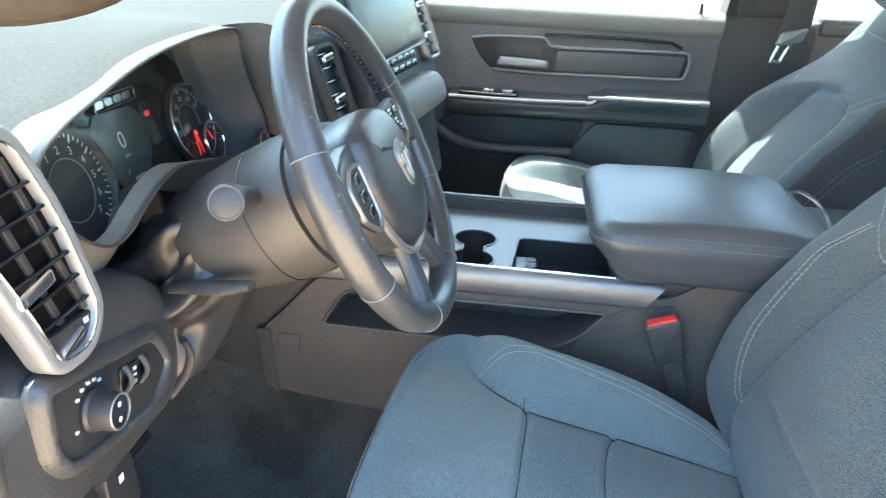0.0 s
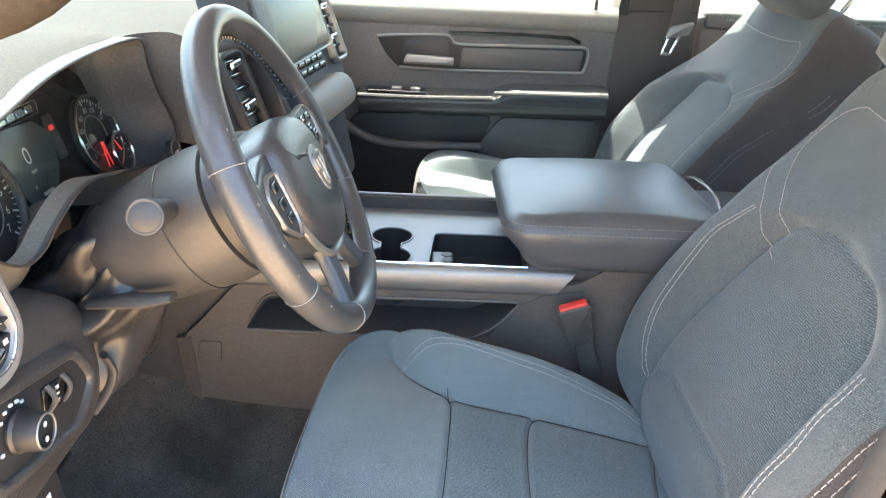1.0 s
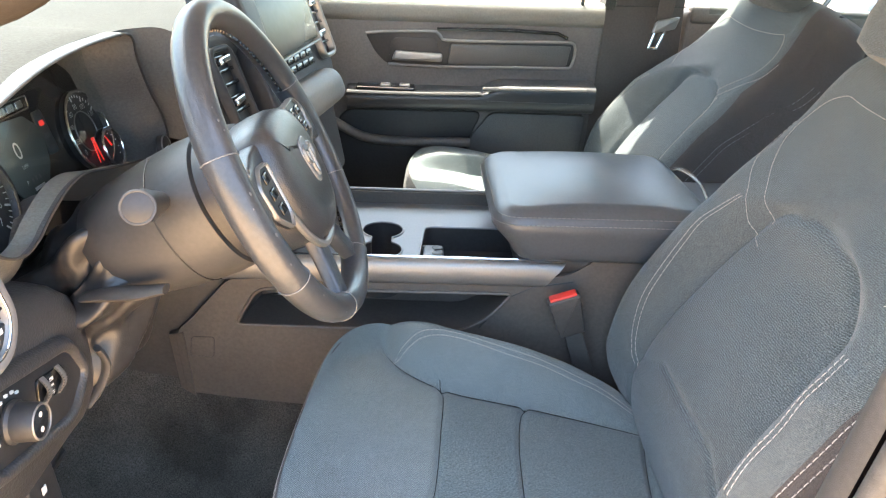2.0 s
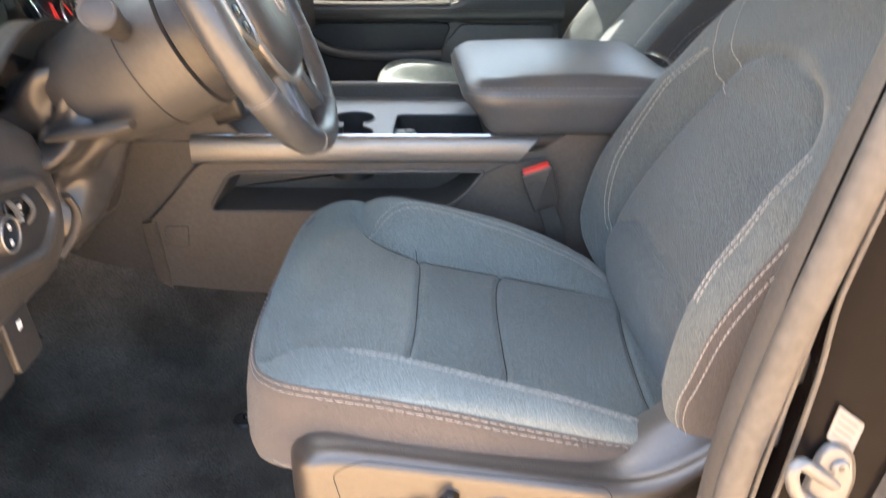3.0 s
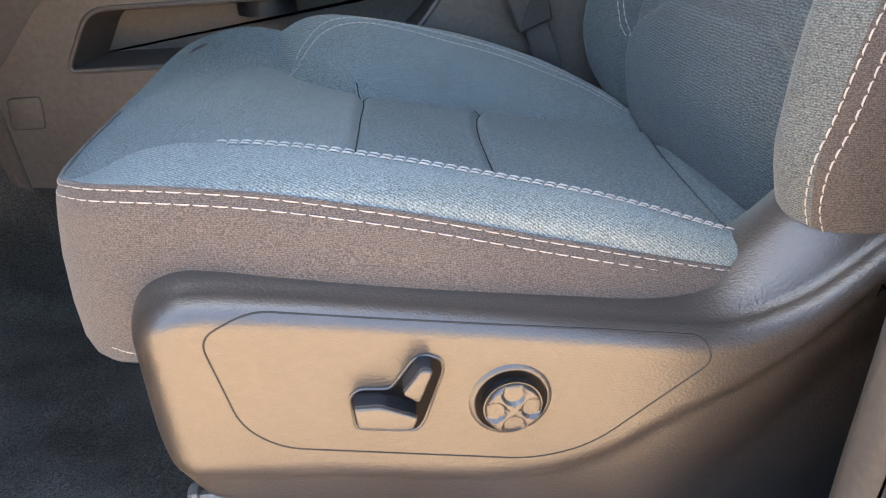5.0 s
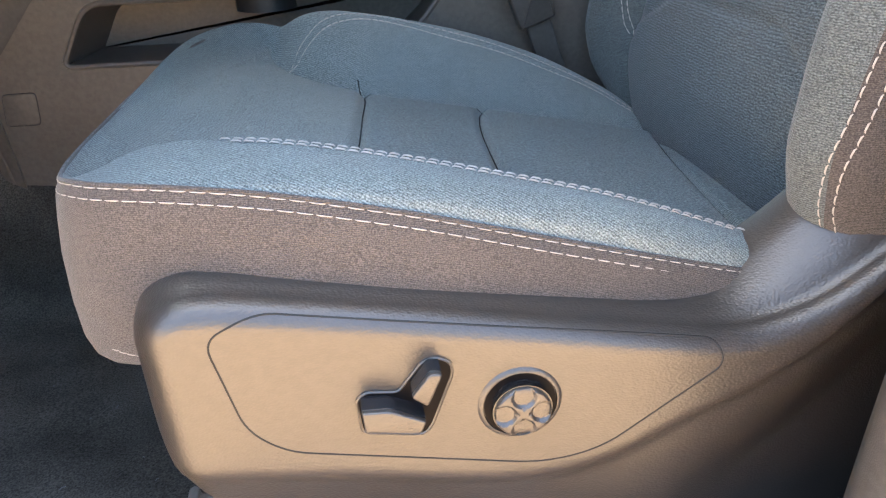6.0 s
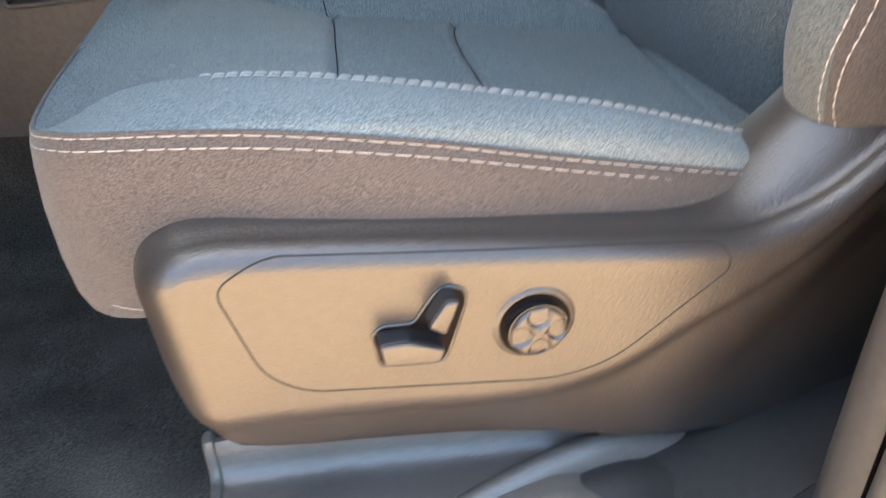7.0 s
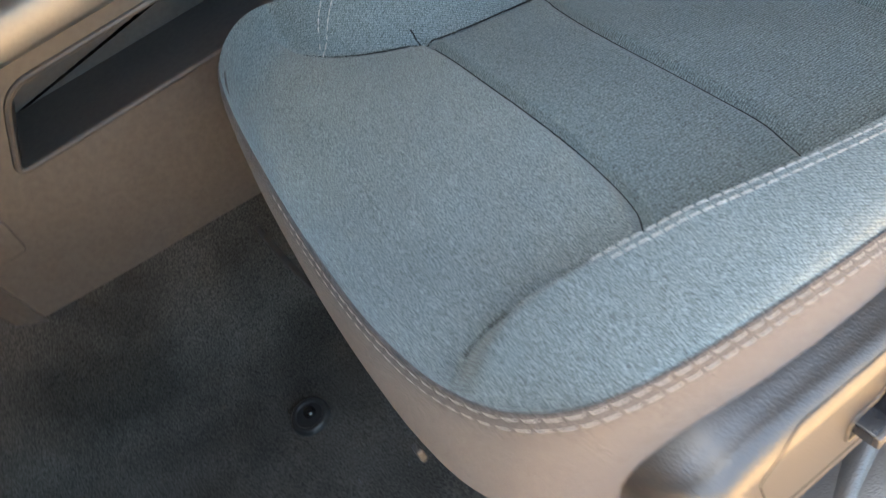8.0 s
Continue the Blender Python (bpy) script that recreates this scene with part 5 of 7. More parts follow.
part("lamp_knob", lathe([(0.021, 0.002), (0.0215, 0.005), (0.0192, 0.008), (0.0184, 0.026), (0.0178, 0.029), (0.0158, 0.0295), (0.015, 0.028), (0.001, 0.028)], axes_place(panel(-0.040, 0.004, 0), p_u, p_v, p_n), 40), DARK, dash, "black headlamp knob with a thin silver rim", angle=30)
part("knob_ring", tube([axes_place(panel(-0.040, 0.004, 0), p_u, p_v, p_n)(0.0168 * math.cos(k * math.tau / 40), 0.0168 * math.sin(k * math.tau / 40), 0.0292) for k in range(40)], 0.0012, True, 6), SILVER, dash, "thin silver ring")
part("lamp_knob_face", lathe([(0.0152, 0.0282), (0.0152, 0.0288), (0.001, 0.0288)], axes_place(panel(-0.040, 0.004, 0), p_u, p_v, p_n), 30), GLOSS, dash)
for u, v in ((-0.040, 0.011), (-0.040, -0.004)):
    part("knob_mark", lathe([(0.0028, 0.0289), (0.0028, 0.0292), (0.0018, 0.0292)], axes_place(panel(u, v, 0), p_u, p_v, p_n), 12), LIGHT_INK, dash)
for k, a in enumerate((205, 140, 118, 97, 76, 58)):
    q = (-0.040 + 0.028 * math.cos(radians(a)), 0.004 + 0.028 * math.sin(radians(a)))
    part("lamp_mark", slab([(q[0] - 0.002, q[1] - 0.0014), (q[0] + 0.002, q[1] - 0.0014), (q[0] + 0.002, q[1] + 0.0014), (q[0] - 0.002, q[1] + 0.0014)], panel, 0.0024, 0.0001), LIGHT_INK, dash, smooth=False)
part("dimmer_slot", slab(rounded([(0.008, -0.002), (0.062, -0.005), (0.062, 0.022), (0.008, 0.025)], 0.005, 3), panel, 0.0035, 0.001), GLOSS, dash)
for u in (0.018, 0.05):
    wheel_part = part("dimmer_wheel", tube([panel(u, -0.003 + 0.027 * k / 8, 0.002 + 0.0075 * math.sin(math.pi * k / 8)) for k in range(9)], 0.0068, n=8, flat=0.4), SILVER, dash, "ribbed silver dimmer wheel")
    part("wheel_ribs", joined(*[tube([panel(u - 0.0066, -0.001 + 0.023 * k / 8, 0.0045 + 0.0075 * math.sin(math.pi * (0.08 + 0.84 * k / 8))), panel(u + 0.0066, -0.001 + 0.023 * k / 8, 0.0045 + 0.0075 * math.sin(math.pi * (0.08 + 0.84 * k / 8)))], 0.0006, n=5) for k in range(9)]), DARK, wheel_part)
for k in range(3):
    part("dimmer_mark", slab([(0.031, 0.0 + 0.007 * k), (0.038, 0.0 + 0.007 * k), (0.038, 0.004 + 0.007 * k), (0.031, 0.004 + 0.007 * k)], panel, 0.0039, 0.0001), LIGHT_INK, dash, smooth=False)
# brake and bonnet releases below
for k, y in enumerate((0.575, 0.66)):
    part("release_handle", slab(rounded([(-0.03, -0.055), (0.028, -0.05), (0.034, 0.03), (-0.02, 0.036)], 0.012, 4), axes_place((-0.352 - 0.012 * k, y, 1.005 - 0.02 * k), (0, 1, -0.15), (-0.15, 0, 1), (1, 0, 0.15)), 0.012, 0.004), DARK, dash, "black release handle")
    part("release_mark", box((-0.338 - 0.012 * k, y - 0.004, 0.998 - 0.02 * k), (-0.3365 - 0.012 * k, y + 0.004, 1.008 - 0.02 * k), 0.0004), LIGHT_INK, dash)
part("bracket_pull", tube(spline([(-0.335, 0.80, 1.075), (-0.33, 0.806, 1.05), (-0.34, 0.80, 1.02), (-0.355, 0.79, 1.0)], 16), [0.009] * 16, n=8, flat=0.5), PLASTIC, dash)

# centre stack, turned a little to the driver
S_O = Vector((-0.232, 1.30, 1.27))
s_u = Vector((0.17, 0.985, 0)).normalized()
s_v = Vector((-0.32, 0.055, 0.946)).normalized()
s_n = s_u.cross(s_v)
stack = axes_place(S_O, s_u, s_v, s_n)
part("stack_body", slab(rounded([(-0.145, -0.22), (0.30, -0.22), (0.345, -0.10), (0.43, -0.03), (0.45, 0.05), (0.45, 0.2), (-0.02, 0.2), (-0.03, 0.105), (-0.145, 0.095)], 0.02, 5), axes_place(S_O - s_n * 0.05, s_u, s_v, s_n), 0.05, 0.008), DARK, dash, "black centre stack")
part("screen_surround", slab(rounded([(-0.02, -0.19), (0.05, -0.19), (0.052, 0.215), (-0.022, 0.215)], 0.012, 4), stack, 0.035, 0.008), DARK, dash, "black upright beside the screen")
screen_part = part("touch_screen", slab(rounded([(0.056, 0.042), (0.335, 0.05), (0.345, 0.215), (0.056, 0.215)], 0.008, 3), stack, 0.022, 0.002), LCD, dash, "large grey touch screen, switched off")
part("screen_edge", tube([stack(0.056, 0.036, 0.02), stack(0.338, 0.044, 0.02)], 0.0028, n=6), SILVER, screen_part, "thin silver edge under the screen")
for row in range(2):
    for k in range(7):
        u, v = 0.064 + 0.037 * k, 0.003 + 0.018 * row
        key = part("stack_button", slab(rounded([(u, v), (u + 0.03, v), (u + 0.03, v + 0.014), (u, v + 0.014)], 0.003, 3), stack, 0.003, 0.001), GLOSS, dash)
        part("button_mark", slab([(u + 0.01, v + 0.005), (u + 0.02, v + 0.005), (u + 0.02, v + 0.009), (u + 0.01, v + 0.009)], stack, 0.0034, 0.0001), INK, key, smooth=False)
for u0, low, top, mat in ((-0.135, -0.10, 0.1, DARK), (0.352, 0.0, 0.2, SILVER)):
    vl = rounded([(u0 + 0.012, low), (u0 + 0.092, low), (u0 + 0.075, top), (u0 - 0.005, top)], 0.022, 5)
    frame_part = part("stack_vent_frame", ring_geo(vl, stack, 0.009, -0.005, 0.016), mat, dash, "vertical vent frame", angle=50)
    for k in range(8):
        v = low + 0.03 + (top - low - 0.05) / 7 * k
        part("vent_slat", slab(rounded([(u0 + 0.012, v), (u0 + 0.08, v), (u0 + 0.078, v + 0.006), (u0 + 0.01, v + 0.006)], 0.001, 2), stack, 0.008, 0.001), GLOSS, frame_part)
    for v in ((0.11, 0.045) if u0 > 0 else (0.07, 0.005)):
        part("vent_tab", slab(rounded([(u0 + 0.022, v), (u0 + 0.062, v + 0.002), (u0 + 0.062, v + 0.015), (u0 + 0.022, v + 0.013)], 0.004, 3), stack, 0.015, 0.003), CHROME, frame_part, "chrome vent tab")
        part("tab_insert", slab(rounded([(u0 + 0.029, v + 0.004), (u0 + 0.056, v + 0.0055), (u0 + 0.056, v + 0.011), (u0 + 0.029, v + 0.0095)], 0.0015, 2), stack, 0.0158, 0.0006), DARK, frame_part)
# padded shelf under the screen, its sunlight put into the pale vinyl
rows = []
for j in range(31):
    u = 0.056 + 0.335 * j / 30
    end = math.sqrt(max(0.0, 1 - max(0.0, (j / 30 - 0.72) / 0.28) ** 2)) * smooth(0.0, 0.06, j / 30)
    rows.append(spline([stack(u, -0.055 + (v + 0.055) * (0.35 + 0.65 * end), h * (0.15 + 0.85 * end) - 0.02 * (1 - end)) for v, h in ((-0.012, -0.01), (-0.014, 0.022), (-0.028, 0.04), (-0.052, 0.046), (-0.08, 0.038), (-0.1, -0.02))], 20))
part("lower_pad", loft(rows, caps=False, closed=False), SUNLIT_VINYL, dash, "soft grey padded shelf below the screen, coloured paler as if sunlit", angle=80)
# padded flank between the cluster hood and the stack
rows = []
for (y, z), v in zip(((1.086, 1.402), (1.104, 1.372), (1.126, 1.335), (1.152, 1.302), (1.184, 1.268), (1.207, 1.236), (1.214, 1.212)), (0.118, 0.1, 0.07, 0.03, -0.01, -0.05, -0.09)):
    a, b = Vector((-0.374 - 0.06 * (1.3 - z), y, z)), stack(-0.142, v, -0.004)
    rows.append(spline([a + Vector((-0.012, 0, 0)), a + Vector((0.004, 0.012, 0.003)), a.lerp(b, 0.45) + Vector((0.012, 0, 0.012)), b + Vector((0.0, -0.006, 0)), b + Vector((-0.03, 0.004, 0))], 24))
# flank shares the hood's paler colour, which stands for light falling on it
part("hood_flank", loft([[Vector(p) for p in r] for r in zip(*[spline(c, 25) for c in zip(*rows)])], caps=False, closed=False), HOOD_LIT, dash, "grained pad beside the cluster hood in the same lit colour", angle=80)
# passenger side fascia and lower pad
rows = []
for j in range(31):
    y = 1.62 + 0.66 * j / 30
    rows.append(spline([Vector((-0.30, y, 1.37)), Vector((-0.262, y, 1.33)), Vector((-0.275, y, 1.25)), Vector((-0.235, y, 1.2)), Vector((-0.225, y, 1.13)), Vector((-0.26, y, 1.02)), Vector((-0.36, y, 0.95)), Vector((-0.6, y, 0.93))], 40))
part("fascia", loft(rows, caps=False, closed=False), VINYL, dash, "grey passenger fascia and glovebox", angle=60)
part("fascia_strip", tube([Vector((-0.262, 1.64 + 0.62 * k / 20, 1.28)) for k in range(21)], 0.006, n=8), SILVER, dash)
part("stack_foot", box((-0.62, NEAR + 0.02, 0.95), (-0.27, FAR - 0.02, 1.06), 0.02), DARK, dash)


# steering wheel and column
W_C, W_R, W_T = Vector((-0.112, 0.868, 1.293)), 0.1835, radians(26)
w_n = Vector((math.cos(W_T), 0, math.sin(W_T)))
w_v = Vector((-math.sin(W_T), 0, math.cos(W_T)))
w_u = Vector((0, 1, 0))
wheel_at = axes_place(W_C, w_u, w_v, w_n)
wheel = thing("steering_wheel", W_C, "black leather steering wheel with chipped, worn rim", "steering wheel")


def rim(a0, a1, mat, name, label="", n=64, thick=1.0):
    loops = []
    for k in range(n + 1):
        a = a0 + (a1 - a0) * k / n
        c, s = math.cos(a), math.sin(a)
        flat_bottom = 1.0 - 0.015 * smooth(-0.7, -1.0, s)
        r1, r2 = 0.0165 * thick, 0.0185 * thick
        if abs(s) < 0.35:
            r1 *= 1.06
        loops.append([wheel_at((W_R * flat_bottom + r1 * math.cos(b)) * c, (W_R * flat_bottom + r1 * math.cos(b)) * s, r2 * math.sin(b)) for b in [math.tau * i / 18 for i in range(18)]])
    part(name, loft(loops, caps=abs(a1 - a0) < 6.2), mat, wheel, label, angle=60)


spans = [(20, 160), (160, 205), (205, 245), (245, 295), (295, 335), (335, 380)]
for a, b in spans:
    rim(radians(a + 0.25), radians(b - 0.25), LEATHER, "rim_cover", "worn black leather rim cover", n=max(12, (b - a) // 3))
rim(0, math.tau, DARK, "rim_core", n=96, thick=0.97)
# lacing along the inner side of the rim
for a0, a1 in ((20, 155), (205, 243), (297, 335)):
    pts = [wheel_at((W_R - 0.0172) * math.cos(radians(a)), (W_R - 0.0172) * math.sin(radians(a)), -0.004) for a in [a0 + (a1 - a0) * k / 40 for k in range(41)]]
    part("lacing", dashes(pts, lambda p: (W_C - p), 0.006, 0.003, 0.002, 0.0015), GLOSS, wheel)
# chips in the leather
for a, b, s in ((172, 60, 0.0018), (176, 45, 0.0011), (186, 70, 0.002), (196, 50, 0.0012), (215, 65, 0.0015), (224, 95, 0.0011), (167, 100, 0.001), (234, 55, 0.0011), (150, 62, 0.0016), (153, 70, 0.0009), (146, 55, 0.0008)):
    q, h = radians(a), radians(b)
    c = wheel_at((W_R + 0.0167 * math.cos(h)) * math.cos(q), (W_R + 0.0167 * math.cos(h)) * math.sin(q), 0.0187 * math.sin(h))
    o = (c - wheel_at(W_R * math.cos(q), W_R * math.sin(q), 0)).normalized()
    e = o.cross(w_n).normalized()
    f = o.cross(e)
    part("worn_chip", loft([[c + e * s * math.cos(t) * (1 + 0.3 * math.sin(3 * t)) + f * s * 0.6 * math.sin(t) + o * z for t in [math.tau * i / 8 for i in range(8)]] for z in (-0.0005, 0.0004)]), WHITE, wheel, "pale chip in the leather")
# airbag hub
hub_loop = spline([(-0.078, 0.03), (-0.06, 0.052), (0.0, 0.058), (0.042, 0.051), (0.066, 0.03), (0.076, -0.008), (0.064, -0.055), (0.036, -0.083), (0.0, -0.09), (-0.036, -0.083), (-0.064, -0.055), (-0.08, -0.01)], 72, closed=True)
hub_loop = [Vector((p[0] * 1.12, p[1] * 1.1)) for p in hub_loop]
rows = []
if sum(a.x * b.y - b.x * a.y for a, b in zip(hub_loop, hub_loop[1:] + hub_loop[:1])) < 0:
    hub_loop.reverse()
for d, h in ((0.004, -0.05), (0.0, -0.02), (0.0, 0.0), (0.003, 0.012), (0.010, 0.021), (0.022, 0.026), (0.038, 0.029)):
    rows.append([wheel_at(p.x, p.y, h) for p in inset(hub_loop, d)])
part("airbag_cover", loft(rows), VINYL_SOFT, wheel, "smooth dark grey airbag cover", angle=60)
em = axes_place(wheel_at(0.0, -0.008, 0.0285), w_u, w_v, w_n)
emblem = part("emblem", slab(rounded([(-0.021, 0.012), (-0.012, 0.028), (0.012, 0.028), (0.021, 0.012), (0.012, -0.022), (0.0, -0.03), (-0.012, -0.022)], 0.006, 4), em, 0.003, 0.0015), DECK, wheel, "shield-shaped grey emblem plate")
shape = [spline([(-0.006, 0.018, 0), (-0.016, 0.016, 0), (-0.017, 0.004, 0), (-0.010, -0.002, 0)], 14), spline([(0.006, 0.018, 0), (0.016, 0.016, 0), (0.017, 0.004, 0), (0.010, -0.002, 0)], 14), spline([(-0.007, 0.012, 0), (-0.006, -0.01, 0), (0.0, -0.02, 0), (0.006, -0.01, 0), (0.007, 0.012, 0)], 18)]
for line in shape:
    part("emblem_relief", tube([em(p.x, p.y, 0.004) for p in line], 0.0024, n=8), SILVER, emblem, "bright metal relief")
# spokes
for s in (-1, 1):
    sp = [[(0.06, 0.05, -0.004), (0.06, -0.022, -0.004)], [(0.11, 0.046, -0.003), (0.11, -0.018, -0.003)], [(0.15, 0.036, -0.001), (0.15, -0.014, -0.001)], [(W_R - 0.006, 0.034, 0.0), (W_R - 0.006, -0.026, 0.0)]]
    loops = []
    for (u, v1, h), (_, v0, _) in sp:
        loop = rounded([(v0, -0.011), (v1, -0.011), (v1, 0.011), (v0, 0.011)], 0.006, 4)
        loops.append([wheel_at(s * u, q.x, h + q.y) for q in loop])
    part("spoke", loft(loops), VINYL_SOFT, wheel, angle=50)
    pad = rounded([(0.066 * s, 0.05), (0.128 * s, 0.05), (0.152 * s, 0.03), (0.146 * s, -0.004), (0.094 * s, -0.022), (0.08 * s, -0.006)], 0.008, 4)
    if s < 0:
        pad = rounded([(-0.09, 0.03), (-0.126, 0.034), (-0.15, 0.018), (-0.146, -0.02), (-0.112, -0.045), (-0.094, -0.03)], 0.008, 4)
    pad_part = part("control_pad", slab(pad, axes_place(wheel_at(0, 0, 0.004), w_u, w_v, w_n), 0.006, 0.002), DARK, wheel, "black switch pad")
    part("pad_trim", ring_geo(pad, axes_place(wheel_at(0, 0, 0.004), w_u, w_v, w_n), 0.0045, 0.0, 0.009), SILVER, wheel, "satin silver switch trim", angle=50)
    for u, v in ((0.094, 0.034), (0.124, 0.032), (0.1, 0.002), (0.126, 0.008), (0.111, 0.019)) if s > 0 else ((0.115, 0.018), (0.118, 0.0), (0.115, -0.018)):
        part("switch_key", slab(rounded([(s * u - 0.009, v - 0.006), (s * u + 0.009, v - 0.006), (s * u + 0.009, v + 0.006), (s * u - 0.009, v + 0.006)], 0.002, 2), axes_place(wheel_at(0, 0, 0.004), w_u, w_v, w_n), 0.0085, 0.0015), GLOSS, pad_part)
        if s > 0:
            part("key_mark", slab([(s * u - 0.004, v - 0.0012), (s * u + 0.004, v - 0.0012), (s * u + 0.004, v + 0.0012), (s * u - 0.004, v + 0.0012)], axes_place(wheel_at(0, 0, 0.004), w_u, w_v, w_n), 0.0089, 0.0001), LIGHT_INK, pad_part, smooth=False)
    part("rear_switch", slab(rounded([(s * 0.088, -0.012), (s * 0.11, -0.012), (s * 0.11, 0.035), (s * 0.088, 0.035)], 0.006, 3), axes_place(wheel_at(0, 0, -0.03), w_u, w_v, -w_n), 0.01, 0.003), SILVER, wheel, "grey rear audio switch")
for s in (-1, 1):
    loops = []
    for t in [k / 8 for k in range(9)]:
        u = s * (0.030 + 0.042 * t * t)
        v = -0.06 - (W_R - 0.072) * t
        loop = rounded([(-0.016, -0.009), (0.016, -0.009), (0.016, 0.009), (-0.016, 0.009)], 0.006, 4)
        loops.append([wheel_at(u + q.x, v, -0.006 + 0.006 * t + q.y) for q in loop])
    part("lower_spoke", loft(loops), LEATHER, wheel, angle=50)
trim_line = [p for p in inset(hub_loop, -0.005) if p.y < -0.012]
trim_line.sort(key=lambda p: math.atan2(p.x, -p.y))
part("lower_trim", tube([wheel_at(p.x, p.y, 0.006) for p in trim_line], 0.0048, n=8), SILVER, wheel, "satin silver trim under the airbag cover")
for a in (20, 160, 205, 245, 295, 335):
    q = radians(a)
    rr = W_R * (1.0 - 0.015 * smooth(-0.7, -1.0, math.sin(q)))
    part("rim_seam", tube([wheel_at((rr + 0.0172 * math.cos(b)) * math.cos(q), (rr + 0.0172 * math.cos(b)) * math.sin(q), 0.0189 * math.sin(b)) for b in [math.tau * i / 24 for i in range(24)]], 0.0006, True, 6), DARK_THREAD, wheel, "thread seam round the rim")

# column shroud
column = thing("steering_column", W_C - w_n * 0.15, "dark grey steering column shroud with stalk and gaiter", "steering column")
col_at = axes_place(W_C - w_n * 0.04, w_u, w_v, -w_n)


def shroud(rows, n=48):
    out = []
    for h, ru, up, dn in rows:
        out.append([col_at(ru * math.cos(k * math.tau / n), (up if math.sin(k * math.tau / n) > 0 else dn) * math.sin(k * math.tau / n), h) for k in range(n)])
    return loft(out)


part("hub_collar", shroud([(-0.012, 0.066, 0.055, 0.072), (0.0, 0.08, 0.066, 0.088), (0.02, 0.085, 0.07, 0.093), (0.036, 0.085, 0.07, 0.093)]), DARK, column, angle=50)
part("shroud", shroud([(0.038, 0.08, 0.066, 0.088), (0.04, 0.088, 0.072, 0.096), (0.07, 0.089, 0.073, 0.098), (0.12, 0.084, 0.069, 0.094), (0.17, 0.076, 0.062, 0.085), (0.2, 0.066, 0.054, 0.075), (0.21, 0.05, 0.04, 0.06)]), SHROUD, column, "grey plastic column shroud", angle=50)
part("shroud_joint", tube([col_at(0.0875 * math.cos(radians(a)), (0.072 if a < 180 else 0.0965) * math.sin(radians(a)), 0.095) for a in range(100, 262, 6)], 0.001, n=6), DARK, column)
stalk_end = Vector((-0.215, 0.682, 1.306))
root = Vector((-0.235, 0.79, 1.27))
way = (stalk_end - root).normalized()
part("stalk", tube([root, root.lerp(stalk_end, 0.5), root.lerp(stalk_end, 0.8)], [0.012, 0.0145, 0.0158], n=16), DARK, column, "black indicator stalk")
part("stalk_end", lathe([(0.0155, -0.034), (0.0168, -0.028), (0.017, -0.004), (0.0172, 0.0), (0.0166, 0.003), (0.0148, 0.0042), (0.001, 0.0045)], axes_place(stalk_end, *(lambda e: (e, way.cross(e), way))(way.orthogonal().normalized())), 32), DARK, column, "round grey stalk button", angle=35)
part("stalk_rim", tube([axes_place(stalk_end, *(lambda e: (e, way.cross(e), way))(way.orthogonal().normalized()))(0.0158 * math.cos(k * math.tau / 36), 0.0158 * math.sin(k * math.tau / 36), 0.0035) for k in range(36)], 0.0015, True, 8), SHROUD, column, "black rim of the stalk button")
# tilt lever
lv = spline([(-0.335, 0.79, 1.15), (-0.30, 0.785, 1.158), (-0.265, 0.78, 1.163), (-0.235, 0.778, 1.17)], 18)
part("tilt_lever", tube(lv, [0.011 + 0.005 * math.sin(math.pi * k / 17) for k in range(18)], n=10, flat=0.45), PLASTIC, column, "grey tilt lever")
# soft gaiter with folds
rows = []
for j in range(90):
    t = j / 89
    axis = (W_C - w_n * 0.185).lerp(Vector((-0.42, 0.872, 1.10)), t) - Vector((0, 0, 0.02 * smooth(0.1, 0.5, t)))
    row = []
    for k in range(150):
        a = k * math.tau / 150
        p = Vector((math.cos(a) * 1.5 + 1.1 * t, math.sin(a) * 1.5, t * 1.6))
        fold = 0.012 * math.sin(7 * a + 5.0 * t + 3.5 * noise.noise(p * 0.9)) + noise.noise(p * 1.4) * 0.026 + noise.noise(p * 3.1) * 0.008
        sag = 0.025 * smooth(0.2, 0.8, t) * max(0.0, -math.sin(a))
        r = 0.064 + (0.034 if math.sin(a) < 0.2 else 0.012) * t + fold * smooth(0.0, 0.3, t) + sag
        row.append(axis + w_u * math.cos(a) * r + w_v * math.sin(a) * r * 0.95)
    rows.append(row)
part("gaiter", loft(rows, caps=False), GAITER, column, "crumpled soft black vinyl gaiter", angle=80)


# passenger door
DY = 2.23
pdoor = thing("passenger_door", (0.15, DY, 0.62), "closed dark grey door panel with silver trim and handle", "door")
dplace = axes_place((0, DY, 0), (1, 0, 0), (0, 0, 1), (0, -1, 0))
door_loop = rounded([(-0.62, 0.60), (0.53, 0.60), (0.56, 0.95), (0.575, 1.30), (0.575, 1.345), (-0.62, 1.33)], 0.03, 5)
part("panel", slab(door_loop, axes_place((0, DY + 0.06, 0), (1, 0, 0), (0, 0, 1), (0, -1, 0)), 0.06, 0.008), DOOR, pdoor, "dark grey moulded door panel")
rows = []
for d, z in ((0.02, 1.275), (0.0, 1.283), (-0.012, 1.30), (-0.012, 1.325), (-0.004, 1.342), (0.015, 1.348), (0.05, 1.348)):
    rows.append([Vector((-0.62 + 1.19 * k / 30, DY + d, z + 0.004 * k / 30)) for k in range(31)])
# part of the rail's sunlight is painted by this paler vinyl
part("top_rail", loft(rows, caps=False, closed=False), SUNLIT_VINYL, pdoor, "soft top rail, sunlight put into its pale colour", angle=50)


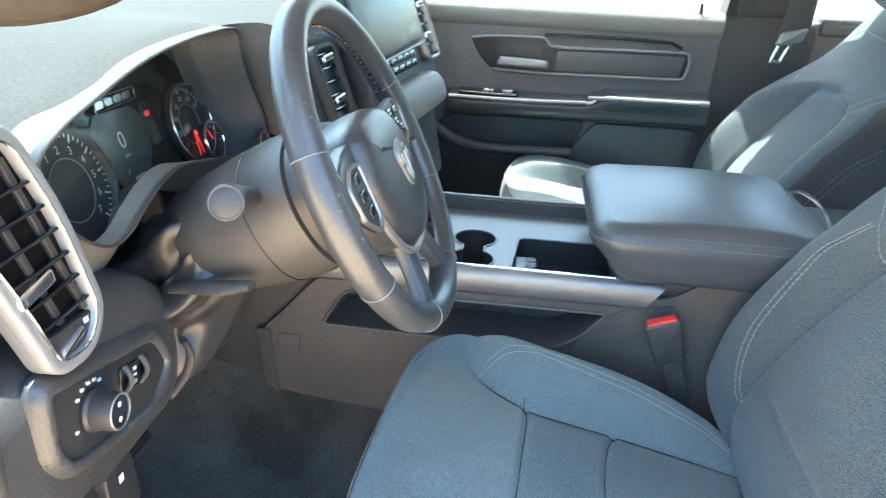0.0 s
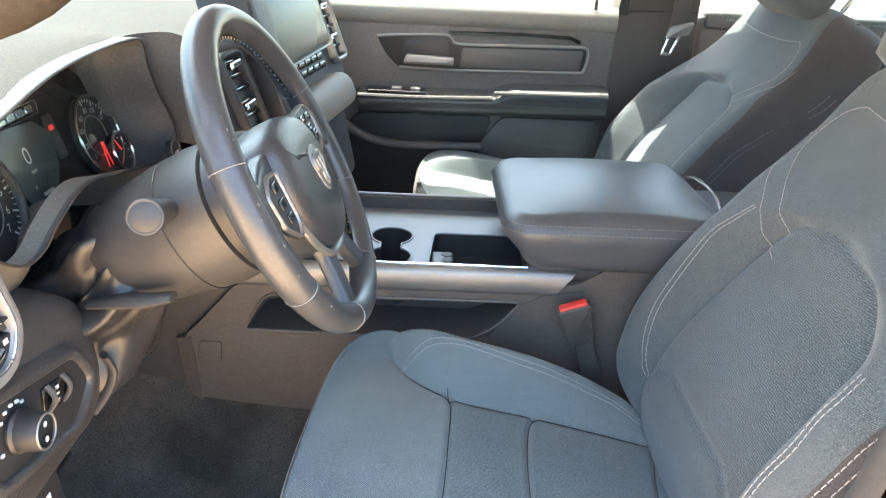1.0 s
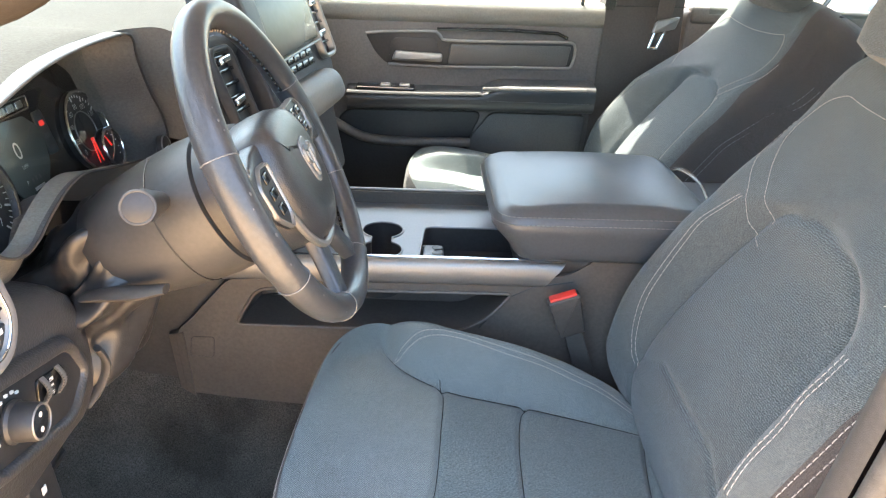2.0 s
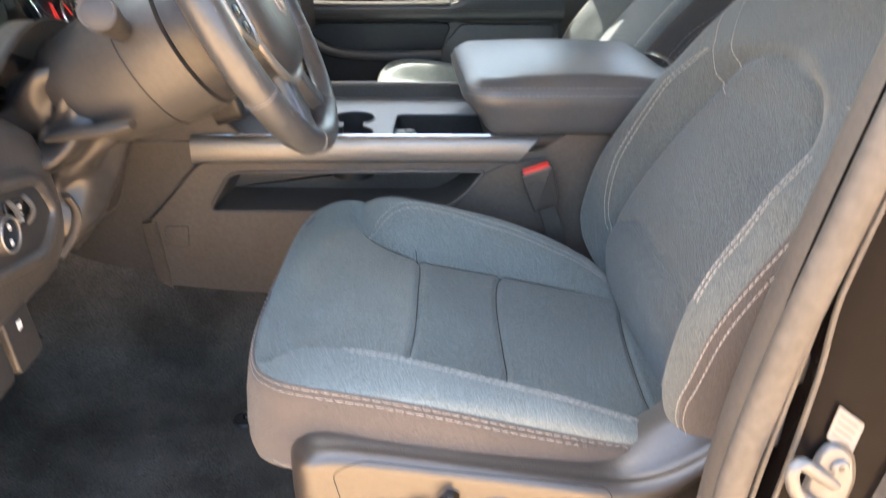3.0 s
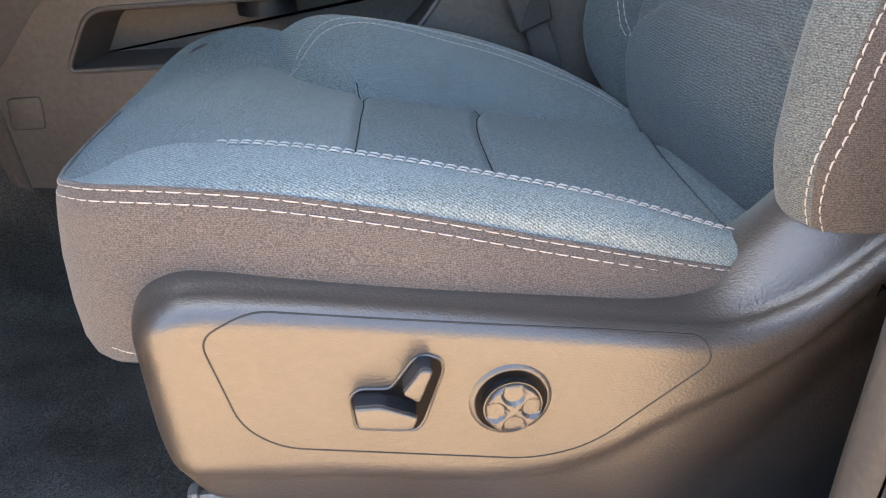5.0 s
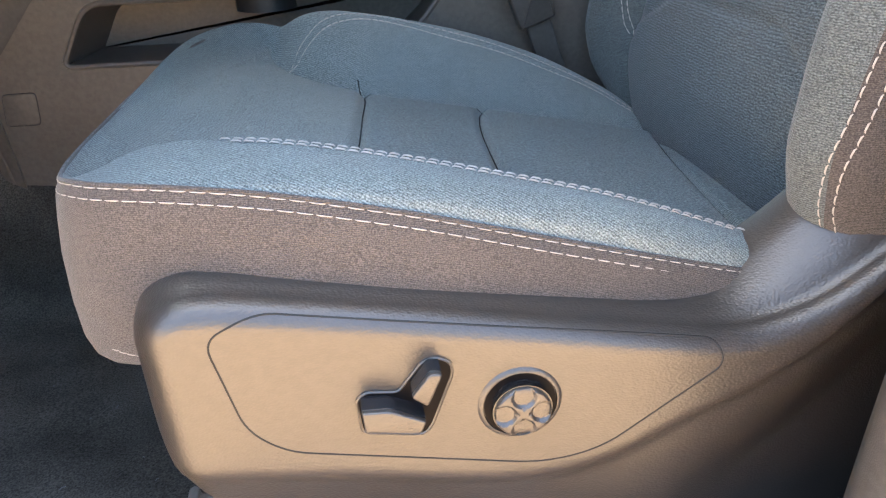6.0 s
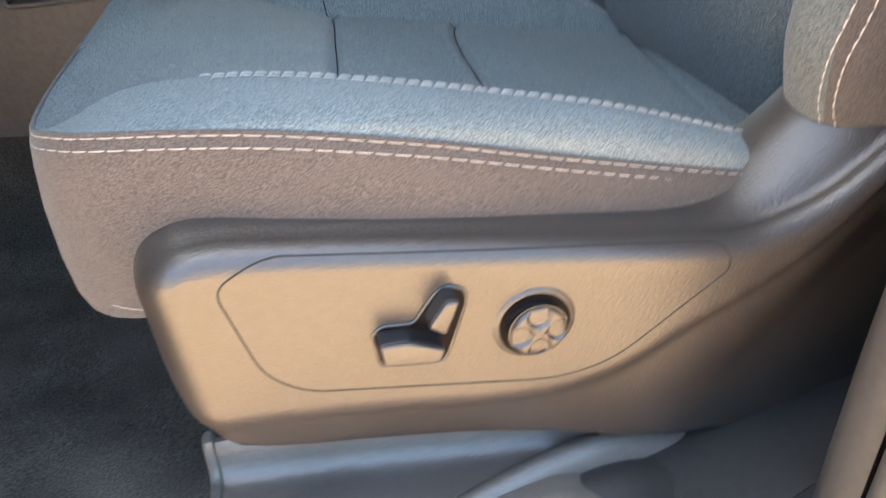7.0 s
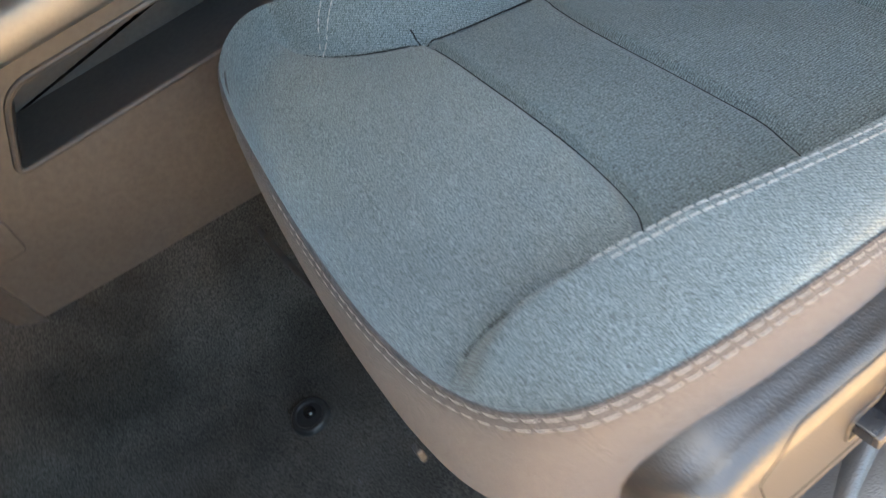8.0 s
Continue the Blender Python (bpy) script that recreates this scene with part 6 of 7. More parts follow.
def bar(name, pts, r, mat, flat=1.0, out=0.006, label=""):
    part(name, tube([Vector((x, DY - out, z)) for x, z in pts], r, n=8, flat=flat, up=(0, -1, 0)), mat, pdoor, label)


bezel = rounded([(-0.118, 1.252), (0.085, 1.262), (0.12, 1.238), (0.485, 1.243), (0.498, 1.225), (0.49, 1.178), (0.475, 1.17), (0.02, 1.155), (-0.055, 1.165), (-0.09, 1.2)], 0.014, 5)
part("trim_recess", slab(bezel, axes_place((0, DY + 0.001, 0), (1, 0, 0), (0, 0, 1), (0, -1, 0)), 0.004, 0.002), DARK, pdoor, "black trim recess")
bar("silver_trim", [(p.x, p.y) for p in spline([(-0.115, 1.25), (-0.05, 1.257), (0.08, 1.261), (0.1, 1.25), (0.122, 1.238), (0.3, 1.24), (0.475, 1.243), (0.493, 1.235), (0.496, 1.21), (0.489, 1.178), (0.475, 1.17), (0.3, 1.166), (0.1, 1.162), (-0.05, 1.165)], 80)], 0.0045, SILVER, label="satin silver trim line")
bar("dark_trim", [(0.09, 1.268), (0.3, 1.272), (0.44, 1.268), (0.47, 1.255)], 0.005, GLOSS)
part("insert", slab(rounded([(0.125, 1.168), (0.475, 1.174), (0.484, 1.232), (0.13, 1.228)], 0.008, 4), dplace, 0.006, 0.003), VINYL, pdoor)
part("handle_cup", slab(rounded([(-0.05, 1.18), (0.1, 1.18), (0.09, 1.245), (-0.04, 1.24)], 0.02, 5), dplace, 0.0048, 0.001), DARK, pdoor)
part("door_handle", slab(rounded([(-0.04, 1.178), (0.108, 1.178), (0.108, 1.2), (-0.03, 1.205)], 0.008, 5), axes_place((0, DY - 0.008, 0), (1, 0, 0), (0, 0, 1), (0, -1, 0.0)), 0.02, 0.006), SILVER, pdoor, "satin silver pull handle")
# armrest
rows = []
for k in range(41):
    x = -0.165 + 0.72 * k / 40
    up = 0.022 * smooth(0.22, 0.28, x)
    deep = 0.085 + 0.0 * x
    z = 1.09 + up + 0.01 * k / 40
    zb = 1.045 + 0.012 * k / 40
    rows.append(spline([Vector((x, DY, z + 0.012)), Vector((x, DY - deep * 0.6, z + 0.01)), Vector((x, DY - deep * 0.95, z + 0.002)), Vector((x, DY - deep, z - 0.014)), Vector((x, DY - deep * 0.85, zb)), Vector((x, DY, zb - 0.02))], 20))
part("armrest", loft(rows, caps=False, closed=False), VINYL_SOFT, pdoor, "padded dark armrest", angle=60)
# paler rods added along the armrest edge stand for sunlight on its top
part("armrest_edge", tube([Vector((-0.165 + 0.385 * k / 20, DY - 0.083, 1.096 - 0.003 * math.sin(k / 20 * 3.1) + 0.006 * k / 20)) for k in range(21)], 0.0085, n=8, flat=0.7), VINYL, pdoor, "paler grey armrest edge drawn for sunlight on its top")
part("armrest_edge", tube([Vector((0.225 + 0.3 * k / 20, DY - 0.084, 1.117 + 0.004 * k / 20)) for k in range(21)], 0.008, n=8, flat=0.7), VINYL, pdoor)
part("stitching", dashes([Vector((0.24 + 0.3 * k / 20, DY - 0.084, 1.082)) for k in range(21)], (0, -1, 0), 0.006, 0.003, 0.0007), DARK_THREAD, pdoor)
window_panel = part("switch_plate", box((-0.14, DY - 0.07, 1.1), (0.03, DY - 0.01, 1.109), 0.004), GLOSS, pdoor)
for k in range(2):
    part("window_switch", box((-0.07 + 0.055 * k, DY - 0.055, 1.106), (-0.04 + 0.055 * k, DY - 0.03, 1.116), 0.004), SILVER, window_panel)
# lower pocket and speaker
part("map_pocket", slab(rounded([(-0.3, 0.72), (0.16, 0.7), (0.2, 0.955), (0.24, 1.035), (-0.18, 1.03), (-0.25, 0.9)], 0.04, 5), dplace, 0.012, 0.006), DARK, pdoor, "dark map pocket")
part("lower_insert", slab(rounded([(0.2, 0.66), (0.53, 0.66), (0.55, 1.03), (0.26, 1.03), (0.2, 0.95)], 0.02, 5), dplace, 0.008, 0.004), VINYL, pdoor)
part("pocket_lip", tube(spline([(-0.32, DY - 0.03, 1.06), (-0.2, DY - 0.035, 0.99), (-0.08, DY - 0.04, 0.945), (0.2, DY - 0.04, 0.945)], 30), 0.014, n=10), DOOR, pdoor)
part("lock_pin", tube([Vector((0.505, DY + 0.005, 1.345)), Vector((0.505, DY + 0.005, 1.375))], [0.006, 0.005], n=10), DARK, pdoor)
g = part("window_pane", slab([(-0.62, 1.34), (0.57, 1.35), (0.56, 1.80), (-0.20, 1.80)], axes_place((0, DY + 0.02, 0), (1, 0, 0), (0, -0.1, 1), (0, -1, 0)), 0.004, 0.001), GLASS, pdoor, "clear side window", smooth=False)
g.visible_shadow = False

# passenger side pillar with belt
wall_slab("pillar_passenger", [(0.515, DY + 0.004, 0.58), (0.57, DY + 0.004, 1.35), (0.60, DY - 0.10, 1.82), (0.78, DY - 0.10, 1.82), (0.80, DY + 0.004, 1.35), (0.82, DY + 0.004, 0.58)], (0, 0.08, 0), PLASTIC, "dark grey pillar between the passenger doors", "pillar")
part("pillar_joint", tube([Vector((0.595, DY - 0.02, 1.352)), Vector((0.80, DY - 0.02, 1.356))], 0.0018, n=6), DARK, None)
bpy.data.objects["pillar_joint"].parent = bpy.data.objects["pillar_passenger"]
belt = thing("seat_belt", (0.72, DY - 0.05, 1.3), "dark grey webbing with a bright latch on the pillar", "seat belt")
part("webbing", slab(rounded([(0.70, 1.30), (0.745, 1.30), (0.80, 1.8), (0.755, 1.8)], 0.003, 2), axes_place((0, DY - 0.055, 0), (1, 0, 0), (0, 0, 1), (0, -1, 0)), 0.003, 0.001), PLASTIC, belt, "grey belt webbing")
part("latch_body", slab(rounded([(0.695, 1.285), (0.76, 1.30), (0.77, 1.335), (0.705, 1.32)], 0.008, 4), axes_place((0, DY - 0.06, 0), (1, 0, 0), (0, 0, 1), (0, -1, 0)), 0.012, 0.004), SILVER, belt, "pale latch body")
tongue = rounded([(0.688, 1.24), (0.72, 1.24), (0.742, 1.30), (0.705, 1.30)], 0.006, 4)
part("latch_tongue", ring_geo(tongue, axes_place((0, DY - 0.062, 0), (1, 0, 0), (0, 0, 1), (0, -1, 0)), 0.009, 0.0, 0.004), CHROME, belt, "metal latch tongue")

# rear passenger door
rdoor = thing("rear_door", (1.3, DY, 0.62), "closed dark rear door panel with silver handle", "door")
part("panel", slab(rounded([(0.83, 0.60), (1.85, 0.60), (1.85, 1.36), (0.81, 1.35)], 0.03, 4), axes_place((0, DY + 0.06, 0), (1, 0, 0), (0, 0, 1), (0, -1, 0)), 0.06, 0.008), DOOR, rdoor)
part("top_rail", box((0.82, DY - 0.012, 1.31), (1.85, DY + 0.04, 1.36), 0.012), VINYL, rdoor)
part("trim_recess", slab(rounded([(1.16, 1.17), (1.6, 1.17), (1.6, 1.275), (1.16, 1.27)], 0.02, 4), dplace, 0.004, 0.002), DARK, rdoor)
part("door_handle", slab(rounded([(1.2, 1.262), (1.34, 1.262), (1.34, 1.28), (1.2, 1.282)], 0.006, 4), axes_place((0, DY - 0.006, 0), (1, 0, 0), (0, 0, 1), (0, -1, 0)), 0.02, 0.006), SILVER, rdoor, "satin silver handle")
part("silver_trim", tube([Vector((1.16, DY - 0.006, 1.19)), Vector((1.6, DY - 0.006, 1.19))], 0.004, n=8), SILVER, rdoor)
part("armrest", box((1.1, DY - 0.07, 1.06), (1.6, DY, 1.12), 0.02), VINYL_SOFT, rdoor)
part("armrest_edge", box((1.18, DY - 0.075, 1.118), (1.26, DY - 0.06, 1.13), 0.004), SILVER, rdoor)
g = part("window_pane", slab([(0.83, 1.35), (1.75, 1.355), (1.6, 1.80), (0.80, 1.80)], axes_place((0, DY + 0.02, 0), (1, 0, 0), (0, -0.1, 1), (0, -1, 0)), 0.004, 0.001), GLASS, rdoor, "tinted side window", smooth=False)
g.visible_shadow = False
rear_seat = thing("rear_bench", (1.45, CENTRE, 0.6), "dark grey cloth rear bench", "car seat")
part("bench_cushion", box((1.15, 0.66, 0.62), (1.6, 2.12, 0.95), 0.06), FABRIC_LIT, rear_seat)
part("bench_back", moved(box((0, 0.66, 0), (0.14, 2.12, 0.66), 0.06), Matrix.Translation((1.56, 0, 0.9)) @ Euler((0, radians(14), 0)).to_matrix().to_4x4()), FABRIC_LIT, rear_seat)


# windscreen, front pillars, roof rails
def pane(name, pts, label):
    a = [Vector(p) for p in pts]
    nrm = (a[1] - a[0]).cross(a[2] - a[0]).normalized() * 0.005
    ob = tagged(mesh_ob(name, *loft([a, [p + nrm for p in a]]), GLASS, smooth=False), label, "window", kind="structure")
    ob.visible_shadow = False
    return ob


pane("window_1", [(-1.02, 0.56, 1.34), (-1.02, 2.22, 1.34), (-0.46, 2.12, 1.81), (-0.46, 0.66, 1.81)], "clear raked windscreen of the truck")
pane("window_2", [(1.88, 0.62, 1.3), (1.88, 2.16, 1.3), (1.80, 2.1, 1.8), (1.80, 0.68, 1.8)], "clear rear window of the cab")


def post(name, pts, r, label, mat=PLASTIC, flat=0.6, category="pillar"):
    return tagged(mesh_ob(name, *tube(pts, r, n=12, flat=flat), mat), label, category, kind="structure")


post("pillar_front_passenger", [(-1.02, 2.25, 1.3), (-0.72, 2.2, 1.58), (-0.42, 2.14, 1.80)], 0.055, "grey front pillar on the passenger side")
post("pillar_front_driver", [(-1.02, 0.53, 1.3), (-0.72, 0.57, 1.6), (-0.42, 0.63, 1.81)], 0.055, "grey front pillar beside the open doorway")
post("roof_rail_passenger", [(-0.3, 2.15, 1.81), (0.6, 2.16, 1.83), (1.85, 2.14, 1.80)], 0.05, "grey roof rail over the passenger doors")
post("roof_rail_driver", [(-0.48, 0.62, 1.80), (-0.3, 0.61, 1.825), (0.6, 0.60, 1.84), (1.85, 0.62, 1.81)], 0.055, "grey roof rail over the open doorway")
handle = thing("grab_handle", (-0.3, 0.5, 1.5), "brown-grey grab handle on the front pillar", "handle")
part("grip", tube(spline([(-0.5, 0.57, 1.66), (-0.44, 0.54, 1.565), (-0.345, 0.535, 1.515), (-0.265, 0.54, 1.512), (-0.20, 0.55, 1.55), (-0.17, 0.58, 1.64), (-0.2, 0.62, 1.74)], 40), 0.034, n=14), HANDLE, handle)

# rear driver's side, closed
wall_slab("wall_rear_side", [(0.62, 0.53, 0.5), (1.9, 0.53, 0.5), (1.9, 0.56, 1.36), (0.62, 0.56, 1.36)], (0, -0.06, 0), PLASTIC, "dark closed rear door beside the doorway", "wall")
pane("window_3", [(0.62, 0.545, 1.36), (1.85, 0.545, 1.36), (1.6, 0.62, 1.80), (0.62, 0.62, 1.80)], "tinted rear side window")


# driver's side pillar, seals, striker and labels
def ribbon(name, rails, mat, label, category="pillar", parent=None):
    geo = loft(rails, caps=False, closed=False)
    ob = mesh_ob(name, *geo, mat)
    tagged(ob, label, category, kind="structure")
    return ob


ZS = [0.48 + 1.34 * k / 70 for k in range(71)]
# the seams of the pillar, by height: they lean back and bow
seal_x = curve1([(0.45, 0.352), (0.72, 0.360), (0.84, 0.366), (0.94, 0.368), (1.05, 0.379), (1.14, 0.393), (1.4, 0.44), (1.8, 0.53)])
line_1 = curve1([(0.45, 0.37), (0.72, 0.372), (0.84, 0.383), (0.94, 0.388), (1.05, 0.396), (1.14, 0.404), (1.4, 0.45), (1.8, 0.54)])
line_2 = curve1([(0.45, 0.372), (0.72, 0.380), (0.82, 0.400), (0.93, 0.409), (1.05, 0.414), (1.14, 0.413), (1.4, 0.46), (1.8, 0.55)])
line_3 = curve1([(0.45, 0.462), (0.71, 0.481), (0.77, 0.486), (0.86, 0.492), (0.95, 0.503), (1.14, 0.53), (1.4, 0.57), (1.8, 0.64)])


def rail(fn, dx, y):
    return [Vector((fn(z) + dx, y, z)) for z in ZS]


ribbon("trim", [rail(seal_x, 0.26, 0.66), rail(seal_x, 0.15, 0.63), rail(seal_x, 0.085, 0.58), rail(seal_x, 0.034, 0.54), rail(seal_x, 0.004, 0.515), rail(seal_x, -0.007, 0.498), rail(seal_x, -0.006, 0.48), rail(seal_x, 0.002, 0.466)], PLASTIC, "warm grey pillar trim panel", "trim")
tagged(mesh_ob("door_seal", *tube(rail(seal_x, 0.0, 0.455), 0.0125, n=14, flat=1.25), RUBBER), "worn grey rubber door seal", "seal", kind="structure")
tagged(mesh_ob("door_seal_edge", *tube(rail(line_1, 0.0, 0.452), 0.0028, n=8), RUBBER), "thin grey rubber seal lip", "seal", kind="structure")
ribbon("pillar_gap", [rail(line_1, -0.02, 0.47), rail(line_1, 0.006, 0.475), rail(line_2, -0.002, 0.475), rail(line_2, 0.0, 0.452)], PILLAR, "dark joint in the door pillar")
ribbon("pillar_driver", [rail(line_2, 0.0, 0.47), rail(line_2, -0.001, 0.453), rail(line_2, 0.003, 0.449), rail(line_2, 0.02, 0.447), rail(line_3, -0.012, 0.441), rail(line_3, 0.03, 0.441), rail(line_3, 0.16, 0.45)], PILLAR, "gloss black painted door pillar")
tagged(mesh_ob("pillar_flange", *tube(rail(line_2, 0.0, 0.45), 0.0026, n=8), RUBBER), "bright lip of the pillar joint", "trim", kind="structure")
ribbon("outer_seal", [rail(line_3, -0.003, 0.441), rail(line_3, 0.0, 0.428), rail(line_3, 0.007, 0.424), rail(line_3, 0.018, 0.428), rail(line_3, 0.02, 0.441)], RUBBER, "tan-lit outer rubber seal", "seal")


def pillar_face(x, z):
    return axes_place((x, 0.4435, z), (1, 0, -0.75), (0.08, 0, 1), (0, -1, 0))


striker = thing("door_striker", (0.43, 0.44, 0.93), "bright zinc door striker loop on a plate", "striker")
pf = pillar_face(0.446, 0.928)
plate = rounded([(-0.018, -0.05), (0.008, -0.056), (0.02, -0.03), (0.02, 0.03), (0.008, 0.052), (-0.012, 0.05), (-0.02, 0.03), (-0.02, -0.03)], 0.01, 5)
part("gasket", slab([p * 1.08 + Vector((0.004, -0.001)) for p in plate], pf, 0.003, 0.001), DARK, striker, "black gasket")
striker_plate = part("plate", slab(plate, pf, 0.0075, 0.0025), ZINC, striker, "zinc striker plate")
loop_pts = spline([pf(0.006, -0.014, 0.004), pf(-0.018, -0.016, 0.014), pf(-0.038, -0.012, 0.019), pf(-0.048, 0.003, 0.019), pf(-0.042, 0.016, 0.017), pf(-0.018, 0.015, 0.012), pf(0.006, 0.013, 0.004)], 40)
part("loop", tube(loop_pts, 0.0062, n=12), ZINC, striker, "bent striker loop")
for v in (-0.034, 0.034):
    part("screw", lathe([(0.0085, 0.0075), (0.0085, 0.010), (0.0065, 0.012), (0.001, 0.0115)], axes_place(pf(0, v, 0), (1, 0, 0), (0, 0, 1), (0, -1, 0)), 20), ZINC, striker_plate, "round zinc screw head")
    part("screw_socket", lathe([(0.003, 0.0118), (0.003, 0.0124), (0.001, 0.0124)], axes_place(pf(0, v, 0), (1, 0, 0), (0, 0, 1), (0, -1, 0)), 6), DARK, striker_plate)


def label_thing(name, x, z, loop, text, bars=(), yellow=()):
    t = thing(name, (x, 0.435, z), text, "label")
    pl = pillar_face(x, z)
    page = part("sheet", slab(rounded(loop, 0.002, 3), pl, 0.0012, 0.0004), WHITE, t, smooth=False)
    for u, v, w, h in yellow:
        part("yellow_band", slab([(u, v), (u + w, v), (u + w, v + h), (u, v + h)], pl, 0.0015, 0.0001), YELLOW, page, smooth=False)
    for u, v, w, h in bars:
        part("print_bar", slab([(u, v), (u + w, v), (u + w, v + h), (u, v + h)], pl, 0.0014, 0.0001), INK, page, smooth=False)
    return t


label_thing("warning_label", 0.449, 0.995, [(-0.0145, -0.0165), (0.0145, -0.0165), (0.0145, 0.0185), (-0.0145, 0.0185)], "small white warning sticker on black paint", [(-0.011, 0.011 - 0.007 * k, 0.02, 0.0018) for k in range(4)])
label_thing("tyre_label", 0.438, 0.82, [(-0.0145, -0.063), (0.0155, -0.063), (0.0155, 0.064), (-0.0145, 0.064)], "white tyre pressure label with yellow bands", [(-0.0085, 0.056 - 0.009 * k, 0.018, 0.002) for k in range(11)], [(-0.0143, -0.03, 0.0036, 0.093), (0.0112, -0.062, 0.0042, 0.09)])
label_thing("certification_label", 0.41, 0.69, [(-0.014, -0.07), (0.0155, -0.07), (0.0155, 0.064), (-0.014, 0.064)], "white certification label with dark print", [(-0.010, 0.05 - 0.0035 * k, 0.02, 0.0016) for k in range(6)] + [(-0.010, 0.02 - 0.01 * k, 0.021, 0.003) for k in range(7)])
clip = thing("wiring_clip", (0.40, 0.46, 0.99), "dark grey plastic clip in the pillar gap", "clip")
part("clip_body", slab(rounded([(-0.012, -0.03), (0.012, -0.026), (0.008, 0.02), (-0.01, 0.026)], 0.005, 3), axes_place((0.398, 0.471, 0.985), (1, 0, 0), (0.08, 0, 1), (0, -1, 0)), 0.006, 0.003), DARK, clip)
part("clip_body", slab(rounded([(-0.009, -0.014), (0.011, -0.014), (0.011, 0.018), (-0.009, 0.014)], 0.004, 3), axes_place((0.404, 0.471, 1.045), (1, 0, 0), (0.08, 0, 1), (0, -1, 0)), 0.006, 0.003), DARK, clip)

# door sill with scuff plate
def sill_row(x):
    y = 0.660 - 0.16 * (x + 0.06)
    return spline([Vector((x, 0.71, 0.575)), Vector((x, y + 0.022, 0.612)), Vector((x, y + 0.016, 0.630)), Vector((x, y + 0.009, 0.627)), Vector((x, y + 0.003, 0.606)), Vector((x, y - 0.005, 0.597)), Vector((x, y - 0.016, 0.597)), Vector((x, y - 0.05, 0.604)), Vector((x, 0.56, 0.606)), Vector((x, 0.52, 0.602)), Vector((x, 0.49, 0.594)), Vector((x, 0.477, 0.57))], 44)


ribbon("sill_plate", [[p - Vector((0, 0, 0.05 * smooth(0.18, 0.3, p.x))) for p in sill_row(-0.075 + 0.38 * k / 50)] for k in range(51)], SCUFF, "grained grey scuff plate on the door sill", "sill")
tagged(mesh_ob("sill_rear", *box((0.25, 0.49, 0.50), (0.75, 0.66, 0.582), 0.006), DARK), "black sill under the pillar", "sill", kind="structure")
tagged(mesh_ob("sill_end", *tube([p + Vector((0.001, 0, 0.001)) for p in sill_row(-0.077)], 0.005, n=8), SCUFF), "rounded end of the scuff plate", "sill", kind="structure")
ribbon("sill_body", [[Vector((-1.0 + 2.9 * k / 20, y, z)) for k in range(21)] for y, z in ((0.50, 0.585), (0.47, 0.58), (0.45, 0.55), (0.43, 0.48), (0.45, 0.36), (0.6, 0.33))], PAINT, "black painted body sill", "sill")
tagged(mesh_ob("sill_seal", *tube([Vector((-0.9 + 1.4 * k / 30, 0.482, 0.592)) for k in range(31)], 0.012, n=10), RUBBER), "black rubber door seal on the sill", "seal", kind="structure")
tagged(mesh_ob("seal_hinge_side", *tube(spline([(-0.44, 0.49, 1.6), (-0.40, 0.49, 1.42), (-0.355, 0.49, 1.25), (-0.352, 0.49, 1.1), (-0.345, 0.49, 0.95), (-0.40, 0.485, 0.75), (-0.42, 0.485, 0.6)], 60), 0.016, n=12), RUBBER), "grey rubber seal at the hinge side of the doorway", "seal", kind="structure")

# fairing that sweeps from the sill up to the pillar
inner = curve1([(-0.05, 0.50), (0.02, 0.535), (0.08, 0.563), (0.17, 0.592), (0.26, 0.607), (0.40, 0.615)])
outer = curve1([(-0.05, 0.49), (0.02, 0.498), (0.10, 0.515), (0.2, 0.541), (0.33, 0.545), (0.40, 0.54)])
ridge, strip_rows, pad_rows = [], [], []
for k in range(51):
    x = -0.06 + 0.47 * k / 50
    a, b = inner(x), outer(x) + 0.004
    z = 0.604 - 0.045 * smooth(0.22, 0.38, x)
    ridge.append(spline([Vector((x, a + 0.016, z - 0.004)), Vector((x, a + 0.008, z + 0.004)), Vector((x, a + 0.001, z + 0.006)), Vector((x, a - 0.006, z + 0.001)), Vector((x, a - 0.011, z - 0.01)), Vector((x, a - 0.013, z - 0.02))], 18))
    strip_rows.append(spline([Vector((x, a - 0.008, z - 0.014)), Vector((x, a * 0.5 + b * 0.5, z - 0.007)), Vector((x, b - 0.002, z - 0.012))], 8))
    pad_rows.append(spline([Vector((x, b + 0.002, z - 0.02)), Vector((x, b, z - 0.008)), Vector((x, b - 0.008, z)), Vector((x, b - 0.03, z + 0.004)), Vector((x, b - 0.052, z - 0.004)), Vector((x, b - 0.066, z - 0.03))], 18))
ribbon("fairing_edge", ridge, SCUFF, "rounded ridge along the scuff plate", "sill")
ribbon("sill_channel", strip_rows, DARK, "matt black channel beside the scuff plate", "sill")
ribbon("sill_fairing", pad_rows, SCUFF, "grained grey fairing between sill and pillar", "sill")

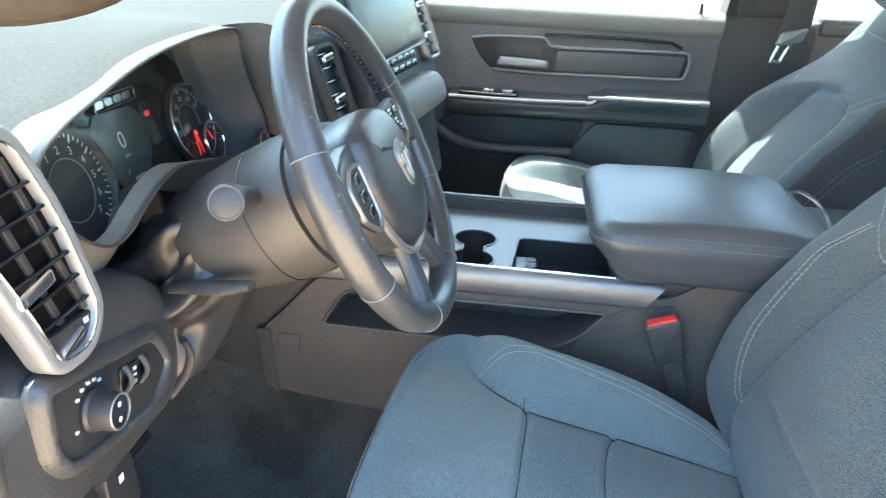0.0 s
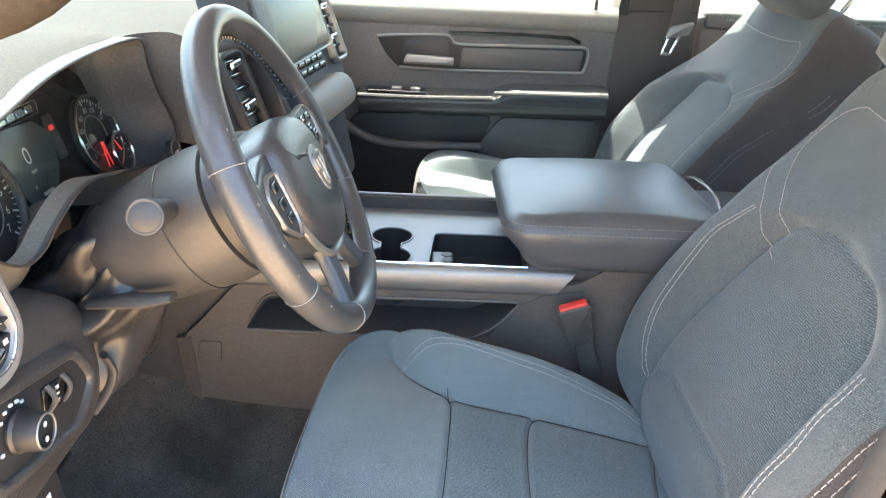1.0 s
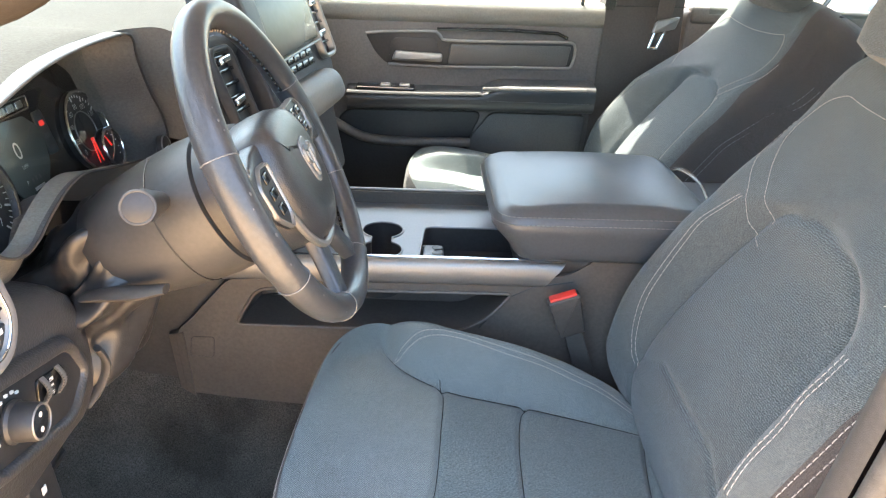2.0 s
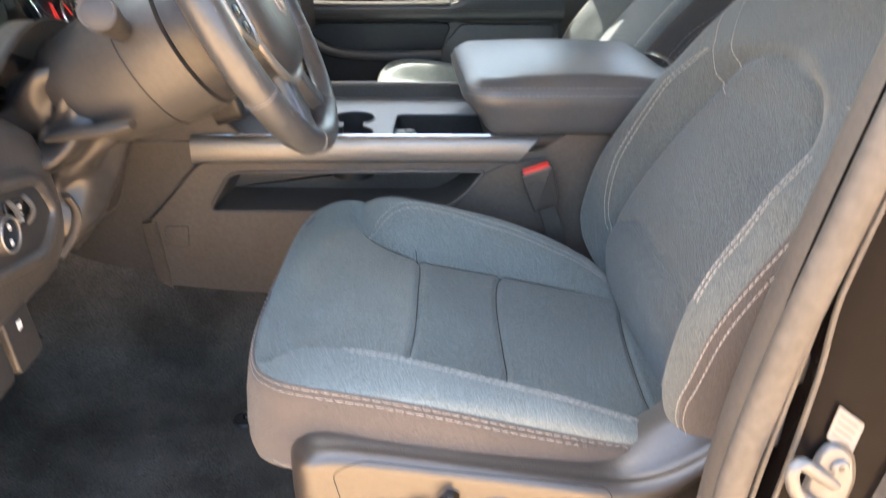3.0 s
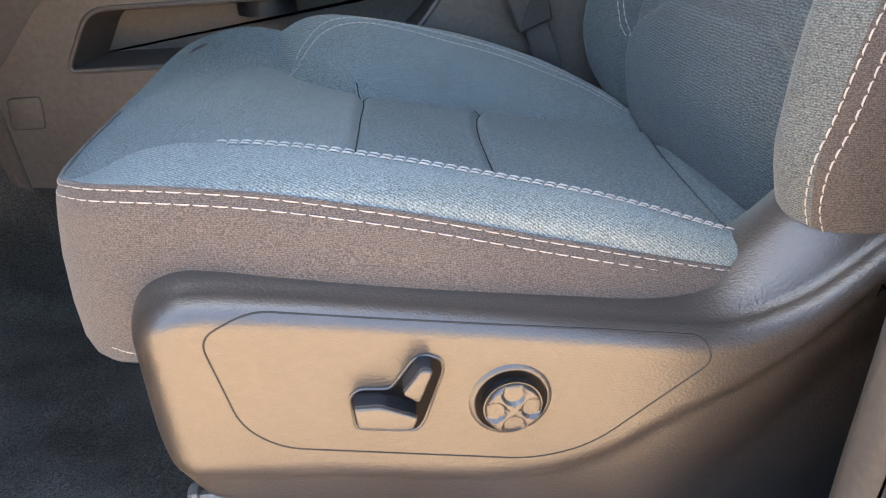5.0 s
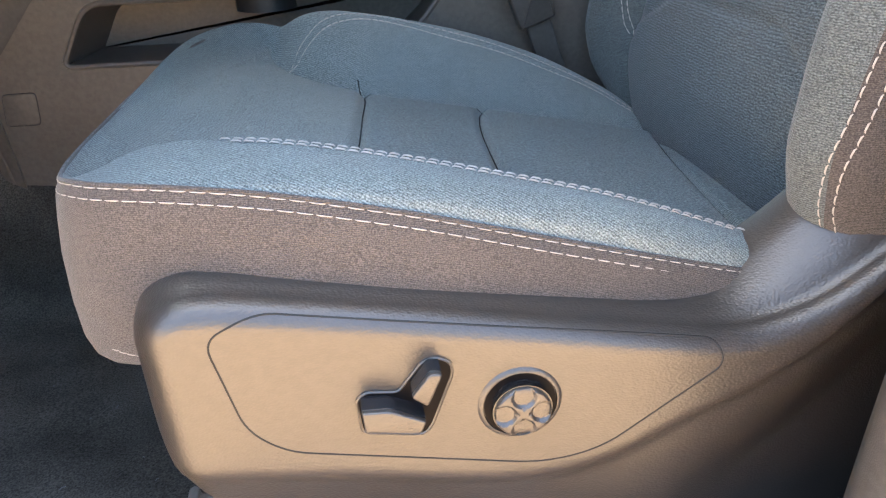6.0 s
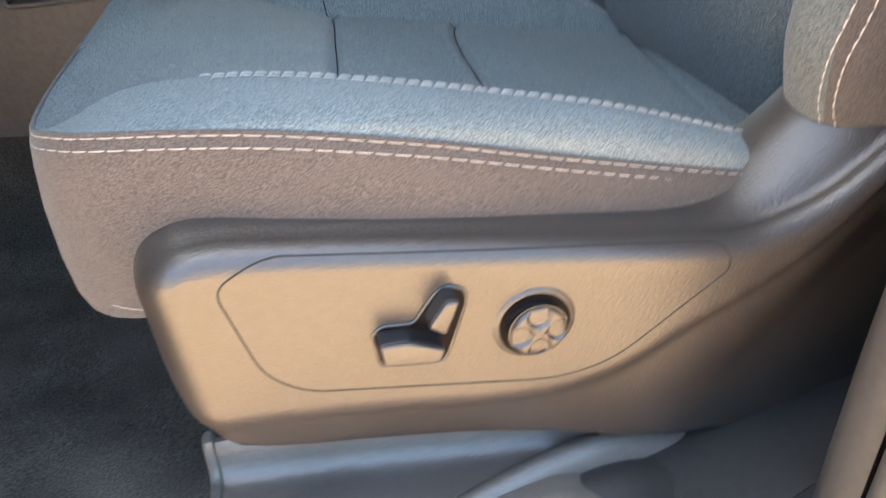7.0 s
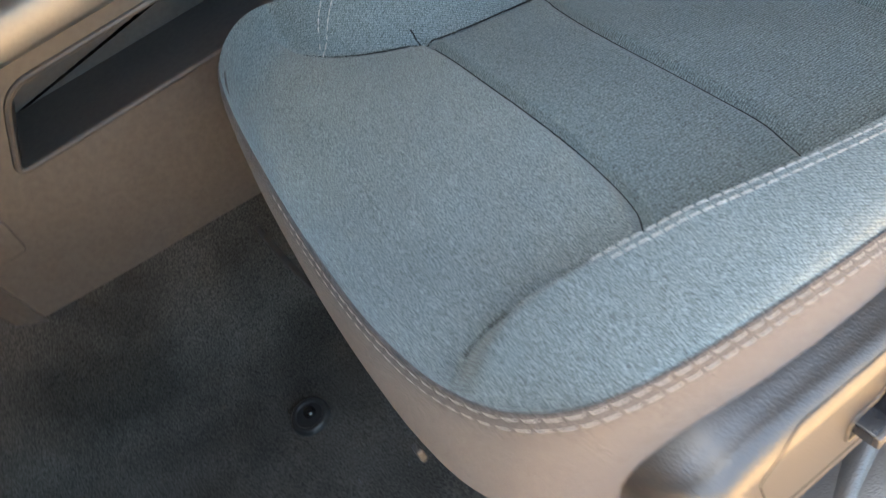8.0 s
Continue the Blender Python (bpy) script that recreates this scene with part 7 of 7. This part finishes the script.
# mat hook, pedals, lint
hook = thing("mat_hook", (-0.205, 0.984, 0.575), "round black floor mat hook on the carpet", "hook")
part("base", lathe([(0.0225, 0.575), (0.0222, 0.579), (0.02, 0.5815), (0.0165, 0.5818), (0.015, 0.5802), (0.001, 0.5802)], lambda a, b, h: Vector((-0.205 + a, 0.984 + b, h)), 28), DARK, hook)
part("peg", lathe([(0.007, 0.58), (0.0068, 0.584), (0.005, 0.586), (0.001, 0.5862)], lambda a, b, h: Vector((-0.203 + a, 0.986 + b, h)), 16), GLOSS, hook)
for name, y, w, label in (("brake_pedal", 0.80, 0.06, "ribbed black rubber brake pedal"), ("accelerator_pedal", 1.0, 0.035, "ribbed black rubber accelerator pedal")):
    pd = thing(name, (-0.6, y, 0.68), label, "pedal")
    place = axes_place((-0.56, y, 0.74), (0, 1, 0), (-0.6, 0, 0.8), (0.8, 0, 0.6))
    part("pad", slab(rounded([(-w, -0.035), (w, -0.035), (w, 0.035), (-w, 0.035)], 0.01, 4), place, 0.012, 0.004), RUBBER, pd)
    for k in range(8):
        part("rib", slab(rounded([(-w * 0.85, -0.029 + 0.0078 * k), (w * 0.85, -0.029 + 0.0078 * k), (w * 0.85, -0.025 + 0.0078 * k), (-w * 0.85, -0.025 + 0.0078 * k)], 0.001, 2), place, 0.0145, 0.001), DARK, pd)
    part("arm", tube(spline([place(0, 0, 0), place(0, 0.08, -0.04), (-0.72, y, 1.0)], 20), 0.012, n=8), DARK, pd)
rng = random.Random(4)
bits = []
for k in range(46):
    x, y = rng.uniform(-0.6, -0.02), rng.uniform(0.68, 1.12)
    z = floor_at((x + 1.0) / 2.9, (y - 0.52) / 1.74).z + 0.001
    a, ln = rng.uniform(0, 3.14), rng.choice((0.001, 0.0012, 0.002, 0.003))
    d = Vector((math.cos(a), math.sin(a), 0)) * ln
    bits.append(tube([Vector((x, y, z)) - d, Vector((x, y, z + 0.001)), Vector((x, y, z)) + d], 0.0005, n=4))
tagged(mesh_ob("lint", *joined(*bits), INK), "pale lint and crumbs on the carpet", "lint", kind="stuff")


# parked cars beyond the far window
def parked_car(name, x, y, turn, mat, label):
    c = thing(name, (x, y, 0), label, "car", "parked cars")
    m = Matrix.Translation((x, y, 0)) @ Matrix.Rotation(turn, 4, "Z")
    body = []
    for u, zb, zt, w in ((-2.3, 0.45, 0.62, 0.7), (-2.2, 0.3, 0.82, 0.85), (-1.2, 0.25, 0.98, 0.92), (-0.6, 0.25, 1.02, 0.93), (0.8, 0.25, 1.02, 0.93), (1.7, 0.26, 1.0, 0.92), (2.2, 0.32, 0.9, 0.86), (2.3, 0.45, 0.7, 0.75)):
        loop = rounded([(-w, zb), (w, zb), (w, zt), (-w, zt)], 0.12, 5)
        body.append([m @ Vector((u, p.x, p.y)) for p in loop])
    part("body", loft(body), mat, c, angle=60)
    cab = []
    for u, zt, w in ((-1.15, 1.0, 0.8), (-0.55, 1.4, 0.68), (0.1, 1.48, 0.66), (0.9, 1.42, 0.68), (1.65, 1.0, 0.8)):
        loop = rounded([(-w * 1.12, 0.95), (w * 1.12, 0.95), (w, zt), (-w, zt)], 0.06, 4)
        cab.append([m @ Vector((u, p.x, p.y)) for p in loop])
    part("glasshouse", loft(cab), GLOSS, c, "dark glass cabin", angle=50)
    part("roof", slab(rounded([(-0.5, -0.62), (0.9, -0.62), (0.9, 0.62), (-0.5, 0.62)], 0.15, 5), lambda a, b, h: m @ Vector((a, b, 1.43 + h)), 0.06, 0.03), mat, c)
    for u in (-1.4, 1.4):
        for v in (-0.92, 0.92):
            place = axes_place(m @ Vector((u, v, 0.33)), m.to_3x3() @ Vector((1, 0, 0)), (0, 0, 1), m.to_3x3() @ Vector((0, 1, 0)))
            w = part("wheel", lathe([(0.2, -0.11), (0.32, -0.1), (0.33, 0.0), (0.32, 0.1), (0.2, 0.11), (0.05, 0.08)], place, 28), RUBBER, c)


parked_car("parked_car", -3.0, 9.0, 0.12, BODY, "white car parked in the sun")
parked_car("parked_car", 2.6, 9.6, 0.08, BODY, "white car parked in the sun")
parked_car("parked_car", 8.4, 9.8, 0.1, PAINT, "black car parked in the sun")

# airbag mark moulded into the shield
def mark_place(a, b, h):
    c, s = math.cos(radians(24)), math.sin(radians(24))
    x, z = 0.444 + a * c - b * s, 0.822 + a * s + b * c
    return Vector((x, shield_y(x, z, 0) - 0.0006 - h, z))


lettering("moulded_word", "AIRBAG", 0.0145, mark_place, 0.0, 0.0, 0.0, PILLAR, shield)
